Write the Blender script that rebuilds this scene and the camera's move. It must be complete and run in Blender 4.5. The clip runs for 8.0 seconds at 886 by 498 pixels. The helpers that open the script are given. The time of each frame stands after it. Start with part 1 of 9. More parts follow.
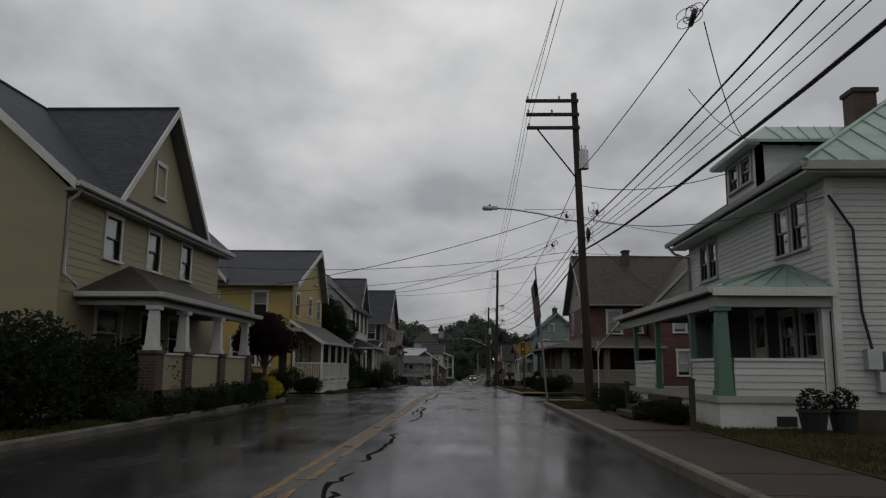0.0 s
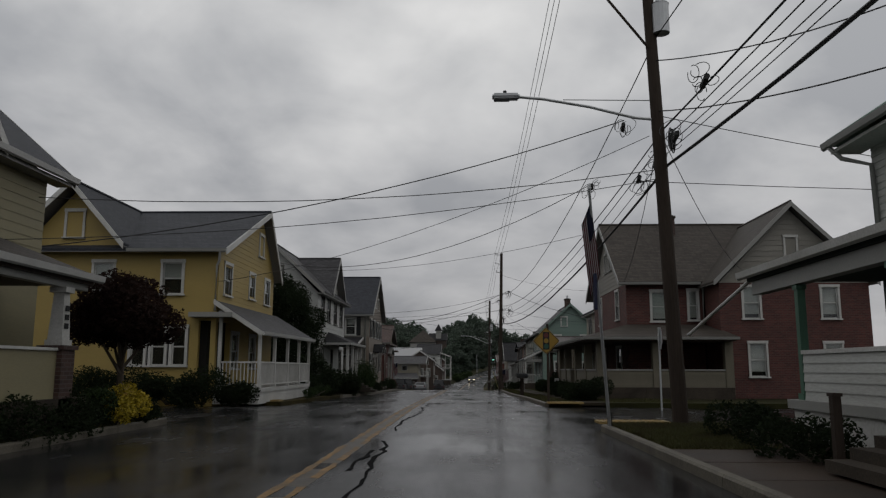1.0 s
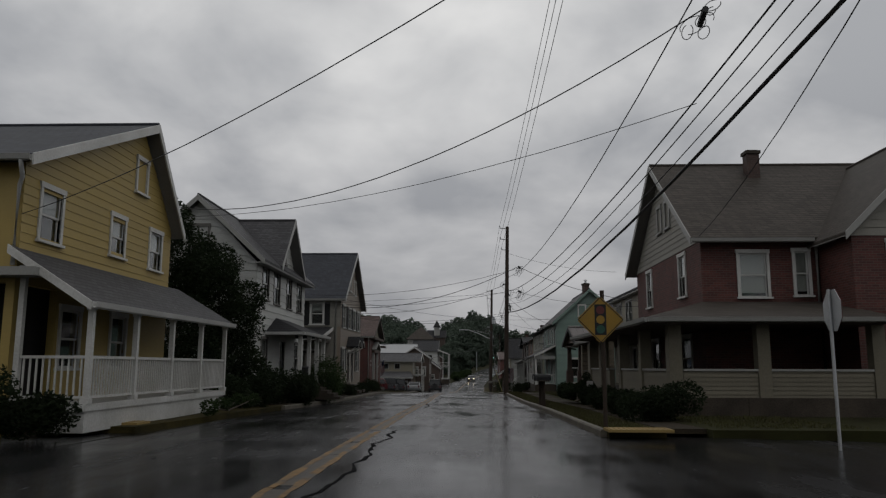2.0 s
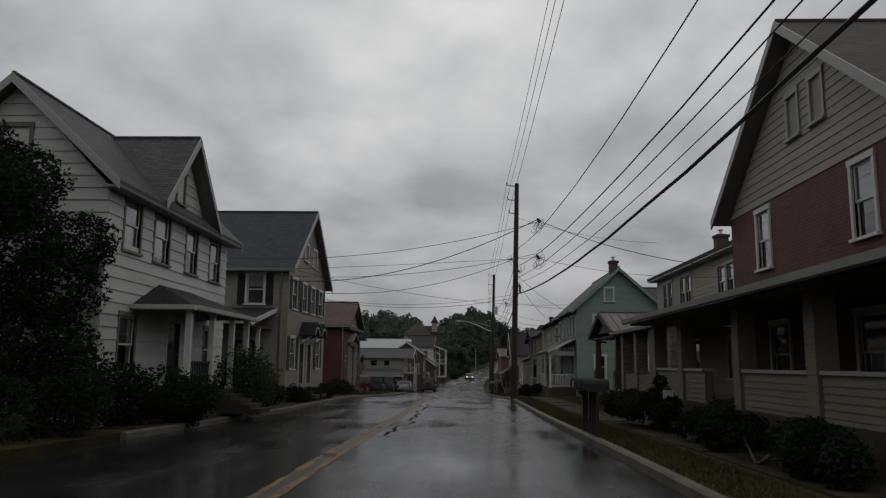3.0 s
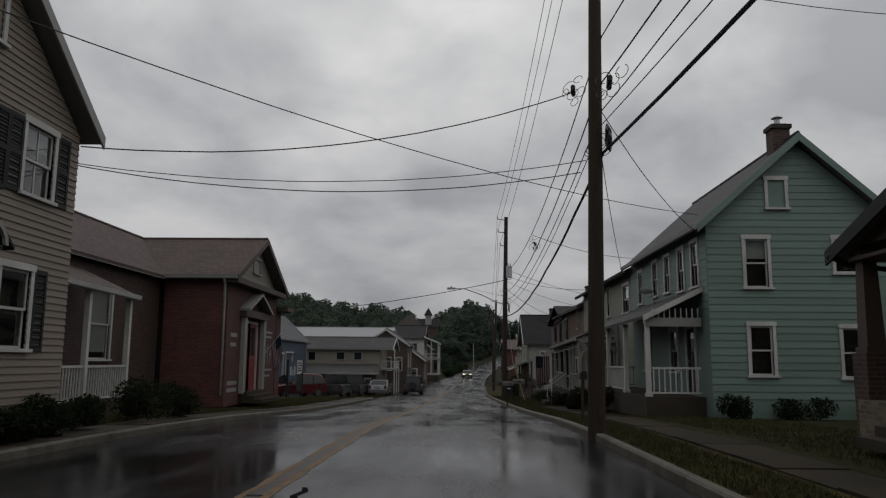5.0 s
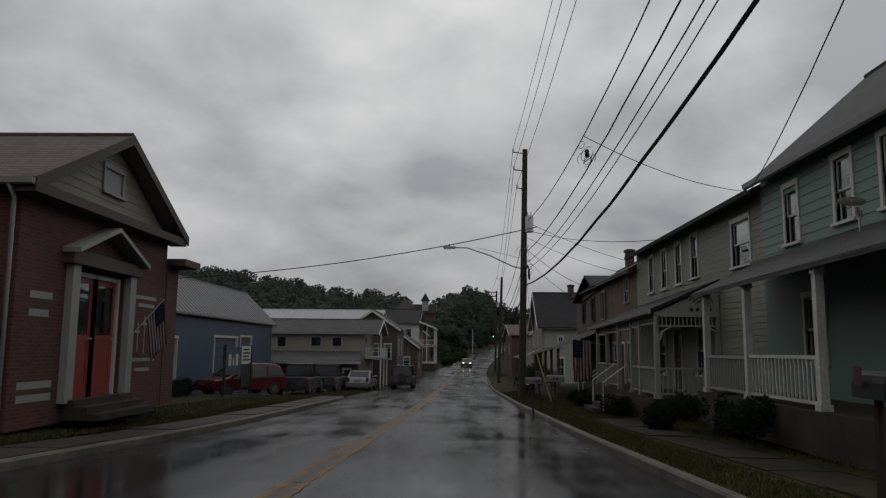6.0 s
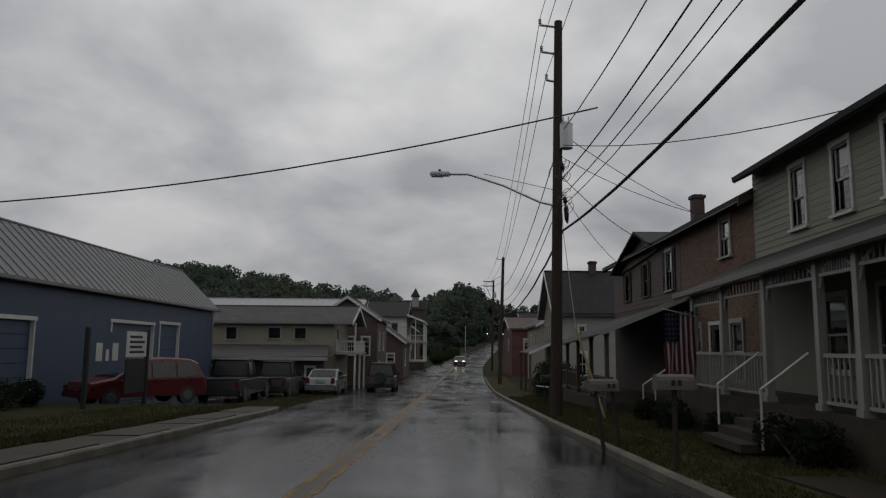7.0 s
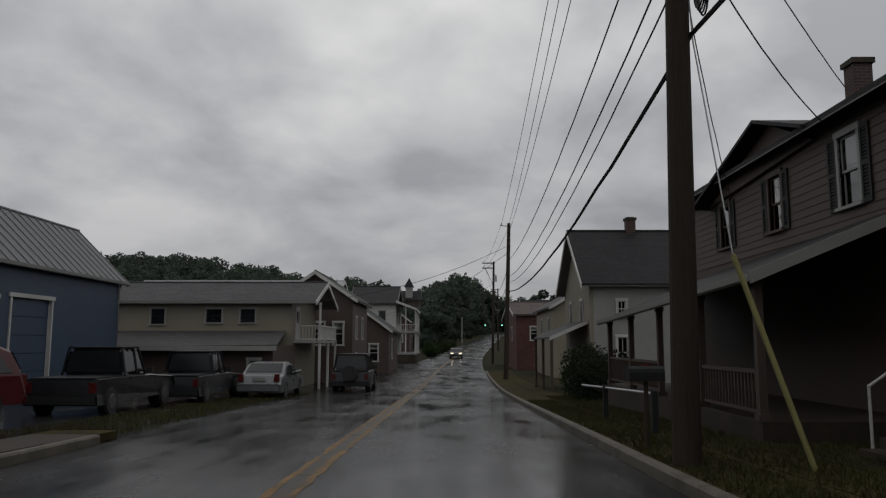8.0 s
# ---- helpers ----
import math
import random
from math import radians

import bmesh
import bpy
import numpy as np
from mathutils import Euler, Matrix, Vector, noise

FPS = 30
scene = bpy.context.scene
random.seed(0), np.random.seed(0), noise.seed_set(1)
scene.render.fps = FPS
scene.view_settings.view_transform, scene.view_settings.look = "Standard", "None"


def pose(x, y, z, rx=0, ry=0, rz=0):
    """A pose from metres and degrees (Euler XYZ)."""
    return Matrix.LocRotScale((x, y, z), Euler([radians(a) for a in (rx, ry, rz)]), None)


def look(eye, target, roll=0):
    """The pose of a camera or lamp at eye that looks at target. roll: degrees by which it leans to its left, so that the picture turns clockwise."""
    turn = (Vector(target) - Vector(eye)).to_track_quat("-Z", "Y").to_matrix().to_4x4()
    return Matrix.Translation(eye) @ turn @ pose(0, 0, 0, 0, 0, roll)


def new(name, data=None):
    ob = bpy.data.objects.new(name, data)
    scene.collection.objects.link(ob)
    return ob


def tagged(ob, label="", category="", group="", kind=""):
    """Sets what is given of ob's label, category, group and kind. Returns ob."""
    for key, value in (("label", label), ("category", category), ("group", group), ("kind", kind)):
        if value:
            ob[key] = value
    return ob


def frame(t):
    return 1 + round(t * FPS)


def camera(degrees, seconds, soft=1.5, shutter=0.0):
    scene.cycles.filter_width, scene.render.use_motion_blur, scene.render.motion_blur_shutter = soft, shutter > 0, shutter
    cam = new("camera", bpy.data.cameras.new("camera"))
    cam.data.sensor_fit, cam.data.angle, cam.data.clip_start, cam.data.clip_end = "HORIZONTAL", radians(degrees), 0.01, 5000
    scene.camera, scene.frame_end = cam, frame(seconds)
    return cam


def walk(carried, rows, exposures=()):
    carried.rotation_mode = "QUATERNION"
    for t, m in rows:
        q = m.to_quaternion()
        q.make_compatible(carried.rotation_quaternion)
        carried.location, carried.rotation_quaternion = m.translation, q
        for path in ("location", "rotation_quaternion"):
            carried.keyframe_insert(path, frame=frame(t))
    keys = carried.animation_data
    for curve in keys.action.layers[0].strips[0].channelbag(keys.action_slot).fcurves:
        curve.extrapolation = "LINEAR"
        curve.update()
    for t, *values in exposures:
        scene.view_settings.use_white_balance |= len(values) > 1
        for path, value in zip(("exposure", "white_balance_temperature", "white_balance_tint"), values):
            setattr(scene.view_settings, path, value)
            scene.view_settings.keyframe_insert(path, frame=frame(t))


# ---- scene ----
cam = camera(61.04, 8.0, soft=1.25)
PATH = [
    (0.0, (-0.103, -0.000, 1.320), (-0.447, 9.873, 2.874), 0.50),
    (0.5, (-0.148, 5.771, 1.295), (-0.477, 15.642, 2.859), 0.43),
    (1.0, (-0.187, 11.622, 1.266), (-0.501, 21.493, 2.837), 0.16),
    (1.5, (-0.169, 17.573, 1.297), (-0.473, 27.444, 2.863), 0.02),
    (3.0, (0.080, 35.929, 1.303), (-0.230, 45.809, 2.813), 0.64),
    (3.5, (0.060, 42.273, 1.191), (-0.228, 52.153, 2.706), 0.67),
    (4.0, (0.047, 48.767, 1.129), (-0.227, 58.650, 2.630), 0.59),
    (4.5, (0.012, 55.265, 0.987), (-0.250, 65.149, 2.484), 0.46),
    (5.0, (0.044, 61.646, 0.864), (-0.217, 71.533, 2.342), 0.44),
    (5.2, (0.076, 64.160, 0.855), (-0.177, 74.053, 2.287), 0.50),
    (6.3, (-0.197, 78.712, 0.712), (-0.429, 88.622, 2.028), 0.59),
    (6.5, (-0.209, 81.258, 0.635), (-0.401, 91.164, 1.988), 0.45),
    (7.0, (-0.273, 87.412, 0.368), (-0.397, 97.324, 1.683), 0.53),
    (7.5, (-0.212, 93.623, 0.082), (-0.300, 103.536, 1.392), 0.11),
    (8.0, (-0.141, 99.538, -0.060), (-0.206, 109.461, 1.179), 0.07),
]
walk(cam, [(t, look(eye, target, roll)) for t, eye, target, roll in PATH])

# ---------------------------------------------------------------- light
SUN_ELEV, SUN_TURN = radians(58), radians(150)
world = bpy.data.worlds.new("overcast_sky")
scene.world = world
world.use_nodes = True
wn, wl = world.node_tree.nodes, world.node_tree.links
wn.clear()


def wnode(kind, **values):
    n = wn.new(kind)
    for k, v in values.items():
        n.inputs[k].default_value = v
    return n


w_out = wnode("ShaderNodeOutputWorld")
w_bg = wnode("ShaderNodeBackground", Strength=1.0)
w_sky = wnode("ShaderNodeTexSky")
w_sky.sky_type, w_sky.sun_disc, w_sky.sun_elevation, w_sky.sun_rotation = "NISHITA", False, SUN_ELEV, SUN_TURN
w_dim = wnode("ShaderNodeVectorMath")
w_dim.operation = "SCALE"
w_dim.inputs["Scale"].default_value = 0.055
wl.new(w_sky.outputs[0], w_dim.inputs[0])
# two layers of cloud over the sky: broad grey masses and finer ragged edges, flattened towards the horizon
w_tc = wnode("ShaderNodeTexCoord")
w_sep = wnode("ShaderNodeSeparateXYZ")
wl.new(w_tc.outputs["Generated"], w_sep.inputs[0])
w_den = wnode("ShaderNodeMath")
w_den.operation = "ADD"
w_den.inputs[1].default_value = 0.36
w_abs = wnode("ShaderNodeMath")
w_abs.operation = "ABSOLUTE"
wl.new(w_sep.outputs[2], w_abs.inputs[0])
wl.new(w_abs.outputs[0], w_den.inputs[0])
w_comb = wnode("ShaderNodeCombineXYZ")
for i in range(2):
    dv = wnode("ShaderNodeMath")
    dv.operation = "DIVIDE"
    wl.new(w_sep.outputs[i], dv.inputs[0])
    wl.new(w_den.outputs[0], dv.inputs[1])
    wl.new(dv.outputs[0], w_comb.inputs[i])
w_n1 = wnode("ShaderNodeTexNoise", Scale=1.35, Detail=6.0, Roughness=0.5, Distortion=0.25)
w_n2 = wnode("ShaderNodeTexNoise", Scale=3.4, Detail=6.0, Roughness=0.5, Distortion=0.3)
for n in (w_n1, w_n2):
    wl.new(w_comb.outputs[0], n.inputs["Vector"])
w_mixn = wnode("ShaderNodeMix")
w_mixn.data_type = "FLOAT"
w_mixn.inputs[0].default_value = 0.28
wl.new(w_n1.outputs[0], w_mixn.inputs[2])
wl.new(w_n2.outputs[0], w_mixn.inputs[3])
w_ramp = wnode("ShaderNodeValToRGB")
w_ramp.color_ramp.elements[0].position, w_ramp.color_ramp.elements[0].color = 0.40, (0.375, 0.382, 0.400, 1)
w_ramp.color_ramp.elements[1].position, w_ramp.color_ramp.elements[1].color = 0.60, (0.725, 0.72, 0.718, 1)
wl.new(w_mixn.outputs[0], w_ramp.inputs[0])
w_mix = wnode("ShaderNodeMix")
w_mix.data_type = "RGBA"
w_mix.inputs[0].default_value = 0.93
wl.new(w_dim.outputs[0], w_mix.inputs[6])
# the cloud base thickens and darkens towards the horizon
w_low = wnode("ShaderNodeValToRGB")
w_low.color_ramp.interpolation = "EASE"
w_low.color_ramp.elements[0].position, w_low.color_ramp.elements[0].color = 0.0, (0.63, 0.625, 0.64, 1)
w_low.color_ramp.elements[1].position, w_low.color_ramp.elements[1].color = 0.42, (1.08, 1.08, 1.07, 1)
wl.new(w_abs.outputs[0], w_low.inputs[0])
w_shade = wnode("ShaderNodeVectorMath")
w_shade.operation = "MULTIPLY"
wl.new(w_ramp.outputs[0], w_shade.inputs[0])
wl.new(w_low.outputs[0], w_shade.inputs[1])
wl.new(w_shade.outputs[0], w_mix.inputs[7])
wl.new(w_mix.outputs[2], w_bg.inputs[0])
wl.new(w_bg.outputs[0], w_out.inputs[0])
sun = new("sun", bpy.data.lights.new("sun", "SUN"))
sun.data.energy, sun.data.angle, sun.data.color = 0.15, radians(30), (1.0, 0.97, 0.93)
sun.matrix_world = look((0, 0, 60), (0 - 30 * math.sin(SUN_TURN), -30 * math.cos(SUN_TURN), 60 - 48))
scene.view_settings.exposure = 0.0


# ---------------------------------------------------------------- materials
def material(name):
    m = bpy.data.materials.new(name)
    m.use_nodes = True
    return m, m.node_tree.nodes, m.node_tree.links, m.node_tree.nodes["Principled BSDF"]


def surface(name, colour, rough=0.6, vary=0.25, grain=30.0, broad=1.2, bump=0.15, metal=0.0, spec=0.5, stretch=(1, 1, 1), stain=None, per_object=0.0, dirt=0.0):
    """A worn surface: fine grain and broad patches of wear in metres, with relief."""
    m, n, l, p = material(name)
    tc = n.new("ShaderNodeTexCoord")
    mp = n.new("ShaderNodeMapping")
    mp.inputs["Scale"].default_value = stretch
    geo = n.new("ShaderNodeNewGeometry")
    l.new(geo.outputs["Position"], mp.inputs["Vector"])
    fine, big = n.new("ShaderNodeTexNoise"), n.new("ShaderNodeTexNoise")
    fine.inputs["Scale"].default_value, fine.inputs["Detail"].default_value = grain, 4
    big.inputs["Scale"].default_value, big.inputs["Detail"].default_value, big.inputs["Roughness"].default_value = broad, 5, 0.65
    for t in (fine, big):
        l.new(mp.outputs[0], t.inputs["Vector"])
    mix = n.new("ShaderNodeMix")
    mix.data_type = "FLOAT"
    mix.inputs[0].default_value = 0.6
    l.new(fine.outputs[0], mix.inputs[2])
    l.new(big.outputs[0], mix.inputs[3])
    ramp = n.new("ShaderNodeValToRGB")
    lo = [c * (1 - vary) for c in colour]
    hi = [min(1, c * (1 + vary)) for c in colour]
    if stain:
        lo = [a * (1 - vary) for a in stain]
    ramp.color_ramp.elements[0].position, ramp.color_ramp.elements[0].color = 0.33, (*lo, 1)
    ramp.color_ramp.elements[1].position, ramp.color_ramp.elements[1].color = 0.68, (*hi, 1)
    l.new(mix.outputs[0], ramp.inputs[0])
    last = ramp.outputs[0]
    if per_object:
        oi = n.new("ShaderNodeObjectInfo")
        hs = n.new("ShaderNodeHueSaturation")
        mr = n.new("ShaderNodeMapRange")
        mr.inputs["To Min"].default_value, mr.inputs["To Max"].default_value = 1 - per_object, 1 + per_object
        l.new(oi.outputs["Random"], mr.inputs["Value"])
        l.new(mr.outputs[0], hs.inputs["Value"])
        l.new(last, hs.inputs["Color"])
        last = hs.outputs[0]
    l.new(last, p.inputs["Base Color"])
    rr = n.new("ShaderNodeMapRange")
    rr.inputs["To Min"].default_value, rr.inputs["To Max"].default_value = max(0.02, rough - 0.12), min(1, rough + 0.12)
    l.new(big.outputs[0], rr.inputs["Value"])
    l.new(rr.outputs[0], p.inputs["Roughness"])
    p.inputs["Metallic"].default_value = metal
    p.inputs["Specular IOR Level"].default_value = spec
    b = n.new("ShaderNodeBump")
    b.inputs["Strength"].default_value, b.inputs["Distance"].default_value = bump, 0.01
    l.new(fine.outputs[0], b.inputs["Height"])
    l.new(b.outputs[0], p.inputs["Normal"])
    return m


def shingle(name, colour, course=0.14, width=0.24):
    """Asphalt shingles: staggered tabs with recessed edges on the roof plane, running with its slope in both directions."""
    m, n, l, p = material(name)
    geo = n.new("ShaderNodeNewGeometry")
    sep = n.new("ShaderNodeSeparateXYZ")
    l.new(geo.outputs["Position"], sep.inputs[0])
    add = n.new("ShaderNodeMath")
    add.operation = "ADD"
    l.new(sep.outputs[0], add.inputs[0])
    l.new(sep.outputs[1], add.inputs[1])
    comb = n.new("ShaderNodeCombineXYZ")
    l.new(add.outputs[0], comb.inputs[0])
    l.new(sep.outputs[2], comb.inputs[1])
    br = n.new("ShaderNodeTexBrick")
    br.inputs["Scale"].default_value = 1.0
    br.inputs["Brick Width"].default_value, br.inputs["Row Height"].default_value = width, course * 0.66
    br.inputs["Mortar Size"].default_value, br.inputs["Mortar Smooth"].default_value = 0.012, 0.3
    br.inputs["Color1"].default_value = (*[c * 0.8 for c in colour], 1)
    br.inputs["Color2"].default_value = (*[c * 1.25 for c in colour], 1)
    br.inputs["Mortar"].default_value = (*[c * 0.55 for c in colour], 1)
    l.new(comb.outputs[0], br.inputs["Vector"])
    big = n.new("ShaderNodeTexNoise")
    big.inputs["Scale"].default_value, big.inputs["Detail"].default_value = 0.7, 6
    l.new(geo.outputs["Position"], big.inputs["Vector"])
    mr = n.new("ShaderNodeMapRange")
    mr.inputs["To Min"].default_value, mr.inputs["To Max"].default_value = 0.72, 1.25
    l.new(big.outputs[0], mr.inputs["Value"])
    mul = n.new("ShaderNodeVectorMath")
    mul.operation = "SCALE"
    l.new(br.outputs["Color"], mul.inputs[0])
    l.new(mr.outputs[0], mul.inputs["Scale"])
    l.new(mul.outputs[0], p.inputs["Base Color"])
    p.inputs["Roughness"].default_value = 0.62
    p.inputs["Specular IOR Level"].default_value = 0.15
    b = n.new("ShaderNodeBump")
    b.inputs["Strength"].default_value, b.inputs["Distance"].default_value = 0.5, 0.012
    l.new(br.outputs["Fac"], b.inputs["Height"])
    b.invert = True
    l.new(b.outputs[0], p.inputs["Normal"])
    return m


def brickwork(name, colour, mortar):
    m, n, l, p = material(name)
    geo = n.new("ShaderNodeNewGeometry")
    sep = n.new("ShaderNodeSeparateXYZ")
    l.new(geo.outputs["Position"], sep.inputs[0])
    add = n.new("ShaderNodeMath")
    add.operation = "ADD"
    l.new(sep.outputs[0], add.inputs[0])
    l.new(sep.outputs[1], add.inputs[1])
    comb = n.new("ShaderNodeCombineXYZ")
    l.new(add.outputs[0], comb.inputs[0])
    l.new(sep.outputs[2], comb.inputs[1])
    br = n.new("ShaderNodeTexBrick")
    br.inputs["Scale"].default_value = 1.0
    br.inputs["Brick Width"].default_value, br.inputs["Row Height"].default_value = 0.215, 0.075
    br.inputs["Mortar Size"].default_value = 0.007
    br.inputs["Color1"].default_value = (*[c * 0.7 for c in colour], 1)
    br.inputs["Color2"].default_value = (*[c * 1.3 for c in colour], 1)
    br.inputs["Mortar"].default_value = (*mortar, 1)
    l.new(comb.outputs[0], br.inputs["Vector"])
    big = n.new("ShaderNodeTexNoise")
    big.inputs["Scale"].default_value, big.inputs["Detail"].default_value = 0.9, 6
    l.new(geo.outputs["Position"], big.inputs["Vector"])
    mr = n.new("ShaderNodeMapRange")
    mr.inputs["To Min"].default_value, mr.inputs["To Max"].default_value = 0.65, 1.3
    l.new(big.outputs[0], mr.inputs["Value"])
    mul = n.new("ShaderNodeVectorMath")
    mul.operation = "SCALE"
    l.new(br.outputs["Color"], mul.inputs[0])
    l.new(mr.outputs[0], mul.inputs["Scale"])
    l.new(mul.outputs[0], p.inputs["Base Color"])
    p.inputs["Roughness"].default_value = 0.75
    b = n.new("ShaderNodeBump")
    b.inputs["Strength"].default_value, b.inputs["Distance"].default_value = 0.6, 0.008
    b.invert = True
    l.new(br.outputs["Fac"], b.inputs["Height"])
    l.new(b.outputs[0], p.inputs["Normal"])
    return m


def wet_asphalt(name, dry=(0.05, 0.05, 0.053), tracks=True):
    """Rain-soaked asphalt: standing film in patches and along the wheel tracks, coarse stone where it drains."""
    m, n, l, p = material(name)
    geo = n.new("ShaderNodeNewGeometry")
    mp = n.new("ShaderNodeMapping")
    mp.inputs["Scale"].default_value = (1.0, 0.16, 1.0)
    l.new(geo.outputs["Position"], mp.inputs[0])
    streak, patch, stone = n.new("ShaderNodeTexNoise"), n.new("ShaderNodeTexNoise"), n.new("ShaderNodeTexNoise")
    streak.inputs["Scale"].default_value, streak.inputs["Detail"].default_value, streak.inputs["Roughness"].default_value = 1.1, 6, 0.62
    patch.inputs["Scale"].default_value, patch.inputs["Detail"].default_value = 0.35, 5
    stone.inputs["Scale"].default_value, stone.inputs["Detail"].default_value = 55, 3
    l.new(mp.outputs[0], streak.inputs["Vector"])
    l.new(geo.outputs["Position"], patch.inputs["Vector"])
    l.new(geo.outputs["Position"], stone.inputs["Vector"])
    mix = n.new("ShaderNodeMix")
    mix.data_type = "FLOAT"
    mix.inputs[0].default_value = 0.45
    l.new(streak.outputs[0], mix.inputs[2])
    l.new(patch.outputs[0], mix.inputs[3])
    rr = n.new("ShaderNodeValToRGB")
    rr.color_ramp.elements[0].position, rr.color_ramp.elements[0].color = 0.38, (0.10, 0.10, 0.10, 1)
    rr.color_ramp.elements[1].position, rr.color_ramp.elements[1].color = 0.64, (0.33, 0.33, 0.33, 1)
    l.new(mix.outputs[0], rr.inputs[0])
    l.new(rr.outputs[0], p.inputs["Roughness"])
    cr = n.new("ShaderNodeValToRGB")
    cr.color_ramp.elements[0].position, cr.color_ramp.elements[0].color = 0.36, (*[c * 0.55 for c in dry], 1)
    cr.color_ramp.elements[1].position, cr.color_ramp.elements[1].color = 0.66, (*[c * 1.25 for c in dry], 1)
    m2 = n.new("ShaderNodeMix")
    m2.data_type = "FLOAT"
    m2.inputs[0].default_value = 0.25
    l.new(mix.outputs[0], m2.inputs[2])
    l.new(stone.outputs[0], m2.inputs[3])
    l.new(m2.outputs[0], cr.inputs[0])
    l.new(cr.outputs[0], p.inputs["Base Color"])
    b = n.new("ShaderNodeBump")
    b.inputs["Distance"].default_value = 0.006
    l.new(stone.outputs[0], b.inputs["Height"])
    ms = n.new("ShaderNodeMath")
    ms.operation = "MULTIPLY"
    ms.inputs[1].default_value = 0.55
    l.new(rr.outputs[0], ms.inputs[0])
    l.new(ms.outputs[0], b.inputs["Strength"])
    l.new(b.outputs[0], p.inputs["Normal"])
    p.inputs["IOR"].default_value = 1.205
    return m


def glass_pane(name):
    m, n, l, p = material(name)
    p.inputs["Base Color"].default_value = (0.75, 0.8, 0.8, 1)
    p.inputs["Transmission Weight"].default_value = 1.0
    p.inputs["Roughness"].default_value = 0.02
    p.inputs["IOR"].default_value = 1.5
    return m


def plain(name, colour, rough=0.5, metal=0.0):
    return surface(name, colour, rough, vary=0.12, grain=60, broad=3, bump=0.05, metal=metal)


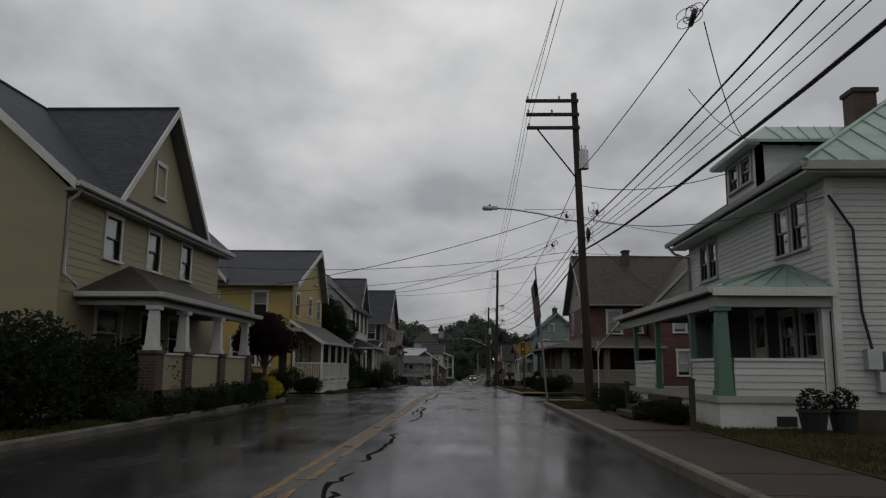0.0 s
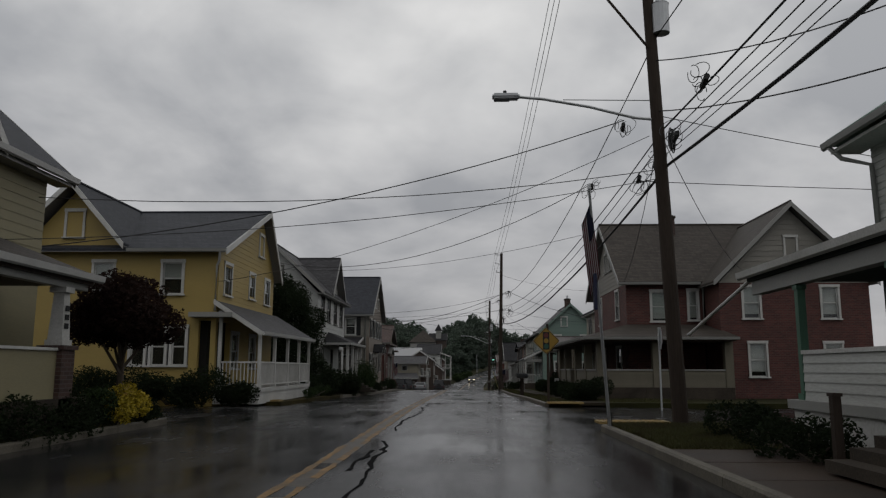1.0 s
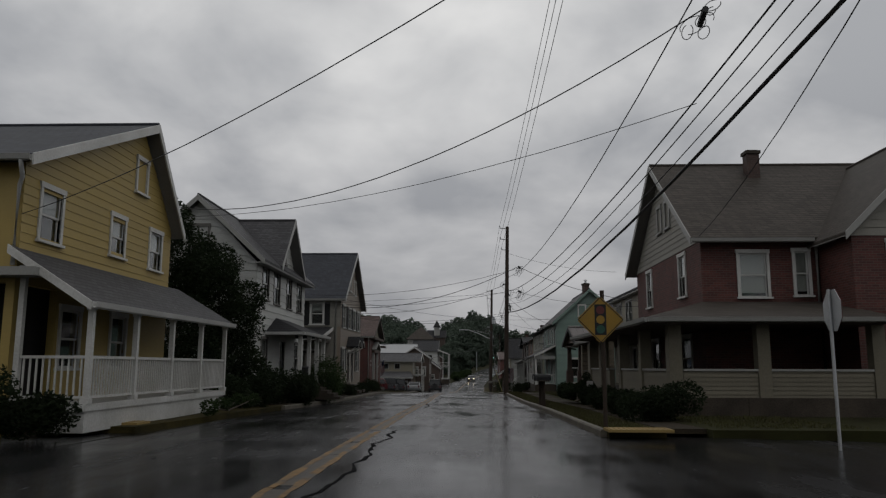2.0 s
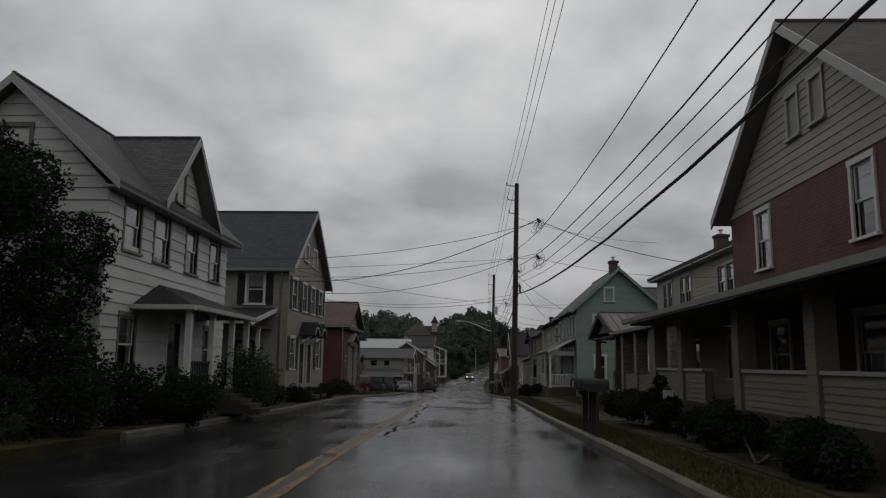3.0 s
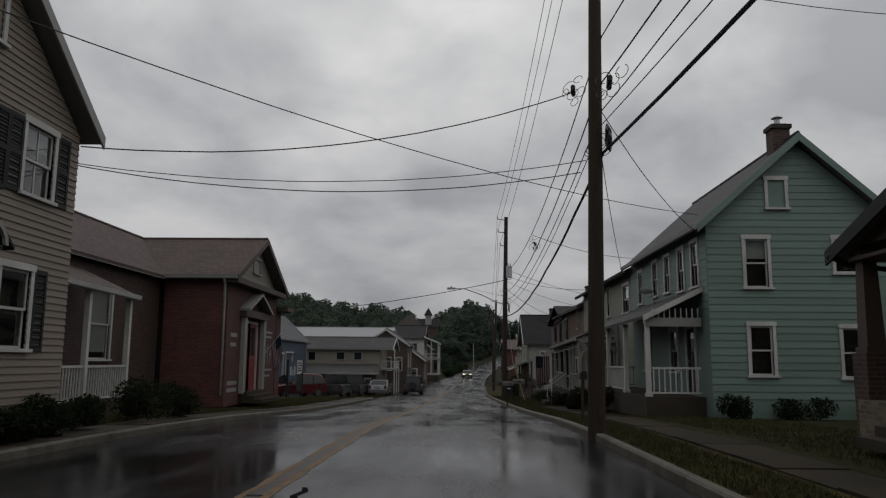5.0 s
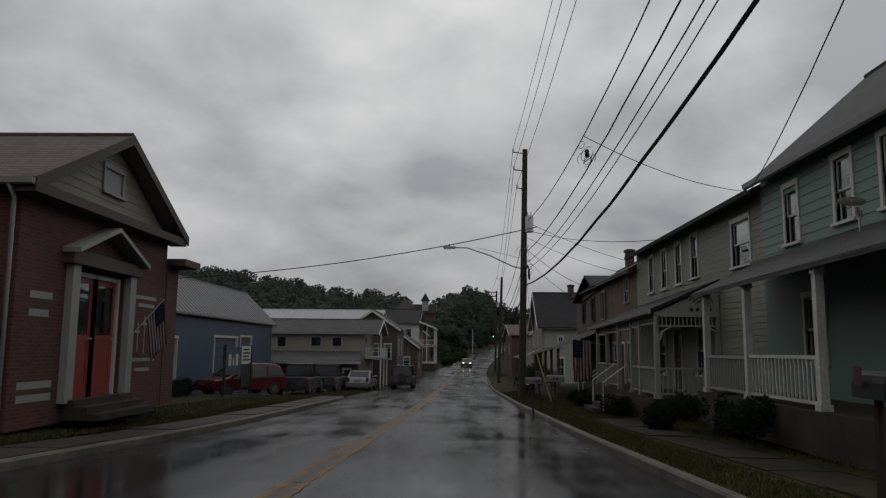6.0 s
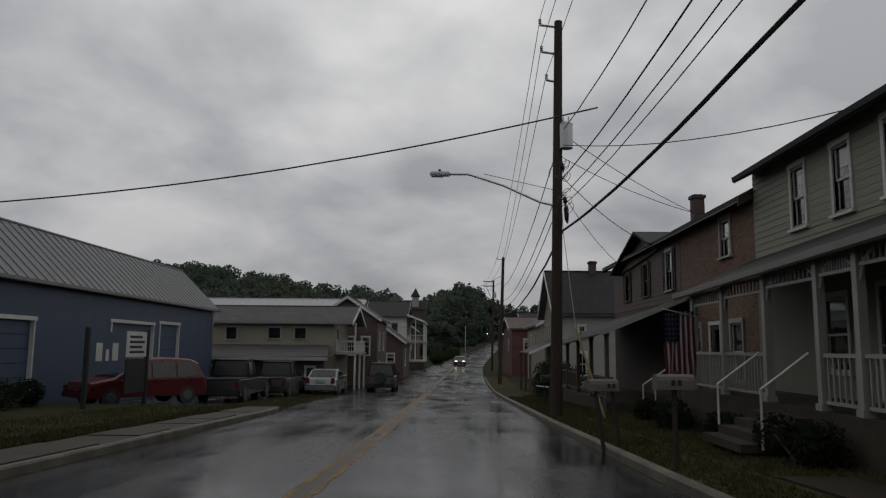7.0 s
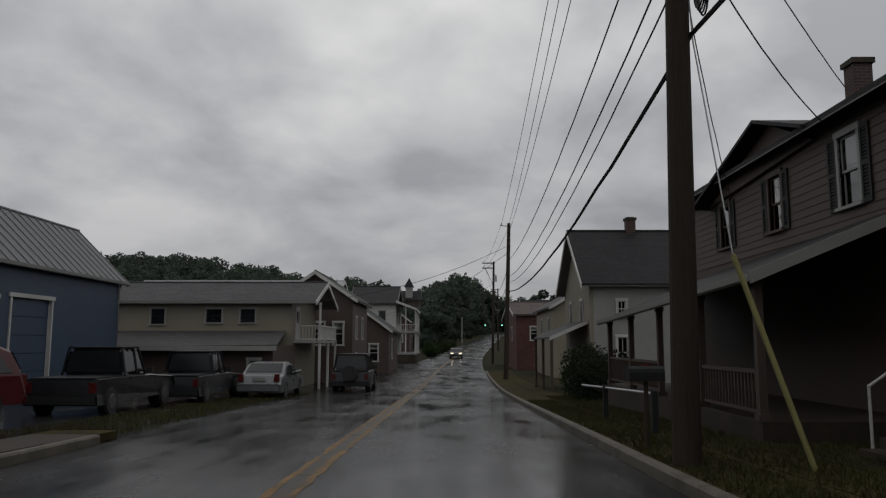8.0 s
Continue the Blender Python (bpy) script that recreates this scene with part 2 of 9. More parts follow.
M = {
    "asphalt": wet_asphalt("wet_asphalt", (0.019, 0.019, 0.020)),
    "side_asphalt": wet_asphalt("wet_side_asphalt", (0.014, 0.014, 0.0145)),
    "grass": surface("lawn_soil", (0.022, 0.024, 0.008), 0.95, 0.5, 40, 0.8, 0.6, spec=0.1, stain=(0.020, 0.015, 0.007)),
    "verge": surface("worn_verge", (0.044, 0.035, 0.011), 0.95, 0.5, 35, 1.1, 0.6, spec=0.1, stain=(0.014, 0.014, 0.005)),
    "concrete": surface("wet_concrete", (0.046, 0.037, 0.028), 0.7, 0.4, 40, 0.9, 0.3, spec=0.2, stain=(0.026, 0.021, 0.016)),
    "path_brown": surface("wet_brown_path", (0.036, 0.024, 0.017), 0.6, 0.5, 26, 0.7, 0.4, spec=0.18, stain=(0.018, 0.014, 0.011)),
    "path_tan": surface("soil_stained_path", (0.036, 0.028, 0.019), 0.8, 0.45, 30, 0.6, 0.4, spec=0.12, stain=(0.018, 0.016, 0.010)),
    "soffit": surface("weathered_soffit_paint", (0.17, 0.165, 0.155), 0.7, 0.2, 20, 0.8, 0.06),
    "kerb": surface("kerb_concrete", (0.115, 0.104, 0.083), 0.65, 0.4, 40, 1.5, 0.3, spec=0.25, stain=(0.06, 0.052, 0.038)),
    "yellow_line": surface("worn_yellow_paint", (0.19, 0.105, 0.026), 0.55, 0.4, 16, 2.2, 0.3, spec=0.2, stain=(0.024, 0.019, 0.014)),
    "ghost_line": surface("ghost_of_old_paint", (0.042, 0.031, 0.018), 0.45, 0.4, 18, 1.6, 0.3, spec=0.2, stain=(0.018, 0.016, 0.014)),
    "brick_brown": brickwork("brown_brick", (0.110, 0.054, 0.034), (0.10, 0.08, 0.06)),
    "tactile": surface("yellow_tactile", (0.24, 0.165, 0.05), 0.6, 0.2, 30, 2, 0.3),
    "tar": surface("tar_seal", (0.006, 0.006, 0.0065), 0.95, 0.2, 30, 2, 0.1, spec=0.03),
    "white": surface("white_paint", (0.50, 0.50, 0.485), 0.5, 0.1, 25, 0.8, 0.06, stain=(0.36, 0.355, 0.33)),
    "trim_grey": surface("grey_trim_paint", (0.23, 0.23, 0.217), 0.5, 0.12, 25, 1.0, 0.06),
    "trim_dark": surface("weathered_dark_trim", (0.11, 0.105, 0.095), 0.6, 0.2, 25, 1.0, 0.06, spec=0.3),
    "white_siding": surface("white_siding", (0.42, 0.43, 0.415), 0.55, 0.1, 20, 0.7, 0.06, stretch=(0.4, 0.4, 3), stain=(0.31, 0.31, 0.285), per_object=0.05),
    "olive": surface("olive_siding", (0.215, 0.19, 0.11), 0.6, 0.12, 20, 0.6, 0.06, stretch=(0.4, 0.4, 3), per_object=0.05),
    "yellow": surface("yellow_siding", (0.31, 0.225, 0.066), 0.6, 0.1, 20, 0.6, 0.06, stretch=(0.4, 0.4, 3), per_object=0.04),
    "tan": surface("tan_clapboard", (0.185, 0.151, 0.118), 0.6, 0.12, 20, 0.6, 0.06, stretch=(0.4, 0.4, 3), per_object=0.06),
    "mint": surface("mint_siding", (0.132, 0.192, 0.165), 0.6, 0.12, 20, 0.6, 0.06, stretch=(0.4, 0.4, 3), per_object=0.06),
    "sage": surface("sage_siding", (0.165, 0.17, 0.125), 0.6, 0.12, 20, 0.6, 0.06, stretch=(0.4, 0.4, 3), per_object=0.06),
    "grey_siding": surface("grey_shingle_siding", (0.20, 0.19, 0.165), 0.65, 0.15, 20, 0.6, 0.1, per_object=0.07),
    "cream": surface("cream_siding", (0.19, 0.173, 0.13), 0.6, 0.12, 20, 0.6, 0.06, per_object=0.05),
    # cream siding in a darker tone, for the red house's porch
    "cream_dim": surface("darker_cream_siding", (0.135, 0.122, 0.092), 0.7, 0.2, 20, 0.6, 0.06, spec=0.25, per_object=0.06),
    "brown": surface("brown_siding", (0.055, 0.037, 0.028), 0.65, 0.2, 20, 0.6, 0.1, per_object=0.07),
    "blue": surface("blue_steel_siding", (0.029, 0.049, 0.086), 0.5, 0.12, 12, 0.5, 0.05, stretch=(3, 3, 0.3)),
    "green_paint": surface("green_paint", (0.055, 0.125, 0.085), 0.5, 0.15, 25, 1, 0.06),
    # dull green with the porch's shade mixed into the colour
    "porch_green": surface("shaded_porch_green", (0.030, 0.044, 0.038), 0.7, 0.25, 20, 0.8, 0.08, spec=0.25),
    "red_paint": surface("red_door_paint", (0.20, 0.035, 0.03), 0.45, 0.15, 25, 1, 0.06),
    "black": surface("black_paint", (0.016, 0.017, 0.018), 0.6, 0.2, 25, 2, 0.06, spec=0.25),
    # near-black: the darkness of unlit rooms is put into this colour
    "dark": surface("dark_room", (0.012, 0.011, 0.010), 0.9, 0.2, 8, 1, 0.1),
    "blind": surface("window_blind", (0.42, 0.41, 0.38), 0.8, 0.08, 14, 2, 0.05, stretch=(0.3, 0.3, 4)),
    "brick": brickwork("red_brick", (0.072, 0.019, 0.0145), (0.082, 0.056, 0.047)),
    "brick_dark": brickwork("dark_brick", (0.046, 0.022, 0.017), (0.085, 0.068, 0.058)),
    "brick_tan": brickwork("tan_block", (0.115, 0.094, 0.063), (0.14, 0.12, 0.095)),
    "roof_slate": shingle("slate_shingle", (0.035, 0.038, 0.046)),
    "roof_grey": shingle("grey_shingle", (0.06, 0.059, 0.062)),
    "roof_brown": shingle("brown_shingle", (0.055, 0.047, 0.04)),
    "roof_umber": shingle("umber_shingle", (0.034, 0.028, 0.023)),
    "roof_black": shingle("black_shingle", (0.021, 0.021, 0.023)),
    "roof_rust": shingle("rust_shingle", (0.082, 0.058, 0.052)),
    "metal_green": surface("green_metal_roof", (0.25, 0.325, 0.29), 0.42, 0.18, 20, 0.8, 0.08, metal=0.25, stain=(0.14, 0.21, 0.17)),
    "metal_grey": surface("grey_metal_roof", (0.12, 0.123, 0.127), 0.5, 0.12, 20, 0.7, 0.06, metal=0.3),
    "metal_pale": surface("pale_metal_roof", (0.30, 0.305, 0.31), 0.5, 0.1, 20, 0.7, 0.05, metal=0.2),
    "metal_rust": surface("rusty_metal_roof", (0.095, 0.083, 0.080), 0.5, 0.3, 20, 0.9, 0.1, metal=0.2, stain=(0.065, 0.048, 0.042)),
    "gutter": surface("painted_gutter", (0.42, 0.42, 0.405), 0.4, 0.15, 30, 1.5, 0.05),
    "pole_wood": surface("weathered_pole", (0.036, 0.027, 0.021), 0.85, 0.35, 14, 1.2, 0.5, stretch=(4, 4, 0.35), spec=0.2),
    "steel": surface("galvanised_steel", (0.40, 0.41, 0.42), 0.4, 0.15, 40, 3, 0.06, metal=0.6),
    "wire": plain("black_cable", (0.012, 0.012, 0.013), 0.6),
    "rubber": plain("tyre_rubber", (0.015, 0.015, 0.016), 0.7),
    "glass": glass_pane("window_glass"),
    "trunk": surface("bark", (0.06, 0.047, 0.035), 0.9, 0.4, 14, 2, 0.6, stretch=(3, 3, 0.5)),
    "leaf": surface("green_leaf", (0.026, 0.043, 0.015), 0.7, 0.45, 9, 0.7, 0.1, spec=0.15),
    "leaf_dark": surface("dark_leaf", (0.014, 0.022, 0.009), 0.75, 0.45, 9, 0.7, 0.1, spec=0.15),
    "leaf_red": surface("purple_leaf", (0.024, 0.013, 0.010), 0.75, 0.4, 9, 0.9, 0.1, spec=0.15),
    "leaf_yellow": surface("yellow_leaf", (0.30, 0.23, 0.02), 0.55, 0.35, 9, 1.2, 0.1, spec=0.15),
    # paler and greyer than the near leaves: haze of distance put into the colour
    "leaf_far": surface("hazed_leaf", (0.075, 0.098, 0.075), 0.7, 0.4, 2, 0.12, 0.1, spec=0.15),
    "flag_red": plain("flag_red", (0.13, 0.018, 0.026), 0.8),
    "flag_white": plain("flag_white", (0.38, 0.36, 0.37), 0.8),
    "flag_blue": plain("flag_blue", (0.012, 0.014, 0.040), 0.8),
    "signal_lit": plain("signal_lens_lit", (0.05, 0.6, 0.4), 0.3),
    "sign_yellow": plain("sign_yellow", (0.24, 0.14, 0.012), 0.45),
    "sign_red": plain("sign_red", (0.085, 0.012, 0.010), 0.5),
    "signal_green": plain("sign_green", (0.008, 0.06, 0.04), 0.5),
}
for nm in ("leaf", "leaf_dark", "leaf_red", "leaf_far"):
    nt = M[nm].node_tree
    bs, out = nt.nodes["Principled BSDF"], nt.nodes["Material Output"]
    tr, mx = nt.nodes.new("ShaderNodeBsdfTranslucent"), nt.nodes.new("ShaderNodeMixShader")
    mx.inputs[0].default_value = 0.4
    nt.links.new(bs.inputs["Base Color"].links[0].from_socket, tr.inputs[0])
    nt.links.new(bs.outputs[0], mx.inputs[1])
    nt.links.new(tr.outputs[0], mx.inputs[2])
    nt.links.new(mx.outputs[0], out.inputs[0])
lit = M["signal_lit"].node_tree.nodes["Principled BSDF"]
lit.inputs["Emission Color"].default_value, lit.inputs["Emission Strength"].default_value = (0.35, 1.0, 0.75, 1), 2.5


# ---------------------------------------------------------------- building blocks
BASE = {}


def thing(name, x, y, z, label, category, group="", kind=""):
    """A top-level thing: an Empty at its base."""
    ob = new(name)
    ob.location = (x, y, z)
    ob.empty_display_size = 0.3
    BASE[ob] = Vector((x, y, z))
    return tagged(ob, label, category, group, kind)


def part(name, bm, mat, parent=None, label="", smooth=False, fresh=True):
    """Links a bmesh, built in place, as one mesh object under a thing or a part."""
    if fresh:
        bmesh.ops.recalc_face_normals(bm, faces=bm.faces)
    me = bpy.data.meshes.new(name)
    origin = BASE[parent] if parent else Vector((0, 0, 0))
    for v in bm.verts:
        v.co -= origin
    bm.to_mesh(me)
    bm.free()
    me.materials.append(M[mat] if isinstance(mat, str) else mat)
    if smooth:
        for p in me.polygons:
            p.use_smooth = True
    ob = new(name, me)
    if parent:
        ob.parent = parent
    BASE[ob] = origin
    if label:
        ob["label"] = label
    return ob


def setting(name, bm, mat, label, category, smooth=False):
    ob = part(name, bm, mat, None, "", smooth)
    return tagged(ob, label, category, "", "structure")


def B():
    return bmesh.new()


def box(bm, x0, x1, y0, y1, z0, z1):
    x0, x1, y0, y1, z0, z1 = min(x0, x1), max(x0, x1), min(y0, y1), max(y0, y1), min(z0, z1), max(z0, z1)
    v = [bm.verts.new((x, y, z)) for z in (z0, z1) for x, y in ((x0, y0), (x1, y0), (x1, y1), (x0, y1))]
    for f in ((3, 2, 1, 0), (4, 5, 6, 7), (0, 1, 5, 4), (1, 2, 6, 5), (2, 3, 7, 6), (3, 0, 4, 7)):
        bm.faces.new([v[i] for i in f])
    return bm


def solid(bm, ring, shift):
    """A flat ring of points pushed along a vector."""
    a = [bm.verts.new(p) for p in ring]
    b = [bm.verts.new(Vector(p) + Vector(shift)) for p in ring]
    n = len(a)
    bm.faces.new(a)
    bm.faces.new(b[::-1])
    for i in range(n):
        bm.faces.new((a[i], a[(i + 1) % n], b[(i + 1) % n], b[i]))
    return bm


def rod(bm, p, q, r0, r1=None, n=8):
    """A tapered round bar from p to q."""
    p, q = Vector(p), Vector(q)
    r1 = r0 if r1 is None else r1
    d = (q - p).normalized()
    u = d.orthogonal().normalized()
    w = d.cross(u)
    ra, rb = [], []
    for i in range(n):
        a = 2 * math.pi * i / n
        k = u * math.cos(a) + w * math.sin(a)
        ra.append(bm.verts.new(p + k * r0))
        rb.append(bm.verts.new(q + k * r1))
    bm.faces.new(ra[::-1])
    bm.faces.new(rb)
    for i in range(n):
        bm.faces.new((ra[i], ra[(i + 1) % n], rb[(i + 1) % n], rb[i]))
    return bm


def tube(bm, pts, r, n=5):
    """A round cable through points."""
    rings = []
    for i, p in enumerate(pts):
        p = Vector(p)
        d = (Vector(pts[min(i + 1, len(pts) - 1)]) - Vector(pts[max(i - 1, 0)])).normalized()
        u = Vector((0, 0, 1)).cross(d)
        u = u.normalized() if u.length > 1e-4 else Vector((1, 0, 0))
        w = d.cross(u)
        rings.append([bm.verts.new(p + (u * math.cos(2 * math.pi * k / n) + w * math.sin(2 * math.pi * k / n)) * r) for k in range(n)])
    for a, b in zip(rings, rings[1:]):
        for k in range(n):
            bm.faces.new((a[k], a[(k + 1) % n], b[(k + 1) % n], b[k]))
    bm.faces.new(rings[0][::-1])
    bm.faces.new(rings[-1])
    return bm


def at(axis, d, u, z):
    """A point on a wall that faces along x or along y: its distance, the way along it, the height."""
    return (d, u, z) if axis == "x" else (u, d, z)


def slab(axis, bm, d0, d1, u0, u1, z0, z1):
    return box(bm, d0, d1, u0, u1, z0, z1) if axis == "x" else box(bm, u0, u1, d0, d1, z0, z1)


def wall(parent, axis, d, s, u0, u1, z0, z1, mat, holes=(), gable=None, thick=0.18, name="wall", label=""):
    """A wall whose outer face lies at d and faces s (+1 or -1), with holes (u0, u1, z0, z1) through it and a gable (u, z) on top."""
    bm = B()
    lo, hi = (u0, u1) if axis == "x" else (u0 + thick, u1 - thick)
    us = sorted({lo, hi, *[h[0] for h in holes if lo < h[0] < hi], *[h[1] for h in holes if lo < h[1] < hi]})
    zs = sorted({z0, z1, *[h[2] for h in holes if z0 < h[2] < z1], *[h[3] for h in holes if z0 < h[3] < z1]})
    pool = {}

    def vert(k, u, z):
        key = (k, round(u, 4), round(z, 4))
        if key not in pool:
            pool[key] = bm.verts.new(at(axis, d - s * thick * k, u, z))
        return pool[key]

    def solid_cell(i, j):
        if not (0 <= i < len(us) - 1 and 0 <= j < len(zs) - 1):
            return False
        mu, mz = (us[i] + us[i + 1]) / 2, (zs[j] + zs[j + 1]) / 2
        return not any(h[0] < mu < h[1] and h[2] < mz < h[3] for h in holes)

    for i in range(len(us) - 1):
        for j in range(len(zs) - 1):
            if not solid_cell(i, j):
                continue
            a, b, c, e = us[i], us[i + 1], zs[j], zs[j + 1]
            for k in (0, 1):
                bm.faces.new((vert(k, a, c), vert(k, b, c), vert(k, b, e), vert(k, a, e)))
            for di, dj, p, q in ((-1, 0, (a, c), (a, e)), (1, 0, (b, c), (b, e)), (0, -1, (a, c), (b, c)), (0, 1, (a, e), (b, e))):
                if not solid_cell(i + di, j + dj):
                    bm.faces.new((vert(0, *p), vert(0, *q), vert(1, *q), vert(1, *p)))
    if gable:
        ring = [at(axis, d, u0, z1), at(axis, d, u1, z1), at(axis, d, gable[0], gable[1])]
        solid(bm, ring, (-s * thick, 0, 0) if axis == "x" else (0, -s * thick, 0))
    return part(name, bm, mat, parent, label)


def siding(parent, axis, d, s, u0, u1, z0, z1, course, mat, holes=(), gable=None, proud=0.022, name="board"):
    """Lapped boards on a wall, each one an object, cut round the openings and along a gable."""
    top = gable[1] if gable else z1
    z = z0
    while z < top - 0.03:
        e = min(z + course, top - 0.005) if z + course * 0.4 < top else top
        if z < z1 - 0.001 and e > z1 and gable is None:
            e = z1
        def span(zz):
            if not gable or zz <= z1:
                return u0, u1
            k = min(1, (zz - z1) / (gable[1] - z1))
            return u0 + (gable[0] - u0) * k, u1 + (gable[0] - u1) * k
        a0, a1 = span(z)
        b0, b1 = span(e)
        cuts = sorted([(h[0], h[1]) for h in holes if h[2] < (z + e) / 2 < h[3]])
        pieces, left = [], None
        edges = [a0] + [c for h in cuts for c in h] + [a1]
        for i in range(0, len(edges), 2):
            pieces.append((edges[i], edges[i + 1], i == 0, i + 2 == len(edges)))
        for p, q, first, last in pieces:
            if q - p < 0.04:
                continue
            tp, tq = (b0 if first else p), (b1 if last else q)
            if tq - tp < 0.01:
                tp = tq = (tp + tq) / 2
                tq += 0.01
            o, i_ = d + s * proud, d + s * proud * 0.25
            bm = B()
            vs = [bm.verts.new(at(axis, *c)) for c in (
                (o, p, z), (o, q, z), (i_, tq, e), (i_, tp, e), (d - s * 0.01, p, z), (d - s * 0.01, q, z))]
            bm.faces.new((vs[0], vs[1], vs[2], vs[3]))
            bm.faces.new((vs[4], vs[5], vs[1], vs[0]))
            bm.faces.new((vs[4], vs[0], vs[3]))
            bm.faces.new((vs[1], vs[5], vs[2]))
            part(name, bm, mat, parent)
        z = e


def window(parent, axis, d, s, u0, u1, z0, z1, trim="white", blind=0.0, shutters=None, cross=False, hood=False, sash="white"):
    """A double-hung window: casing round the opening, sill, two sashes, panes, a blind drawn part of the way."""
    bm = B()
    c = 0.09
    o, i_ = d + s * 0.045, d - s * 0.06
    slab(axis, bm, o, i_, u0 - c, u0, z0, z1)
    slab(axis, bm, o, i_, u1, u1 + c, z0, z1)
    slab(axis, bm, o + s * 0.01, i_, u0 - c - 0.02, u1 + c + 0.02, z1, z1 + c + 0.03)
    w = part("window", bm, trim, parent)
    bm = B()
    slab(axis, bm, o + s * 0.05, i_, u0 - c - 0.04, u1 + c + 0.04, z0 - 0.06, z0)
    part("sill", bm, trim, w)
    mid = (z0 + z1) / 2
    for k, (a, b) in enumerate(((z0, mid + 0.02), (mid - 0.02, z1))):
        off = d - s * (0.05 if k == 0 else 0.02)
        bm = B()
        t = 0.045
        slab(axis, bm, off, off - s * 0.03, u0, u0 + t, a, b)
        slab(axis, bm, off, off - s * 0.03, u1 - t, u1, a, b)
        slab(axis, bm, off, off - s * 0.03, u0 + t, u1 - t, a, a + t)
        slab(axis, bm, off, off - s * 0.03, u0 + t, u1 - t, b - t, b)
        if cross:
            slab(axis, bm, off, off - s * 0.03, (u0 + u1) / 2 - 0.012, (u0 + u1) / 2 + 0.012, a + t, b - t)
        part("sash", bm, sash, w)
        bm = B()
        slab(axis, bm, off - s * 0.012, off - s * 0.018, u0 + t, u1 - t, a + t, b - t)
        part("pane", bm, "glass", w).visible_shadow = False
    if blind:
        bm = B()
        zb = z1 - (z1 - z0) * blind
        slab(axis, bm, d - s * 0.11, d - s * 0.118, u0 + 0.02, u1 - 0.02, zb, z1)
        part("blind", bm, "blind", w, "pale drawn window blind")
    if shutters:
        wd = (u1 - u0) * 0.46
        for a in (u0 - c - wd, u1 + c):
            bm = B()
            slab(axis, bm, d + s * 0.05, d + s * 0.02, a, a + 0.06, z0 - 0.05, z1 + 0.05)
            slab(axis, bm, d + s * 0.05, d + s * 0.02, a + wd - 0.06, a + wd, z0 - 0.05, z1 + 0.05)
            for zz in (z0 - 0.05, mid - 0.03, z1 - 0.03):
                slab(axis, bm, d + s * 0.05, d + s * 0.02, a + 0.06, a + wd - 0.06, zz, zz + 0.08)
            part("shutter", bm, shutters, w, "black louvred shutter")
            # louvres as one folded sheet inside the frame
            bm, rows, zz = B(), [], z0 + 0.03
            while zz < z1 - 0.03:
                for off, dz in ((0.024, 0.0), (0.042, 0.012), (0.042, 0.03), (0.024, 0.046)):
                    e = [(d + s * off, u, zz + dz) if axis == "x" else (u, d + s * off, zz + dz) for u in (a + 0.06, a + wd - 0.06)]
                    rows.append([bm.verts.new(q) for q in e])
                zz += 0.062
            for p, q in zip(rows, rows[1:]):
                bm.faces.new((p[0], p[1], q[1], q[0]))
            part("louvres", bm, shutters, w)
    return w


def house_door(parent, axis, d, s, u0, u1, z0, z1, mat="white", trim="white", glazed=True):
    bm = B()
    for a, b, c, e in ((u0 - 0.1, u0, z0, z1 + 0.1), (u1, u1 + 0.1, z0, z1 + 0.1), (u0, u1, z1, z1 + 0.1)):
        slab(axis, bm, d + s * 0.04, d - s * 0.08, a, b, c, e)
    dr = part("door", bm, trim, parent)
    bm = B()
    g0 = z0 + (z1 - z0) * 0.5
    t = 0.13
    for a, b, c, e in ((u0, u0 + t, z0, z1), (u1 - t, u1, z0, z1), (u0 + t, u1 - t, z0, z0 + 0.25), (u0 + t, u1 - t, z1 - t, z1), (u0 + t, u1 - t, g0 - 0.08, g0 + 0.06)):
        slab(axis, bm, d - s * 0.02, d - s * 0.06, a, b, c, e)
    slab(axis, bm, d - s * 0.035, d - s * 0.05, u0 + t, u1 - t, z0 + 0.25, g0 - 0.08)
    part("leaf", bm, mat, dr)
    bm = B()
    slab(axis, bm, d - s * 0.035, d - s * 0.045, u0 + t, u1 - t, g0 + 0.06, z1 - t)
    part("pane", bm, "glass" if glazed else mat, dr).visible_shadow = False
    bm = B()
    rod(bm, at(axis, d - s * 0.02, u1 - 0.07, (z0 + z1) / 2 - 0.03), at(axis, d + s * 0.05, u1 - 0.07, (z0 + z1) / 2 - 0.03), 0.025, n=8)
    part("knob", bm, "steel", dr)
    return dr


def roof_plane(parent, ring, mat, thick=0.10, name="roof"):
    bm = B()
    solid(bm, ring, (0, 0, -thick))
    return part(name, bm, mat, parent)


def bargeboard(parent, p, q, mat="white", deep=0.2, wide=0.05, out=(1, 0, 0)):
    """A verge board below the edge from p to q."""
    p, q, o = Vector(p), Vector(q), Vector(out)
    bm = B()
    solid(bm, [p + Vector((0, 0, 0.02)), q + Vector((0, 0, 0.02)), q - Vector((0, 0, deep)), p - Vector((0, 0, deep))], o * wide)
    return part("bargeboard", bm, mat, parent)


def gutter(parent, p, q, mat="gutter", out=(1, 0, 0)):
    """A half-round gutter along an eave."""
    p, q, o = Vector(p), Vector(q), Vector(out)
    bm = B()
    prof = [(0, 0.02), (0, -0.09), (0.05, -0.12), (0.10, -0.09), (0.12, 0.02), (0.10, 0.02), (0.085, -0.07), (0.05, -0.095), (0.02, -0.07), (0.02, 0.02)]
    solid(bm, [p + o * a + Vector((0, 0, b)) for a, b in prof], q - p)
    return part("gutter", bm, mat, parent)


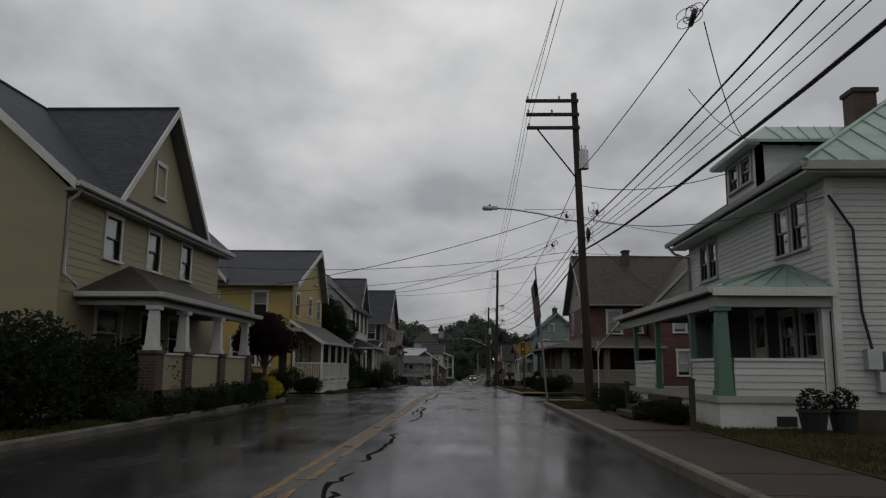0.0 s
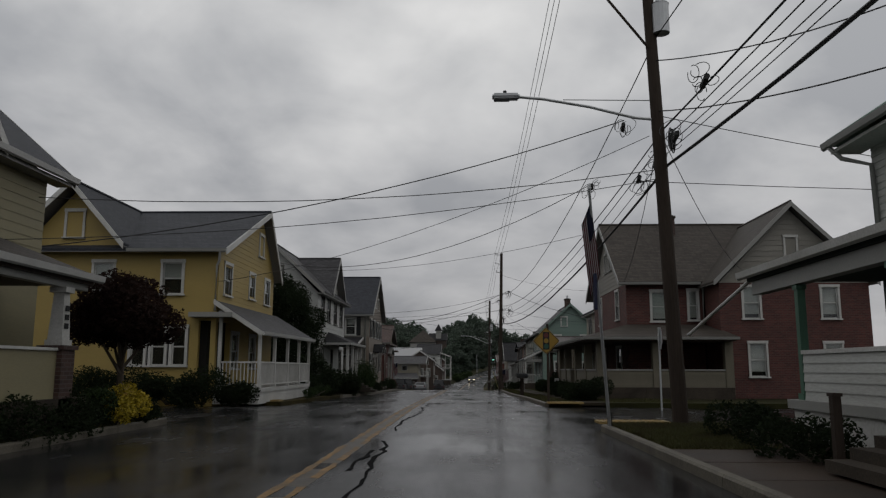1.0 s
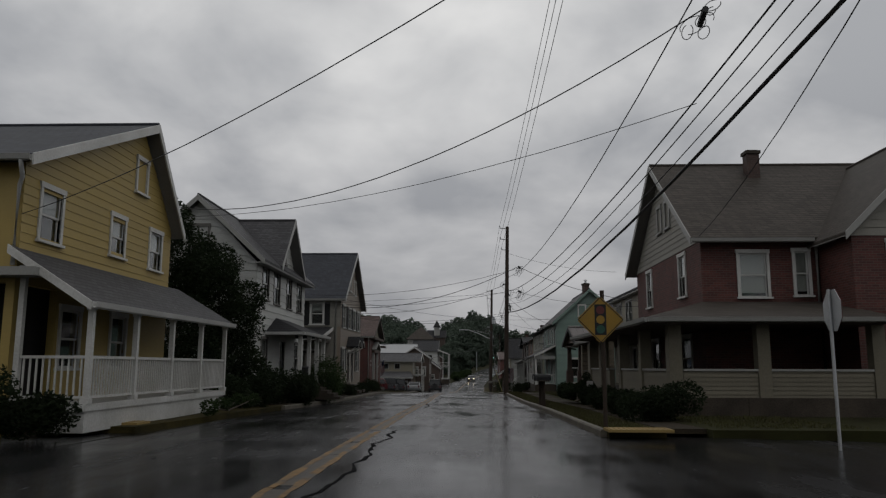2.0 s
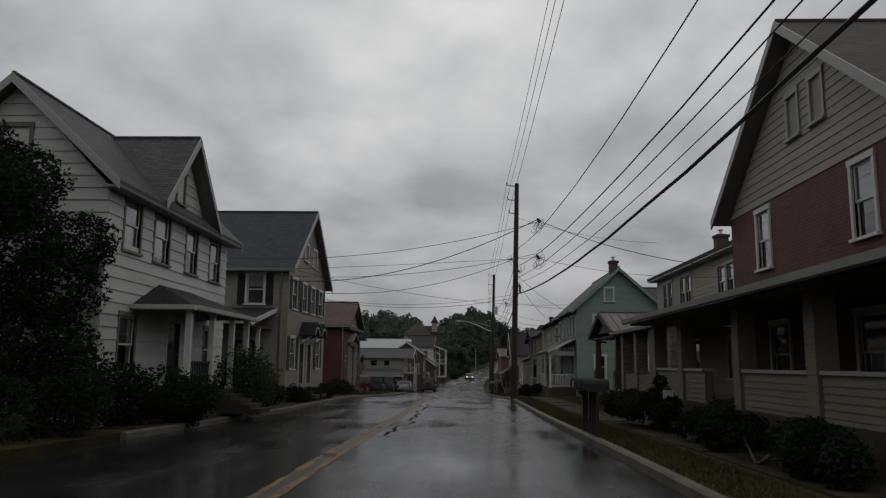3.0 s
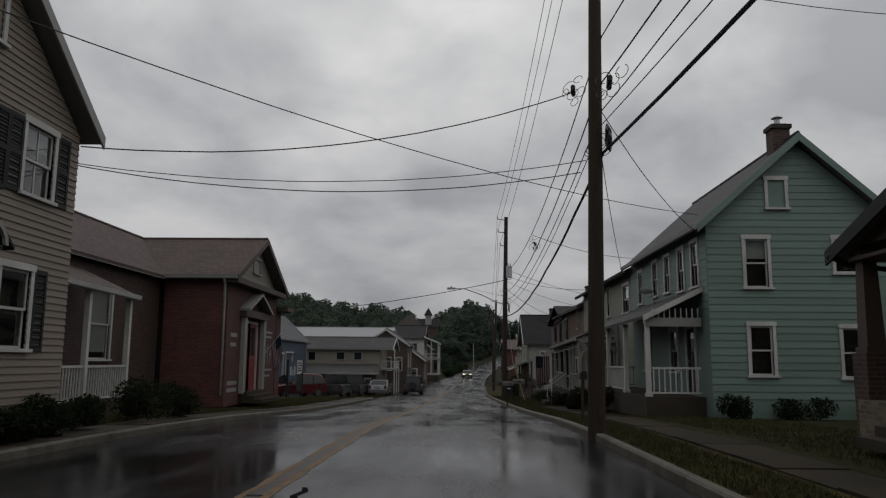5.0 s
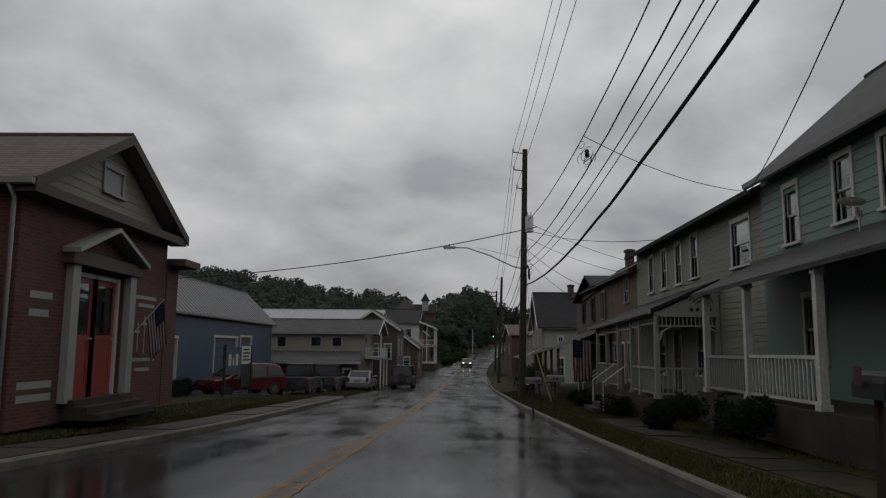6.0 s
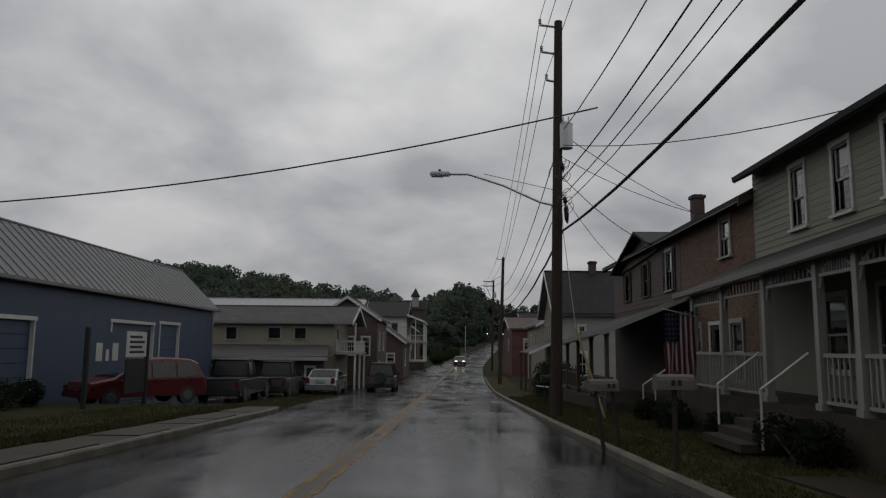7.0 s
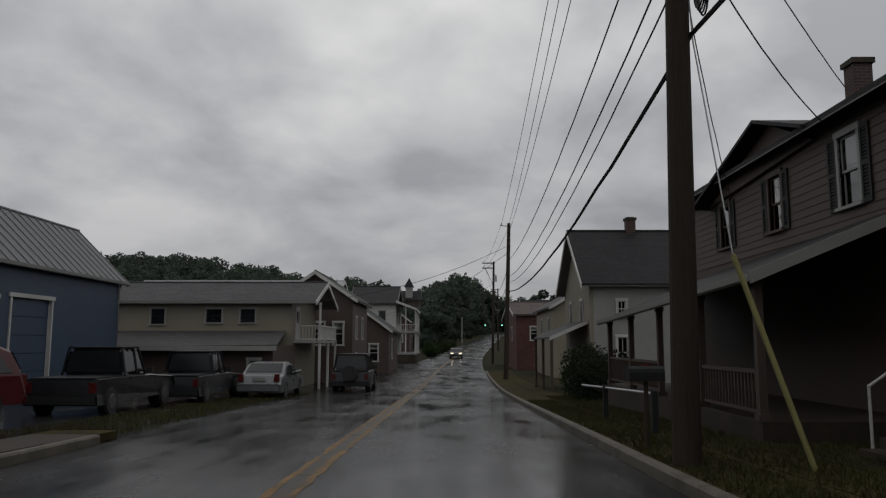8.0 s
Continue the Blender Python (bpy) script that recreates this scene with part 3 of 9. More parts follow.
def downpipe(parent, pts, mat="gutter", r=0.045):
    return part("downpipe", tube(B(), pts, r, 8), mat, parent, smooth=True)


def ridge_roof(parent, axis, r, e0, e1, ze, zr_, a0, a1, mat, thick=0.10, verge="white", back=True, verge_ends=(True, True), ze1=None):
    """A gable roof. axis: the way along which the ridge runs; r, zr_: the ridge; e0, e1: the two eaves at ze; a0, a1: its ends."""
    ze1 = ze if ze1 is None else ze1
    for e, z in ((e0, ze), (e1, ze1)):
        if axis == "y":
            ring = [(e, a0, z), (e, a1, z), (r, a1, zr_), (r, a0, zr_)]
        else:
            ring = [(a0, e, z), (a1, e, z), (a1, r, zr_), (a0, r, zr_)]
        roof_plane(parent, ring, mat, thick)
        roof_plane(parent, [(q[0], q[1], q[2] - thick - 0.004) for q in ring], "soffit", 0.025, "soffit_lining")
        for k, a in enumerate((a0, a1)):
            if verge and verge_ends[k]:
                sgn = -1 if (a == min(a0, a1)) else 1
                if axis == "y":
                    bargeboard(parent, (e, a, z - 0.01), (r, a, zr_ - 0.01), verge, 0.22, 0.04, (0, sgn, 0))
                else:
                    bargeboard(parent, (a, e, z - 0.01), (a, r, zr_ - 0.01), verge, 0.22, 0.04, (sgn, 0, 0))
    bm = B()
    rod(bm, (r, a0, zr_ + 0.01) if axis == "y" else (a0, r, zr_ + 0.01), (r, a1, zr_ + 0.01) if axis == "y" else (a1, r, zr_ + 0.01), 0.06, n=6)
    part("ridge_cap", bm, mat, parent)


def seams(parent, p0, p1, q0, q1, step, mat, name="seam", high=0.035):
    """Raised seams on a metal roof, from the eave p0-p1 up to q0-q1."""
    p0, p1, q0, q1 = (Vector(v) for v in (p0, p1, q0, q1))
    n = max(2, int((p1 - p0).length / step))
    nrm = (p1 - p0).cross(q0 - p0).normalized()
    if nrm.z < 0:
        nrm.negate()
    side = (p1 - p0).normalized() * 0.012
    for k in range(n + 1):
        a, b = p0.lerp(p1, k / n), q0.lerp(q1, k / n)
        if (b - a).length < 0.1:
            continue
        bm = B()
        solid(bm, [a - side, a + side, b + side, b - side], nrm * high)
        part(name, bm, mat, parent)


def chimney(parent, x, y, z0, z1, w=0.5, mat="brick_dark", pots=0, l=None):
    l = l or w
    bm = B()
    box(bm, x - w / 2, x + w / 2, y - l / 2, y + l / 2, z0, z1)
    c = part("chimney", bm, mat, parent)
    bm = B()
    box(bm, x - w / 2 - 0.05, x + w / 2 + 0.05, y - l / 2 - 0.05, y + l / 2 + 0.05, z1 - 0.12, z1)
    box(bm, x - w / 2 + 0.05, x + w / 2 - 0.05, y - l / 2 + 0.05, y + l / 2 - 0.05, z1, z1 + 0.04)
    part("chimney_cap", bm, "concrete", c)
    if pots:
        bm = B()
        rod(bm, (x, y, z1 + 0.02), (x, y, z1 + 0.22), 0.09, 0.08, 10)
        rod(bm, (x, y, z1 + 0.26), (x, y, z1 + 0.34), 0.17, 0.03, 10)
        part("flue", bm, "steel", c, smooth=False)
    return c


def post(parent, x, y, z0, z1, w=0.12, mat="white", taper=1.0, name="post"):
    bm = B()
    h = w / 2
    box(bm, x - h - 0.03, x + h + 0.03, y - h - 0.03, y + h + 0.03, z0, z0 + 0.1)
    ring0 = [bm.verts.new((x + sx * h, y + sy * h, z0 + 0.1)) for sx, sy in ((-1, -1), (1, -1), (1, 1), (-1, 1))]
    ring1 = [bm.verts.new((x + sx * h * taper, y + sy * h * taper, z1 - 0.1)) for sx, sy in ((-1, -1), (1, -1), (1, 1), (-1, 1))]
    for i in range(4):
        bm.faces.new((ring0[i], ring0[(i + 1) % 4], ring1[(i + 1) % 4], ring1[i]))
    box(bm, x - h - 0.02, x + h + 0.02, y - h - 0.02, y + h + 0.02, z1 - 0.1, z1)
    return part(name, bm, mat, parent)


def railing(parent, axis, d, u0, u1, z0, z1, mat="white", step=0.13):
    """Top and bottom rail with balusters, each a part."""
    bm = B()
    slab(axis, bm, d - 0.035, d + 0.035, u0, u1, z1 - 0.06, z1)
    r = part("rail", bm, mat, parent)
    bm = B()
    slab(axis, bm, d - 0.025, d + 0.025, u0, u1, z0, z0 + 0.05)
    part("bottom_rail", bm, mat, r)
    n = max(2, int(abs(u1 - u0) / step))
    for k in range(n):
        u = u0 + (u1 - u0) * (k + 0.5) / n
        bm = B()
        slab(axis, bm, d - 0.016, d + 0.016, u - 0.016, u + 0.016, z0 + 0.05, z1 - 0.06)
        part("baluster", bm, mat, r)
    return r


def steps(parent, axis, d, s, u0, u1, ztop, zbot, mat="concrete", tread=0.28):
    """Steps that run down from d in direction s."""
    n = max(1, round((ztop - zbot) / 0.18))
    for k in range(n):
        bm = B()
        slab(axis, bm, d + s * tread * k, d + s * tread * (k + 1), u0, u1, zbot, ztop - (ztop - zbot) * (k + 1) / (n + 1))
        part("step", bm, mat, parent)


def leaf_cloud(parent, centres, n, size, mat, name="crown", seed=1, flat=0.55, kind=""):
    """Foliage: many small bent leaves, thick near the outline of several uneven clumps, with gaps between them."""
    rnd = random.Random(seed)
    verts, faces = [], []
    tot = sum(c[3] ** 2 for c in centres)
    o = BASE[parent] if parent else Vector((0, 0, 0))
    for cx, cy, cz, r, *sq in centres:
        fz = sq[0] if sq else 0.85
        for _ in range(int(n * r * r / tot)):
            while True:
                a = Vector((rnd.gauss(0, 1), rnd.gauss(0, 1), rnd.gauss(0, 1)))
                if a.length > 0.1:
                    break
            a.normalize()
            bumpy = 1 + 0.22 * noise.noise(a * 2.3 + Vector((cx, cy, cz)))
            k = r * bumpy * (0.55 + 0.5 * rnd.random() ** 0.6)
            p = Vector((cx + a.x * k, cy + a.y * k, cz + a.z * k * fz)) - o
            u = Vector((rnd.gauss(0, 1), rnd.gauss(0, 1), rnd.gauss(0, 0.6))).normalized()
            w = u.orthogonal().normalized()
            w.rotate(Matrix.Rotation(rnd.random() * 6.28, 3, u))
            s = size * (0.55 + 0.9 * rnd.random())
            q = u.cross(w) * s * 0.18
            i = len(verts)
            verts += [tuple(p - u * s), tuple(p + w * s * flat + q), tuple(p + u * s), tuple(p - w * s * flat + q)]
            faces += [(i, i + 1, i + 2), (i, i + 2, i + 3)]
    me = bpy.data.meshes.new(name)
    me.from_pydata(verts, [], faces)
    me.materials.append(M[mat])
    ob = new(name, me)
    if parent:
        ob.parent = parent
    BASE[ob] = o
    if kind:
        ob["kind"] = kind
    return ob


def bush(x, y, z, centres, n, size, mat, label, seed, name="bush", trunk=0.0, category="bush", group=""):
    t = thing(name, x, y, z, label, category, group)
    bm = B()
    rnd = random.Random(seed)
    top = min(c[2] for c in centres)
    if trunk:
        rod(bm, (x, y, z - 0.05), (x, y, top), trunk, trunk * 0.6, 8)
    for cx, cy, cz, r, *_ in centres:
        rod(bm, (x + rnd.uniform(-.05, .05), y + rnd.uniform(-.05, .05), z - 0.03 if not trunk else (z + top) / 2), (cx, cy, cz), max(0.02, trunk * 0.5), 0.012, 6)
    part("trunk" if trunk else "stem", bm, "trunk", t)
    leaf_cloud(t, centres, n, size, mat, "crown" if trunk else "foliage", seed)
    return t


def mound(x0, x1, y0, y1, z, h, seed, k=9):
    """Centres for a hedge-like row of clumps."""
    rnd = random.Random(seed)
    out = []
    for _ in range(k):
        r = h * rnd.uniform(0.32, 0.5)
        out.append((rnd.uniform(x0, x1), rnd.uniform(y0, y1), z + h * rnd.uniform(0.24, 0.6), r, 0.95))
    return out


# ---------------------------------------------------------------- ground and road
ROAD = [(-120, 0.4), (0, 0.0), (36, -0.02), (42, -0.13), (49, -0.19), (55, -0.33), (62, -0.46), (79, -0.63), (87, -0.95), (94, -1.24), (100, -1.38), (110, -1.62), (125, -2.1), (137, -2.45), (152, -2.6), (178, -2.55), (200, -2.3), (230, -1.8), (260, -1.2), (300, -0.1), (350, 1.6), (400, 3.3), (460, 5.6), (700, 11.0), (1500, 16.0)]
BEND = [(-120, 0), (140, 0), (185, 1.2), (220, 3.2), (260, 6.5), (300, 10), (340, 14), (370, 17), (400, 21), (450, 31), (520, 58), (600, 105), (1500, 900)]
RIGHT = [(-120, 2.62), (80, 2.58), (95, 2.5), (108, 2.2), (150, 2.4), (1500, 2.4)]
LEFT = [(-120, -7.3), (30, -7.1), (50, -6.6), (75, -6.3), (92, -6.0), (110, -5.7), (125, -6.2), (150, -6.0), (185, -5.3), (1500, -5.2)]


def along(table, y):
    ys, vs = [a for a, b in table], [b for a, b in table]
    return float(np.interp(y, ys, vs))


def zr(y):
    """Height of the road, rounded over its breaks."""
    return sum(along(ROAD, y + d) for d in (-4, -2, 0, 2, 4)) / 5


def bend(y):
    return sum(along(BEND, y + d) for d in (-15, -7, 0, 7, 15)) / 5


def ribbon(bm, ys, left, right, lift, n=1, crown=0.0):
    """A strip that follows the road. left, right: functions of y."""
    rows = []
    for y in ys:
        a, b = left(y), right(y)
        rows.append([bm.verts.new((a + (b - a) * k / n + bend(y), y, zr(y) + lift + crown * (1 - (2 * k / n - 1) ** 2))) for k in range(n + 1)])
    for p, q in zip(rows, rows[1:]):
        for k in range(n):
            bm.faces.new((p[k], p[k + 1], q[k + 1], q[k]))
    return bm


def span(a, b, step):
    n = max(1, int(abs(b - a) / step))
    return [a + (b - a) * k / n for k in range(n + 1)]


YS = span(-60, 180, 2) + span(184, 420, 6) + span(440, 1500, 60)
# one sheet of ground that reaches the horizon; woods stand on the rise to the west
WOODED = [(-420, 10), (-160, 26), (-116, 27), (-91, 23), (-73, 20), (-60, 17), (-40, 14), (-24, 11), (-4, 6), (8, 1), (14, 0)]


def rise(x, y):
    """Height of the hills above the level of the road."""
    off = x - bend(y)
    west = along(WOODED, x) * min(1, max(0, (y - 290) / 135)) ** 1.2
    east = 9 * min(1, max(0, (off - 9) / 40)) * min(1, max(0, (y - 220) / 110))
    return west + east


bm = B()
gx = [-1500, -700, -400, -250, -160, -110, -80, -60, -40, -25, -18, -12, -8, -3, 1, 2.4, 6, 12, 18, 25, 38, 60, 120, 300, 700, 1500]
gy = [-900, -300, -120] + YS
grid = []
for y in gy:
    row = []
    for x in gx:
        z = zr(y) - 0.16
        far = min(1, max(0, (abs(x) - 20) / 100))
        hill = rise(x + bend(y) * (1 - far), y)
        row.append(bm.verts.new((x + bend(y) * (1 - far), y, z + hill - far * 0.3)))
    grid.append(row)
for p, q in zip(grid, grid[1:]):
    for k in range(len(gx) - 1):
        bm.faces.new((p[k], p[k + 1], q[k + 1], q[k]))
setting("ground", bm, "grass", "rough wet grass and soil under the whole street", "ground")

bm = ribbon(B(), YS, lambda y: along(LEFT, y), lambda y: along(RIGHT, y), 0.0, 10, 0.05)
setting("road", bm, "asphalt", "rain-soaked grey asphalt street with glossy wheel tracks", "road")

SIDE0, SIDE1 = 29.2, 38.2
for nm, xa, xb in (("road_side_east", 2.6, 302.6), ("road_side_west", -307, -7.0)):
    bm = B()
    rows = []
    for x in span(xa, xb, 6):
        rows.append([bm.verts.new((x, y, zr(y) - 0.004 + 0.0 * x)) for y in ((27.6, SIDE0 + 0.6, 32, 35, SIDE1 - 0.6, 39.6) if abs(x - (2.6 if xa > 0 else -7.0)) < 0.1 else (SIDE0 + 0.2, SIDE0 + 0.8, 32, 35, SIDE1 - 0.8, SIDE1 - 0.2))])
    for p, q in zip(rows, rows[1:]):
        for k in range(5):
            bm.faces.new((p[k], p[k + 1], q[k + 1], q[k]))
    setting(nm, bm, "side_asphalt", "dark wet asphalt of the side street", "road")


def yard(name, side, y0, y1, mat, label, outer, inner, lift=0.13, category="lawn"):
    """A strip of yard between two offsets from the kerb."""
    bm = B()
    edge = (lambda y: along(RIGHT, y)) if side > 0 else (lambda y: along(LEFT, y))
    ys = span(y0, y1, 1.5)
    a, b = (lambda y: edge(y) + side * inner), (lambda y: edge(y) + side * outer)
    ribbon(bm, ys, a, b, lift, 4)
    geom = bmesh.ops.extrude_face_region(bm, geom=bm.faces[:])
    for v in geom["geom"]:
        if isinstance(v, bmesh.types.BMVert):
            v.co.z -= 0.25
    return setting(name, bm, mat, label, category)


def kerb(name, side, y0, y1):
    t = thing(name, 0, 0, 0, "worn pale concrete kerb along the wet road", "kerb", kind="structure")
    edge = (lambda y: along(RIGHT, y)) if side > 0 else (lambda y: along(LEFT, y))
    n = max(1, int((y1 - y0) / 2.4))
    for k in range(n):
        a, b = y0 + (y1 - y0) * k / n, y0 + (y1 - y0) * (k + 1) / n - 0.012
        bm = B()
        vs = []
        for y in (a, b):
            e, z = edge(y) + bend(y), zr(y)
            vs.append([bm.verts.new(c) for c in ((e, y, z - 0.2), (e + side * 0.02, y, z + 0.11), (e + side * 0.045, y, z + 0.14), (e + side * 0.152, y, z + 0.142), (e + side * 0.152, y, z - 0.2))])
        for j in range(5):
            bm.faces.new((vs[0][j], vs[0][(j + 1) % 5], vs[1][(j + 1) % 5], vs[1][j]))
        bm.faces.new(vs[0])
        bm.faces.new(vs[1][::-1])
        part("kerbstone", bm, "kerb", t)
    return t


kerb("kerb_east_1", 1, -20, 27.8)
kerb("kerb_east_2", 1, 39.2, 165)
kerb("kerb_west_1", -1, -20, 29.2)
kerb("kerb_west_2", -1, 51.0, 112)
yard("verge_east_1", 1, 23.0, 27.9, "verge", "worn grass corner round the kerbside pole", 1.92, 0.155, 0.13, "verge")
yard("lawn_east_1", 1, -30, 28.6, "grass", "wet patchy lawn in front of the houses", 45, 1.9, 0.15)
for side, y0, y1, tag in ((1, 39.0, 165, "east_2"), (-1, -30, 29.0, "west_1"), (-1, 39.5, 113, "west_2")):
    yard("verge_" + tag, side, y0, y1, "verge", "narrow worn grass verge beside the kerb", 1.29, 0.155, 0.125, "verge")
    yard("lawn_" + tag, side, y0, y1, "grass", "wet patchy lawn in front of the houses", 45, 2.2, 0.15)

yard("verge_east_3", 1, 97.0, 165, "verge", "muddy worn grass before the terrace", 2.21, 1.28, 0.135, "verge")

# footpaths of separate concrete flags
def footpath(name, side, y0, y1, inner, outer, lift, mat="concrete", label="wet concrete footpath laid in square flags"):
    t = thing(name, 0, 0, 0, label, "footpath", kind="structure")
    edge = (lambda y: along(RIGHT, y)) if side > 0 else (lambda y: along(LEFT, y))
    n = int((y1 - y0) / 1.5)
    rnd = random.Random(int(y0 * 7 + side))
    for k in range(n):
        a, b = y0 + (y1 - y0) * k / n, y0 + (y1 - y0) * (k + 1) / n - 0.02
        d = rnd.uniform(-0.012, 0.012)
        bm = B()
        r = [[(edge(y) + bend(y) + side * w, y, zr(y) + z) for w in (inner, outer)] for y in (a, b) for z in (lift + d,)]
        vs = [bm.verts.new(p) for p in (*r[0], *r[1][::-1])]
        lo = [bm.verts.new((v.co.x, v.co.y, v.co.z - 0.1)) for v in vs]
        bm.faces.new(vs)
        for j in range(4):
            bm.faces.new((vs[j], vs[(j + 1) % 4], lo[(j + 1) % 4], lo[j]))
        part("flag", bm, mat, t)


footpath("footpath_east_1", 1, -20, 23.0, 0.16, 1.92, 0.135, "path_brown", "wet brown footpath along the kerb, stained and puddled")
footpath("footpath_east_2", 1, 39.4, 97, 1.3, 2.2, 0.15, "path_tan", "narrow wet footpath edged by grass, strewn with soil")
footpath("footpath_west_1", -1, -20, 8.0, 1.16, 2.44, 0.15)
footpath("footpath_west_2", -1, 52.0, 112, 0.17, 1.15, 0.15)



def crown(x, y):
    """Rise of the road's crown at x."""
    a, b = along(LEFT, y), along(RIGHT, y)
    return 0.05 * (1 - (2 * (x - a) / (b - a) - 1) ** 2)


# the double yellow line, worn through, and sealed cracks beside it
t = thing("road_marking", 0, 0, 0, "worn double yellow centre line on wet asphalt", "road marking", kind="structure")
for off, half, mat, up in ((-0.02, 0.17, "ghost_line", 0.0505), (-0.14, 0.058, "yellow_line", 0.0535), (0.10, 0.058, "yellow_line", 0.0535)):
    y = -20.0
    rnd = random.Random(int(off * 100))
    while y < 260:
        ln = rnd.uniform(0.8, 4.2)
        ys = span(y, y + ln, 0.3 if y < 130 else 0.8)
        bm = B()
        rows = []
        for yy in ys:
            c = -2.01 + 0.29 * max(0, min(1, (yy - 90) / 15)) + off + bend(yy)
            rows.append([bm.verts.new((c + s * (half + rnd.uniform(-0.035, 0.012)), yy, zr(yy) + up)) for s in (-1, 1)])
        for p, q in zip(rows, rows[1:]):
            bm.faces.new((p[0], p[1], q[1], q[0]))
        part("line", bm, mat, t)
        y += ln + (0.02 if rnd.random() < 0.55 else rnd.uniform(0.1, 0.7))
t = thing("crack_seal", 0, 0, 0, "black tar seal along a ragged road crack", "crack seal", kind="structure")
rnd = random.Random(5)
for cx, y0, y1 in ((-1.5, 4, 9.5), (-1.62, 5.5, 8), (-1.55, 10.5, 15), (-1.5, 18, 25), (-1.62, 21, 23.5), (-1.6, 27, 40), (-1.5, 52, 70)):
    pts = []
    y, x = y0, cx
    while y < y1:
        pts.append((x, y))
        y += rnd.uniform(0.15, 0.5)
        x += rnd.uniform(-0.09, 0.09) + 0.25 * (cx - x)
    bm = B()
    rows = [[bm.verts.new((px + s * w, py, zr(py) + 0.004 + crown(px + s * w, py))) for s, w in ((-1, rnd.uniform(0.006, 0.05)), (1, rnd.uniform(0.006, 0.05)))] for px, py in pts]
    for p, q in zip(rows, rows[1:]):
        bm.faces.new((p[0], p[1], q[1], q[0]))
    part("seal", bm, "tar", t)


def tactile(name, x0, x1, y0, y1, z):
    bm = box(B(), x0, x1, y0, y1, z - 0.05, z)
    for i in range(int((x1 - x0) / 0.1)):
        for j in range(int((y1 - y0) / 0.1)):
            x, y = x0 + 0.05 + i * 0.1, y0 + 0.05 + j * 0.1
            box(bm, x - 0.022, x + 0.022, y - 0.022, y + 0.022, z, z + 0.008)
    setting(name, bm, "tactile", "yellow tactile paving at a dropped kerb", "tactile paving")


tactile("tactile_paving_1", 2.6, 4.1, 27.95, 28.55, 0.17)
tactile("tactile_paving_2", 2.65, 3.9, 38.5, 39.1, 0.11)
tactile("tactile_paving_3", -8.6, -7.2, 40.0, 40.7, 0.08)
tactile("tactile_paving_4", -8.3, -7.3, 28.6, 29.2, 0.14)


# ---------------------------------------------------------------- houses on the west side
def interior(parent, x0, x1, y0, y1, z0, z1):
    """Near-black inner box whose colour stands for the unlit rooms behind the windows."""
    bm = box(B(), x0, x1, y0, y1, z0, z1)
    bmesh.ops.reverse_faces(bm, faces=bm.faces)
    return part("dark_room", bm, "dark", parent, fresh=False)


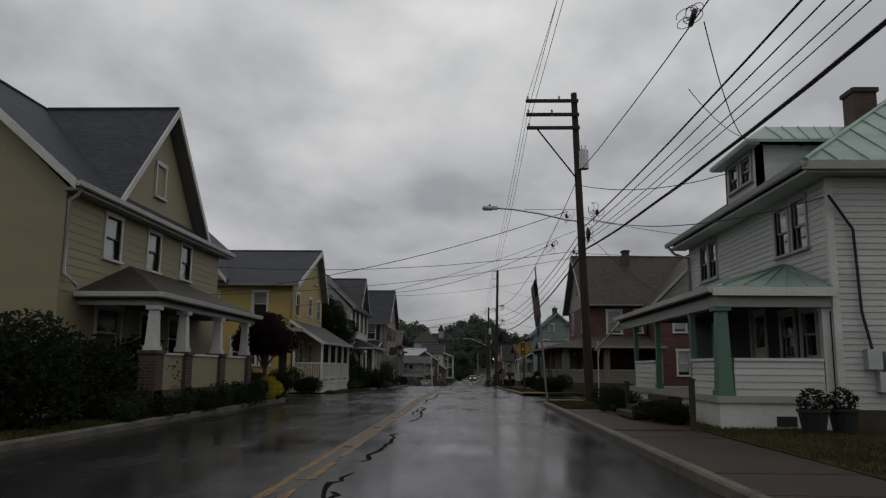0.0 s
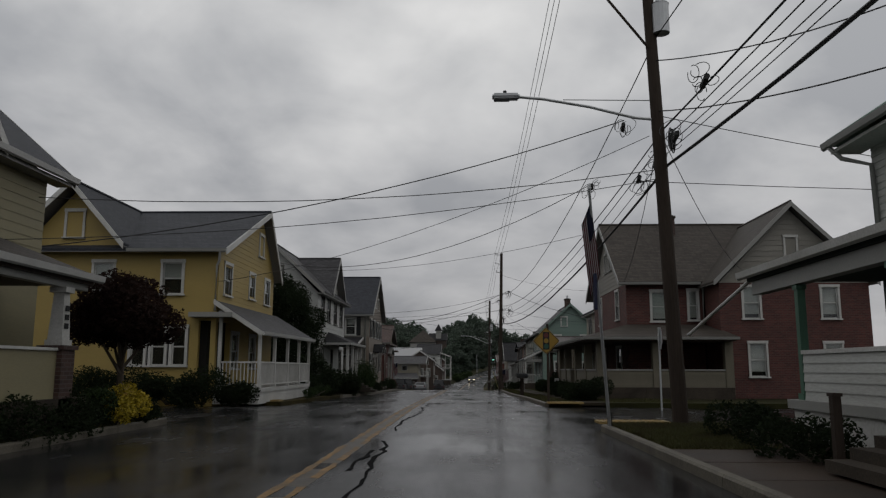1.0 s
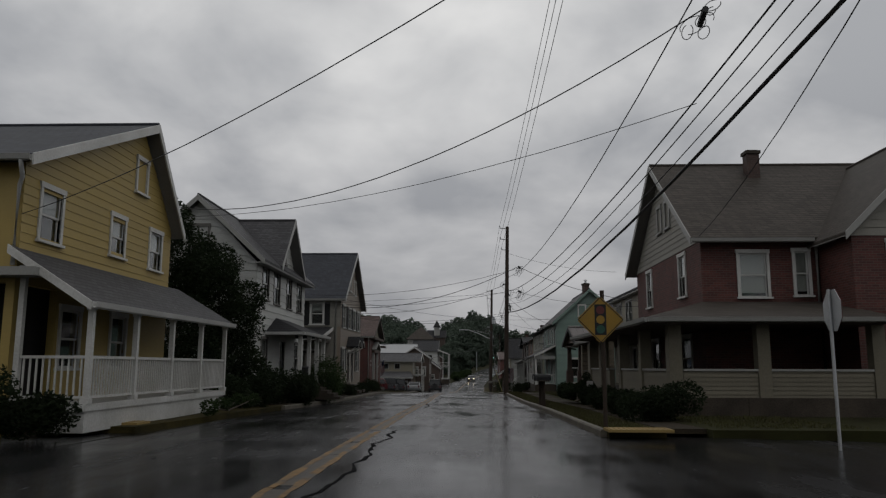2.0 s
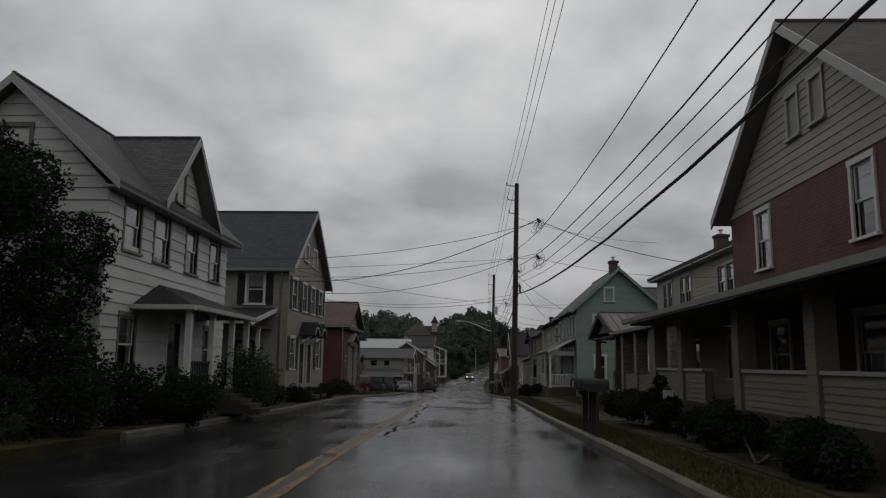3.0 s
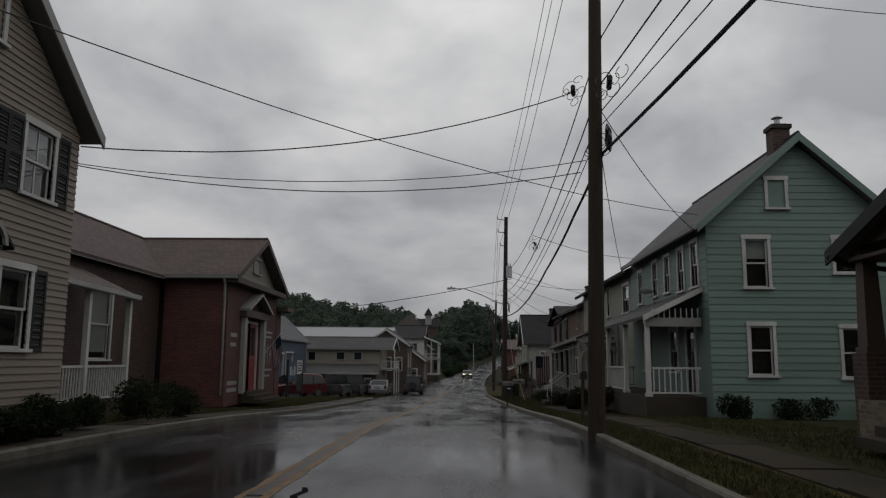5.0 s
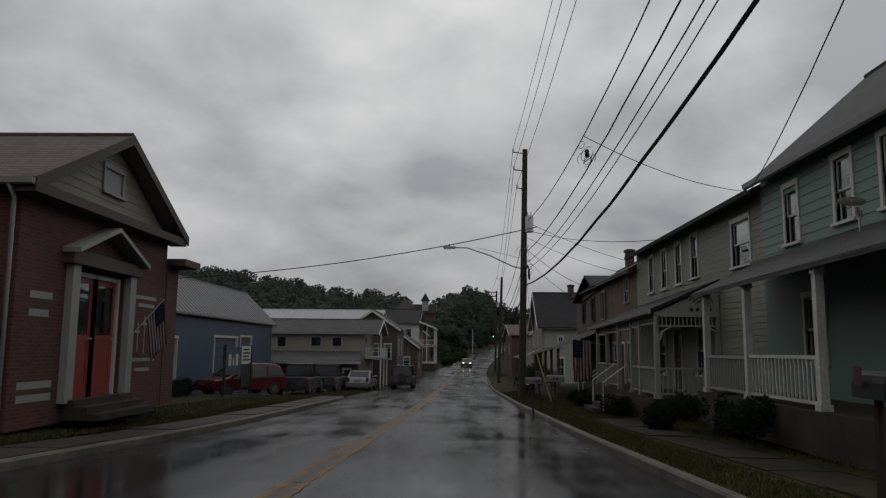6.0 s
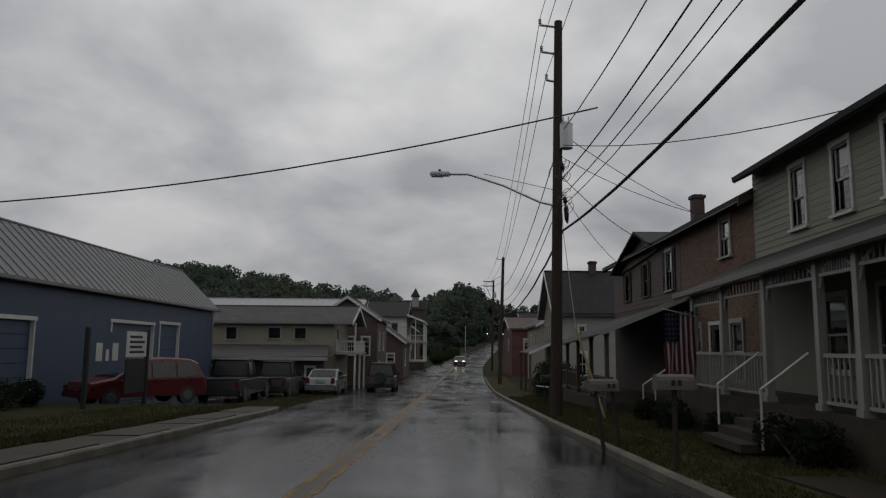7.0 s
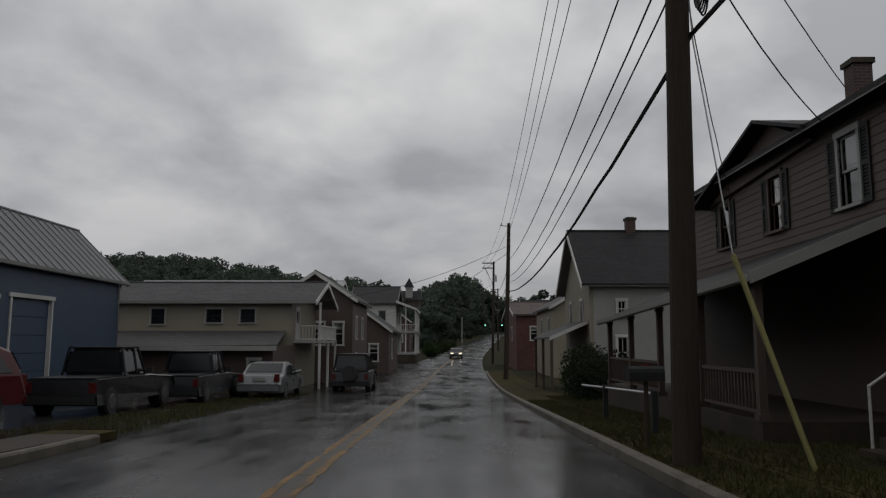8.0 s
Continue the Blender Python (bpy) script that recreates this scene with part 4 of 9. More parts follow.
def house_olive():
    h = thing("house", -13, 22, 0.1, "two-storey olive clapboard house with slate roof and pillared porch", "house")
    z0, ze = 0.1, 5.42
    wins = [(18.72, 19.55, 4.02, 5.12), (21.3, 22.12, 4.05, 5.15), (23.85, 24.65, 4.08, 5.18)]
    door = [(21.2, 22.1, 0.85, 2.85)]
    low = [(18.6, 19.9, 1.5, 2.75), (23.2, 24.4, 1.5, 2.75)]
    w = wall(h, "x", -9.45, 1, 16.75, 27.5, z0, ze, "olive", wins + door + low)
    siding(w, "x", -9.45, 1, 16.75, 27.5, 3.0, ze, 0.2, "olive", wins, None, 0.015)
    for a in wins:
        window(h, "x", -9.45, 1, *a, blind=0.95, sash="black")
    for a in low:
        window(h, "x", -9.45, 1, *a, blind=0.4)
    house_door(h, "x", -9.45, 1, *door[0])
    side = [(-12.6, -11.5, 3.6, 5.0)]
    w = wall(h, "y", 16.75, -1, -17.2, -9.45, z0, ze, "olive", side, (-13.3, 9.0))
    window(h, "y", 16.75, -1, *side[0], sash="black")
    wall(h, "y", 27.5, 1, -17.2, -9.45, z0, ze, "olive", (), (-13.3, 9.0))
    wall(h, "x", -17.2, -1, 16.75, 27.5, z0, ze, "olive")
    # cross gable over the front
    bm = B()
    solid(bm, [(-9.45, 18.9, ze), (-9.45, 25.1, ze), (-9.45, 22.0, 8.82)], (-0.15, 0, 0))
    g = part("gable_wall", bm, "olive", h)
    window(h, "x", -9.44, 1, 21.55, 22.15, 6.3, 7.25)
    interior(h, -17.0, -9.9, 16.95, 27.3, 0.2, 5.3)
    ridge_roof(h, "y", -13.3, -9.07, -17.6, 5.5, 9.15, 16.42, 28.0, "roof_slate")
    ridge_roof(h, "x", 22.0, 18.62, 25.4, 5.52, 9.13, -13.2, -9.07, "roof_slate", verge_ends=(False, True))
    gutter(h, (-9.07, 16.42, 5.46), (-9.07, 28.0, 5.46))
    bm = box(B(), -9.45, -9.09, 16.6, 27.9, 5.28, 5.36)
    part("soffit", bm, "trim_grey", h)
    downpipe(h, [(-9.1, 16.7, 5.36), (-9.2, 16.78, 5.2), (-9.4, 16.82, 5.1), (-9.4, 16.82, 3.4), (-9.2, 17.1, 3.1)])
    # porch with a hipped roof on tapered columns over brick piers
    p = [(-7.38, 17.42, 3.02), (-7.38, 26.05, 3.02), (-9.45, 26.05, 3.02), (-9.45, 17.42, 3.02)]
    a, b = (-9.47, 20.3, 4.02), (-9.47, 23.2, 4.02)
    roof_plane(h, [p[0], p[1], b, a], "roof_umber", 0.08)
    roof_plane(h, [p[0], a, p[3]], "roof_umber", 0.08)
    roof_plane(h, [p[1], p[2], b], "roof_umber", 0.08)
    gutter(h, (-7.38, 17.40, 3.0), (-7.38, 26.07, 3.0))
    gutter(h, (-9.4, 17.42, 3.0), (-7.30, 17.42, 3.0), out=(0, -1, 0))
    # ceiling and beam in darker colours that imitate the shade under the eave
    part("porch_ceiling", box(B(), -9.43, -7.45, 17.5, 25.98, 2.84, 2.9), "brown", h)
    part("porch_beam", box(box(B(), -7.70, -7.52, 17.6, 25.9, 2.72, 2.84), -9.43, -7.71, 17.6, 17.78, 2.72, 2.84), "trim_grey", h)
    part("porch_floor", box(B(), -9.43, -7.4, 17.5, 25.9, 0.1, 0.72), "concrete", h)
    for y in (17.75, 19.65, 22.4, 25.15):
        bm = box(box(B(), -7.82, -7.4, y - 0.22, y + 0.22, 0.12, 1.58), -7.86, -7.36, y - 0.26, y + 0.26, 1.58, 1.66)
        part("pier", bm, "brick_dark", h)
        post(h, -7.61, y, 1.66, 2.72, 0.27, "white", 0.72, "column")
    for y0, y1 in ((17.97, 19.43), (19.87, 22.18), (22.62, 24.93)):
        part("porch_wall", box(B(), -7.72, -7.5, y0, y1, 0.5, 1.56), "olive", h)
        part("coping", box(B(), -7.76, -7.46, y0, y1, 1.56, 1.61), "white", h)
    # the number plate on the last column as plain bars
    bm = B()
    for k in range(3):
        box(bm, -7.48, -7.468, 25.07, 25.2, 2.28 - k * 0.16, 2.38 - k * 0.16)
    part("number_plate", bm, "black", h)
    return h


def house_yellow():
    h = thing("house", -13, 44, 0, "two-storey yellow clapboard house with white trim and slate roof", "house")
    z0, ze = -0.2, 5.45
    fr = [(39.15, 39.95, 3.95, 5.08), (42.25, 42.98, 4.1, 5.1), (44.6, 45.38, 4.05, 5.12)]
    lo = [(40.2, 41.0, 1.25, 2.55), (42.6, 43.4, 1.25, 2.55)]
    fr[0] = (39.05, 39.85, 3.95, 5.08)
    w = wall(h, "x", -9.17, 1, 38.39, 46.1, z0, ze, "yellow", fr + lo + [(38.6, 40.0, 0.5, 2.95)], (43.8, 7.85))
    siding(w, "x", -9.17, 1, 38.39, 46.1, 3.6, ze, 0.2, "yellow", fr + [(43.5, 44.2, 6.05, 6.95)], (43.8, 7.85), 0.018)
    for a in fr:
        window(h, "x", -9.17, 1, *a, blind=0.45)
    for a in lo:
        window(h, "x", -9.17, 1, *a)
    window(h, "x", -9.155, 1, 43.5, 44.1, 6.05, 6.95)
    nr = [(-11.2, -10.5, 3.9, 5.05), (-13.75, -13.05, 3.9, 5.05), (-12.35, -10.12, 1.35, 2.68), (-9.8, -9.36, 0.5, 2.95)]
    w = wall(h, "y", 38.39, -1, -16.6, -9.17, z0, ze, "yellow", nr, None)
    window(h, "y", 38.39, -1, *nr[0], blind=0.5)
    window(h, "y", 38.39, -1, *nr[1], blind=0.5)
    for k in range(3):
        a = -12.35 + k * 0.745
        window(h, "y", 38.39, -1, a + 0.13, a + 0.615, 1.35, 2.68)
    bm = B()
    solid(bm, [(-16.6, 38.39, ze), (-12.5, 38.39, ze), (-14.58, 38.39, 7.8)], (0, 0.15, 0))
    part("gable_wall", bm, "yellow", h)
    window(h, "y", 38.385, -1, -14.9, -14.3, 6.0, 6.95)
    wall(h, "y", 46.1, 1, -16.6, -9.17, z0, ze, "yellow")
    wall(h, "x", -16.6, -1, 38.39, 46.1, z0, ze, "yellow")
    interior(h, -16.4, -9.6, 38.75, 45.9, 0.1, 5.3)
    ridge_roof(h, "x", 43.9, 37.98, 46.25, 5.52, 8.06, -17.2, -8.8, "roof_slate", ze1=5.3)
    ridge_roof(h, "y", -14.6, -12.5, -16.95, 5.7, 8.06, 37.85, 43.9, "roof_slate", verge_ends=(True, False))
    gutter(h, (-12.4, 37.98, 5.48), (-8.8, 37.98, 5.48), "trim_grey", (0, -1, 0))
    downpipe(h, [(-9.0, 37.92, 5.4), (-9.1, 38.2, 5.1), (-9.22, 38.32, 4.95), (-9.22, 38.32, 3.3)])
    # recessed corner entrance under the upper floor; its shade is the near-black inner box
    part("entry_hood", box(B(), -10.02, -8.5, 37.9, 38.37, 3.05, 3.22), "trim_grey", h)
    # side porch with lean-to roof
    x = -7.42
    roof_plane(h, [(x, 38.1, 2.55), (x, 47.1, 2.62), (-9.19, 47.1, 3.68), (-9.19, 38.1, 3.68)], "roof_grey", 0.08)
    bargeboard(h, (x, 38.1, 2.54), (-9.19, 38.1, 3.67), "white", 0.16, 0.04, (0, -1, 0))
    gutter(h, (x, 38.1, 2.53), (x, 47.1, 2.58))
    part("porch_floor", box(B(), -9.15, -7.5, 38.3, 46.9, 0.42, 0.56), "white", h)
    part("porch_skirt", box(B(), -7.62, -7.54, 38.35, 46.85, 0.0, 0.42), "white", h)
    part("porch_skirt", box(B(), -9.15, -7.62, 38.36, 38.42, 0.0, 0.42), "white", h)
    for y in (38.42, 40.5, 42.6, 44.7, 46.78):
        post(h, -7.56, y, 0.56, 2.5, 0.11, "white")
    post(h, -9.0, 38.42, 0.56, 3.3, 0.11, "white")
    for y0, y1 in ((38.5, 40.42), (40.58, 42.52), (42.68, 44.62), (44.78, 46.7)):
        railing(h, "x", -7.56, y0, y1, 0.66, 1.5, "white", 0.11)
    railing(h, "y", 46.78, -9.1, -7.63, 0.66, 1.5, "white", 0.12)
    railing(h, "y", 38.42, -8.93, -7.63, 0.66, 1.5, "white", 0.12)
    return h


def house_white():
    h = thing("house", -11, 58, -0.2, "two-storey white shingle-sided house with grey roof and small hipped porch", "house")
    z0, ze, x = -0.25, 5.45, -8.5
    up = [(54.2, 55.12, 4.05, 5.4), (56.05, 57.05, 4.0, 5.45), (58.38, 59.3, 3.98, 5.38), (60.55, 61.5, 3.96, 5.3)]
    lo = [(54.3, 55.2, 1.0, 2.4), (60.4, 61.3, 1.0, 2.35)]
    dr = [(57.4, 58.3, 0.55, 2.5)]
    w = wall(h, "x", x, 1, 53.3, 62.3, z0, ze, "white_siding", up + lo + dr)
    siding(w, "x", x, 1, 53.3, 62.3, 0.3, ze, 0.3, "white_siding", up + lo + dr, None, 0.038, "shingle_course")
    for a in up[:2] + up[3:]:
        window(h, "x", x, 1, *a, trim="trim_dark", blind=0.9)
    window(h, "x", x, 1, *up[2], trim="trim_dark", blind=0.45)
    for a in lo:
        window(h, "x", x, 1, *a, trim="trim_dark")
    house_door(h, "x", x, 1, *dr[0], "black")
    side = [(-11.4, -10.5, 6.0, 6.9)]
    w = wall(h, "y", 53.3, -1, -13.4, x, z0, ze, "white_siding", (), (-10.9, 7.95))
    siding(w, "y", 53.3, -1, -13.4, x, 0.3, ze, 0.3, "white_siding", [(-11.35, -10.45, 5.9, 7.0)], (-10.9, 7.95), 0.038, "shingle_course")
    window(h, "y", 53.29, -1, -11.2, -10.55, 6.0, 6.9, trim="trim_dark")
    wall(h, "y", 62.3, 1, -13.4, x, z0, ze, "white_siding", (), (-10.9, 7.95))
    wall(h, "x", -13.4, -1, 53.3, 62.3, z0, ze, "white_siding")
    bm = B()
    solid(bm, [(x, 55.9, ze), (x, 60.1, ze), (x, 57.95, 7.75)], (-0.15, 0, 0))
    g = part("gable_wall", bm, "white_siding", h)
    siding(g, "x", x, 1, 55.95, 60.05, ze, ze + 0.01, 0.3, "white_siding", [(57.3, 58.1, 5.85, 6.95)], (57.95, 7.7), 0.038, "shingle_course")
    window(h, "x", x + 0.01, 1, 57.4, 57.95, 5.95, 6.85, trim="trim_dark")
    interior(h, -13.2, -8.95, 53.5, 62.1, 0, 5.3)
    ridge_roof(h, "y", -10.9, -8.08, -13.75, 5.52, 8.15, 52.95, 62.75, "roof_grey", verge="trim_grey")
    ridge_roof(h, "x", 57.9, 55.7, 60.25, 5.6, 8.03, -10.9, -8.06, "roof_grey", verge="trim_grey", verge_ends=(False, True))
    part("soffit", box(B(), x, -8.1, 53.0, 62.7, 5.36, 5.42), "trim_grey", h)
    # porch
    px = -6.86
    p = [(px, 54.9, 2.72), (px, 60.65, 2.72), (x, 60.65, 2.72), (x, 54.9, 2.72)]
    a, b = (x - 0.02, 56.6, 3.42), (x - 0.02, 58.9, 3.42)
    roof_plane(h, [p[0], p[1], b, a], "roof_black", 0.08)
    roof_plane(h, [p[0], a, p[3]], "roof_black", 0.08)
    roof_plane(h, [p[1], p[2], b], "roof_black", 0.08)
    gutter(h, (px, 54.9, 2.7), (px, 60.65, 2.7))
    gutter(h, (x, 54.9, 2.7), (px + 0.05, 54.9, 2.7), out=(0, -1, 0))
    part("porch_floor", box(B(), x, px + 0.05, 55.1, 60.5, -0.25, 0.5), "concrete", h)
    for y in (55.2, 57.0, 58.8, 60.35):
        post(h, px - 0.2, y, 0.5, 2.66, 0.15, "white")
    railing(h, "x", px - 0.2, 55.3, 56.9, 0.6, 1.3, "black")
    steps(h, "x", px + 0.05, 1, 57.3, 58.5, 0.5, -0.15)
    return h


def house_tan():
    h = thing("house", -10, 71.5, -0.4, "tall tan clapboard house with black shutters and paired door hoods", "house")
    z0, ze, x = -0.6, 5.12, -7.42
    up = [(68.05, 68.9, 3.6, 4.88), (70.1, 70.98, 3.62, 4.86), (71.95, 72.85, 3.62, 4.85), (73.85, 74.75, 3.65, 4.86)]
    lo = [(67.95, 68.85, 1.02, 2.34), (73.5, 74.35, 1.02, 2.34)]
    drs = [(69.8, 70.7, 0.32, 2.25), (71.45, 72.35, 0.32, 2.25)]
    at_ = [(70.2, 70.95, 5.98, 6.72), (72.15, 72.95, 5.9, 6.72)]
    w = wall(h, "x", x, 1, 67.3, 75.6, z0, ze, "tan", up + lo + drs, (71.45, 8.25))
    siding(w, "x", x, 1, 67.3, 75.6, 0.1, ze, 0.125, "tan", up + lo + drs + at_, (71.45, 8.22), 0.03, "clapboard")
    for a in up:
        window(h, "x", x, 1, *a, shutters="black", blind=0.3, cross=True)
    for a in lo:
        window(h, "x", x, 1, *a, shutters="black", blind=0.0)
    for a in at_:
        window(h, "x", x + 0.01, 1, *a, blind=0.3)
    for k, a in enumerate(drs):
        house_door(h, "x", x, 1, *a, mat="brown", trim="white")
        # gabled hood on brackets with an arched white lining
        c = (a[0] + a[1]) / 2
        for s in (-1, 1):
            roof_plane(h, [(x - 0.02, c, 3.12), (x + 0.75, c, 3.12), (x + 0.75, c + s * 0.72, 2.52), (x - 0.02, c + s * 0.72, 2.52)], "roof_black", 0.06, "hood")
            bm = B()
            tube(bm, [(x + 0.02, c + s * 0.6, 2.1), (x + 0.3, c + s * 0.6, 2.25), (x + 0.62, c + s * 0.6, 2.5)], 0.035, 6)
            part("bracket", bm, "white", h)
        bm = B()
        for i in range(10):
            a0, a1 = math.pi * i / 10, math.pi * (i + 1) / 10
            ring = [(x + 0.72, c + 0.54 * math.cos(q), 2.5 + 0.40 * math.sin(q)) for q in (a0, a1)] + [(x + 0.72, c + 0.46 * math.cos(q), 2.5 + 0.33 * math.sin(q)) for q in (a1, a0)]
            solid(bm, ring, (0.05, 0, 0))
        part("arch", bm, "trim_grey", h)
        steps(h, "x", x, 1, a[0] - 0.1, a[1] + 0.1, 0.32, -0.3)
    sd = [(-9.15, -8.45, 3.72, 4.95)]
    w = wall(h, "y", 67.3, -1, -12.4, x, z0, ze, "grey_siding", sd)
    siding(w, "y", 67.3, -1, -12.4, x, 3.6, ze, 0.125, "grey_siding", sd, None, 0.016)
    window(h, "y", 67.3, -1, *sd[0], shutters="black", blind=0.4)
    wall(h, "y", 75.6, 1, -12.4, x, z0, ze, "tan")
    wall(h, "x", -12.4, -1, 67.3, 75.6, z0, ze, "tan", (), (71.45, 8.25))
    interior(h, -12.2, -7.9, 67.5, 75.4, 0, 5.0)
    ridge_roof(h, "x", 71.45, 66.97, 75.93, 5.2, 8.48, -12.8, -7.1, "roof_slate", verge="trim_grey")
    gutter(h, (-12.8, 66.97, 5.17), (-7.1, 66.97, 5.17), "trim_grey", (0, -1, 0))
    downpipe(h, [(-7.6, 66.95, 5.05), (-7.7, 67.2, 4.9), (-7.7, 67.24, 0.2)], "trim_grey")
    # side porch
    roof_plane(h, [(-12.0, 63.6, 2.82), (-7.85, 63.6, 2.82), (-7.85, 67.28, 3.55), (-12.0, 67.28, 3.55)], "roof_black", 0.1)
    gutter(h, (-12.0, 63.6, 2.8), (-7.85, 63.6, 2.8), out=(0, -1, 0))
    bargeboard(h, (-7.85, 63.6, 2.81), (-7.85, 67.28, 3.54), "white", 0.16, 0.04, (1, 0, 0))
    part("porch_floor", box(B(), -12.0, -8.0, 63.7, 67.28, -0.5, 0.2), "concrete", h)
    # brown ceiling added only to keep daylight out of the lean-to
    part("porch_ceiling", box(B(), -11.9, -8.0, 63.75, 67.25, 2.62, 2.68), "brown", h)
    for px, py in ((-8.1, 63.8), (-8.1, 65.5), (-10.2, 63.8)):
        post(h, px, py, 0.2, 2.62, 0.13, "white")
    railing(h, "y", 63.8, -10.1, -8.2, 0.3, 1.1, "white")
    house_door(h, "y", 67.28, -1, -9.6, -8.7, 0.2, 2.2, "black")
    return h


def hall_brick():
    h = thing("brick_hall", -11, 92, -0.6, "low red brick hall with rust-grey shingle roof and dark gable trim", "hall")
    z0, ze, x = -0.8, 3.75, -8.4
    dr = [(90.6, 93.0, -0.35, 2.45)]
    wall(h, "x", x, 1, 88.5, 95.6, z0, ze, "brick", dr)
    bm = B()
    solid(bm, [(x, 88.5, ze), (x, 95.6, ze), (x, 92.05, 5.6)], (-0.15, 0, 0))
    g = part("gable_wall", bm, "trim_grey", h)
    siding(g, "x", x, 1, 88.6, 95.5, ze, ze + 0.01, 0.2, "cream", [(91.55, 92.55, 4.3, 4.95)], (92.05, 5.55), 0.018)
    window(h, "x", x + 0.01, 1, 91.6, 92.5, 4.35, 4.9, trim="trim_grey")
    part("cornice", box(B(), x - 0.02, x + 0.42, 88.2, 95.9, 3.62, 3.82), "brown", h)
    wall(h, "y", 88.5, -1, -10.9, x, z0, ze, "brick")
    wall(h, "y", 95.6, 1, -10.9, x, z0, ze, "brick")
    lw = [(83.35, 84.8, 0.85, 2.95)]
    wall(h, "x", -10.9, 1, 81.0, 88.5, z0, 3.7, "brick_dark", lw)
    window(h, "x", -10.9, 1, *lw[0], blind=0.9)
    wall(h, "x", -10.9, 1, 95.6, 96.6, z0, 3.7, "brick_dark")
    wall(h, "y", 81.0, -1, -15.6, -10.9, z0, 3.7, "brick_dark", (), (-13.2, 5.7))
    wall(h, "y", 96.6, 1, -15.6, -10.9, z0, 3.7, "brick_dark", (), (-13.2, 5.7))
    wall(h, "x", -15.6, -1, 81.0, 96.6, z0, 3.7, "brick_dark")
    interior(h, -15.3, -8.9, 88.8, 95.3, -0.5, 3.4)
    ridge_roof(h, "y", -13.2, -10.6, -15.9, 3.82, 5.8, 80.6, 97.0, "roof_rust", verge="cream")
    ridge_roof(h, "x", 92.06, 88.15, 95.98, 3.88, 5.78, -13.2, -7.98, "roof_rust", verge="brown", verge_ends=(False, True))
    gutter(h, (-10.6, 88.15, 3.84), (-7.98, 88.15, 3.84), "trim_grey", (0, -1, 0))
    downpipe(h, [(-8.45, 88.1, 3.75), (-8.5, 88.4, 3.55), (-8.5, 88.44, -0.4)], "white")
    # low addition at the far corner with its own boxed cornice
    wall(h, "x", x + 0.02, 1, 95.62, 96.45, z0, 3.05, "brick")
    wall(h, "y", 96.45, 1, -10.9, x + 0.02, z0, 3.05, "brick")
    part("cornice", box(B(), -10.9, x + 0.52, 95.62, 96.85, 3.05, 3.24), "brown", h)
    # entrance: pilasters, small pediment, recessed double door
    for y in (90.42, 93.2):
        part("pilaster", box(B(), x - 0.02, x + 0.16, y - 0.16, y + 0.16, -0.4, 2.5), "trim_grey", h)
    part("entablature", box(B(), x - 0.02, x + 0.24, 90.1, 93.5, 2.5, 2.78), "brown", h)
    for s in (-1, 1):
        roof_plane(h, [(x - 0.02, 91.8, 3.5), (x + 0.4, 91.8, 3.5), (x + 0.4, 91.8 + s * 1.75, 2.82), (x - 0.02, 91.8 + s * 1.75, 2.82)], "trim_grey", 0.1, "pediment")
    house_door(h, "x", x - 0.12, 1, 90.72, 91.75, -0.35, 2.3, "red_paint")
    house_door(h, "x", x - 0.12, 1, 91.85, 92.88, -0.35, 2.3, "red_paint")
    steps(h, "x", x + 0.02, 1, 90.4, 93.2, -0.2, -0.75)
    # painted wall sign: crosses and rows of lettering too faint to read
    for y, z, k in ((93.95, 1.15, 0.5), (94.35, 1.35, 0.75), (94.75, 1.1, 0.42)):
        bm = box(B(), x + 0.002, x + 0.008, y - 0.03, y + 0.03, z - k, z + 0.22)
        part("painted_cross", box(bm, x + 0.002, x + 0.0075, y - 0.13, y + 0.13, z - 0.02, z + 0.05), "trim_grey", h)
    for z, a, b, e in ((2.0, 93.7, 95.0, 0.09), (1.8, 93.9, 94.9, 0.09), (0.4, 93.6, 95.1, 0.09), (0.15, 93.9, 94.8, 0.09), (1.7, 89.0, 89.8, 0.14), (1.35, 89.0, 89.7, 0.14), (-0.05, 88.8, 90.0, 0.14), (-0.3, 88.8, 90.0, 0.14)):
        part("lettering_bar", box(B(), x + 0.002, x + 0.007, a, b, z, z + e), "trim_grey", h)
    # lean-to porch on the rear wing
    roof_plane(h, [(-9.1, 77.6, 2.72), (-9.1, 82.6, 2.62), (-10.88, 82.6, 3.45), (-10.88, 77.6, 3.5)], "roof_rust", 0.08)
    gutter(h, (-9.1, 77.6, 2.7), (-9.1, 82.6, 2.6))
    part("porch_floor", box(B(), -10.88, -9.2, 77.7, 82.5, -0.7, -0.25), "concrete", h)
    for y in (77.8, 80.1, 82.4):
        post(h, -9.25, y, -0.25, 2.6, 0.13, "white")
    railing(h, "x", -9.25, 77.9, 80.0, -0.15, 0.7, "white")
    railing(h, "x", -9.25, 80.2, 82.3, -0.15, 0.7, "white")
    wall(h, "x", -10.9, 1, 77.4, 81.0, z0, 3.5, "brick_dark")
    return h


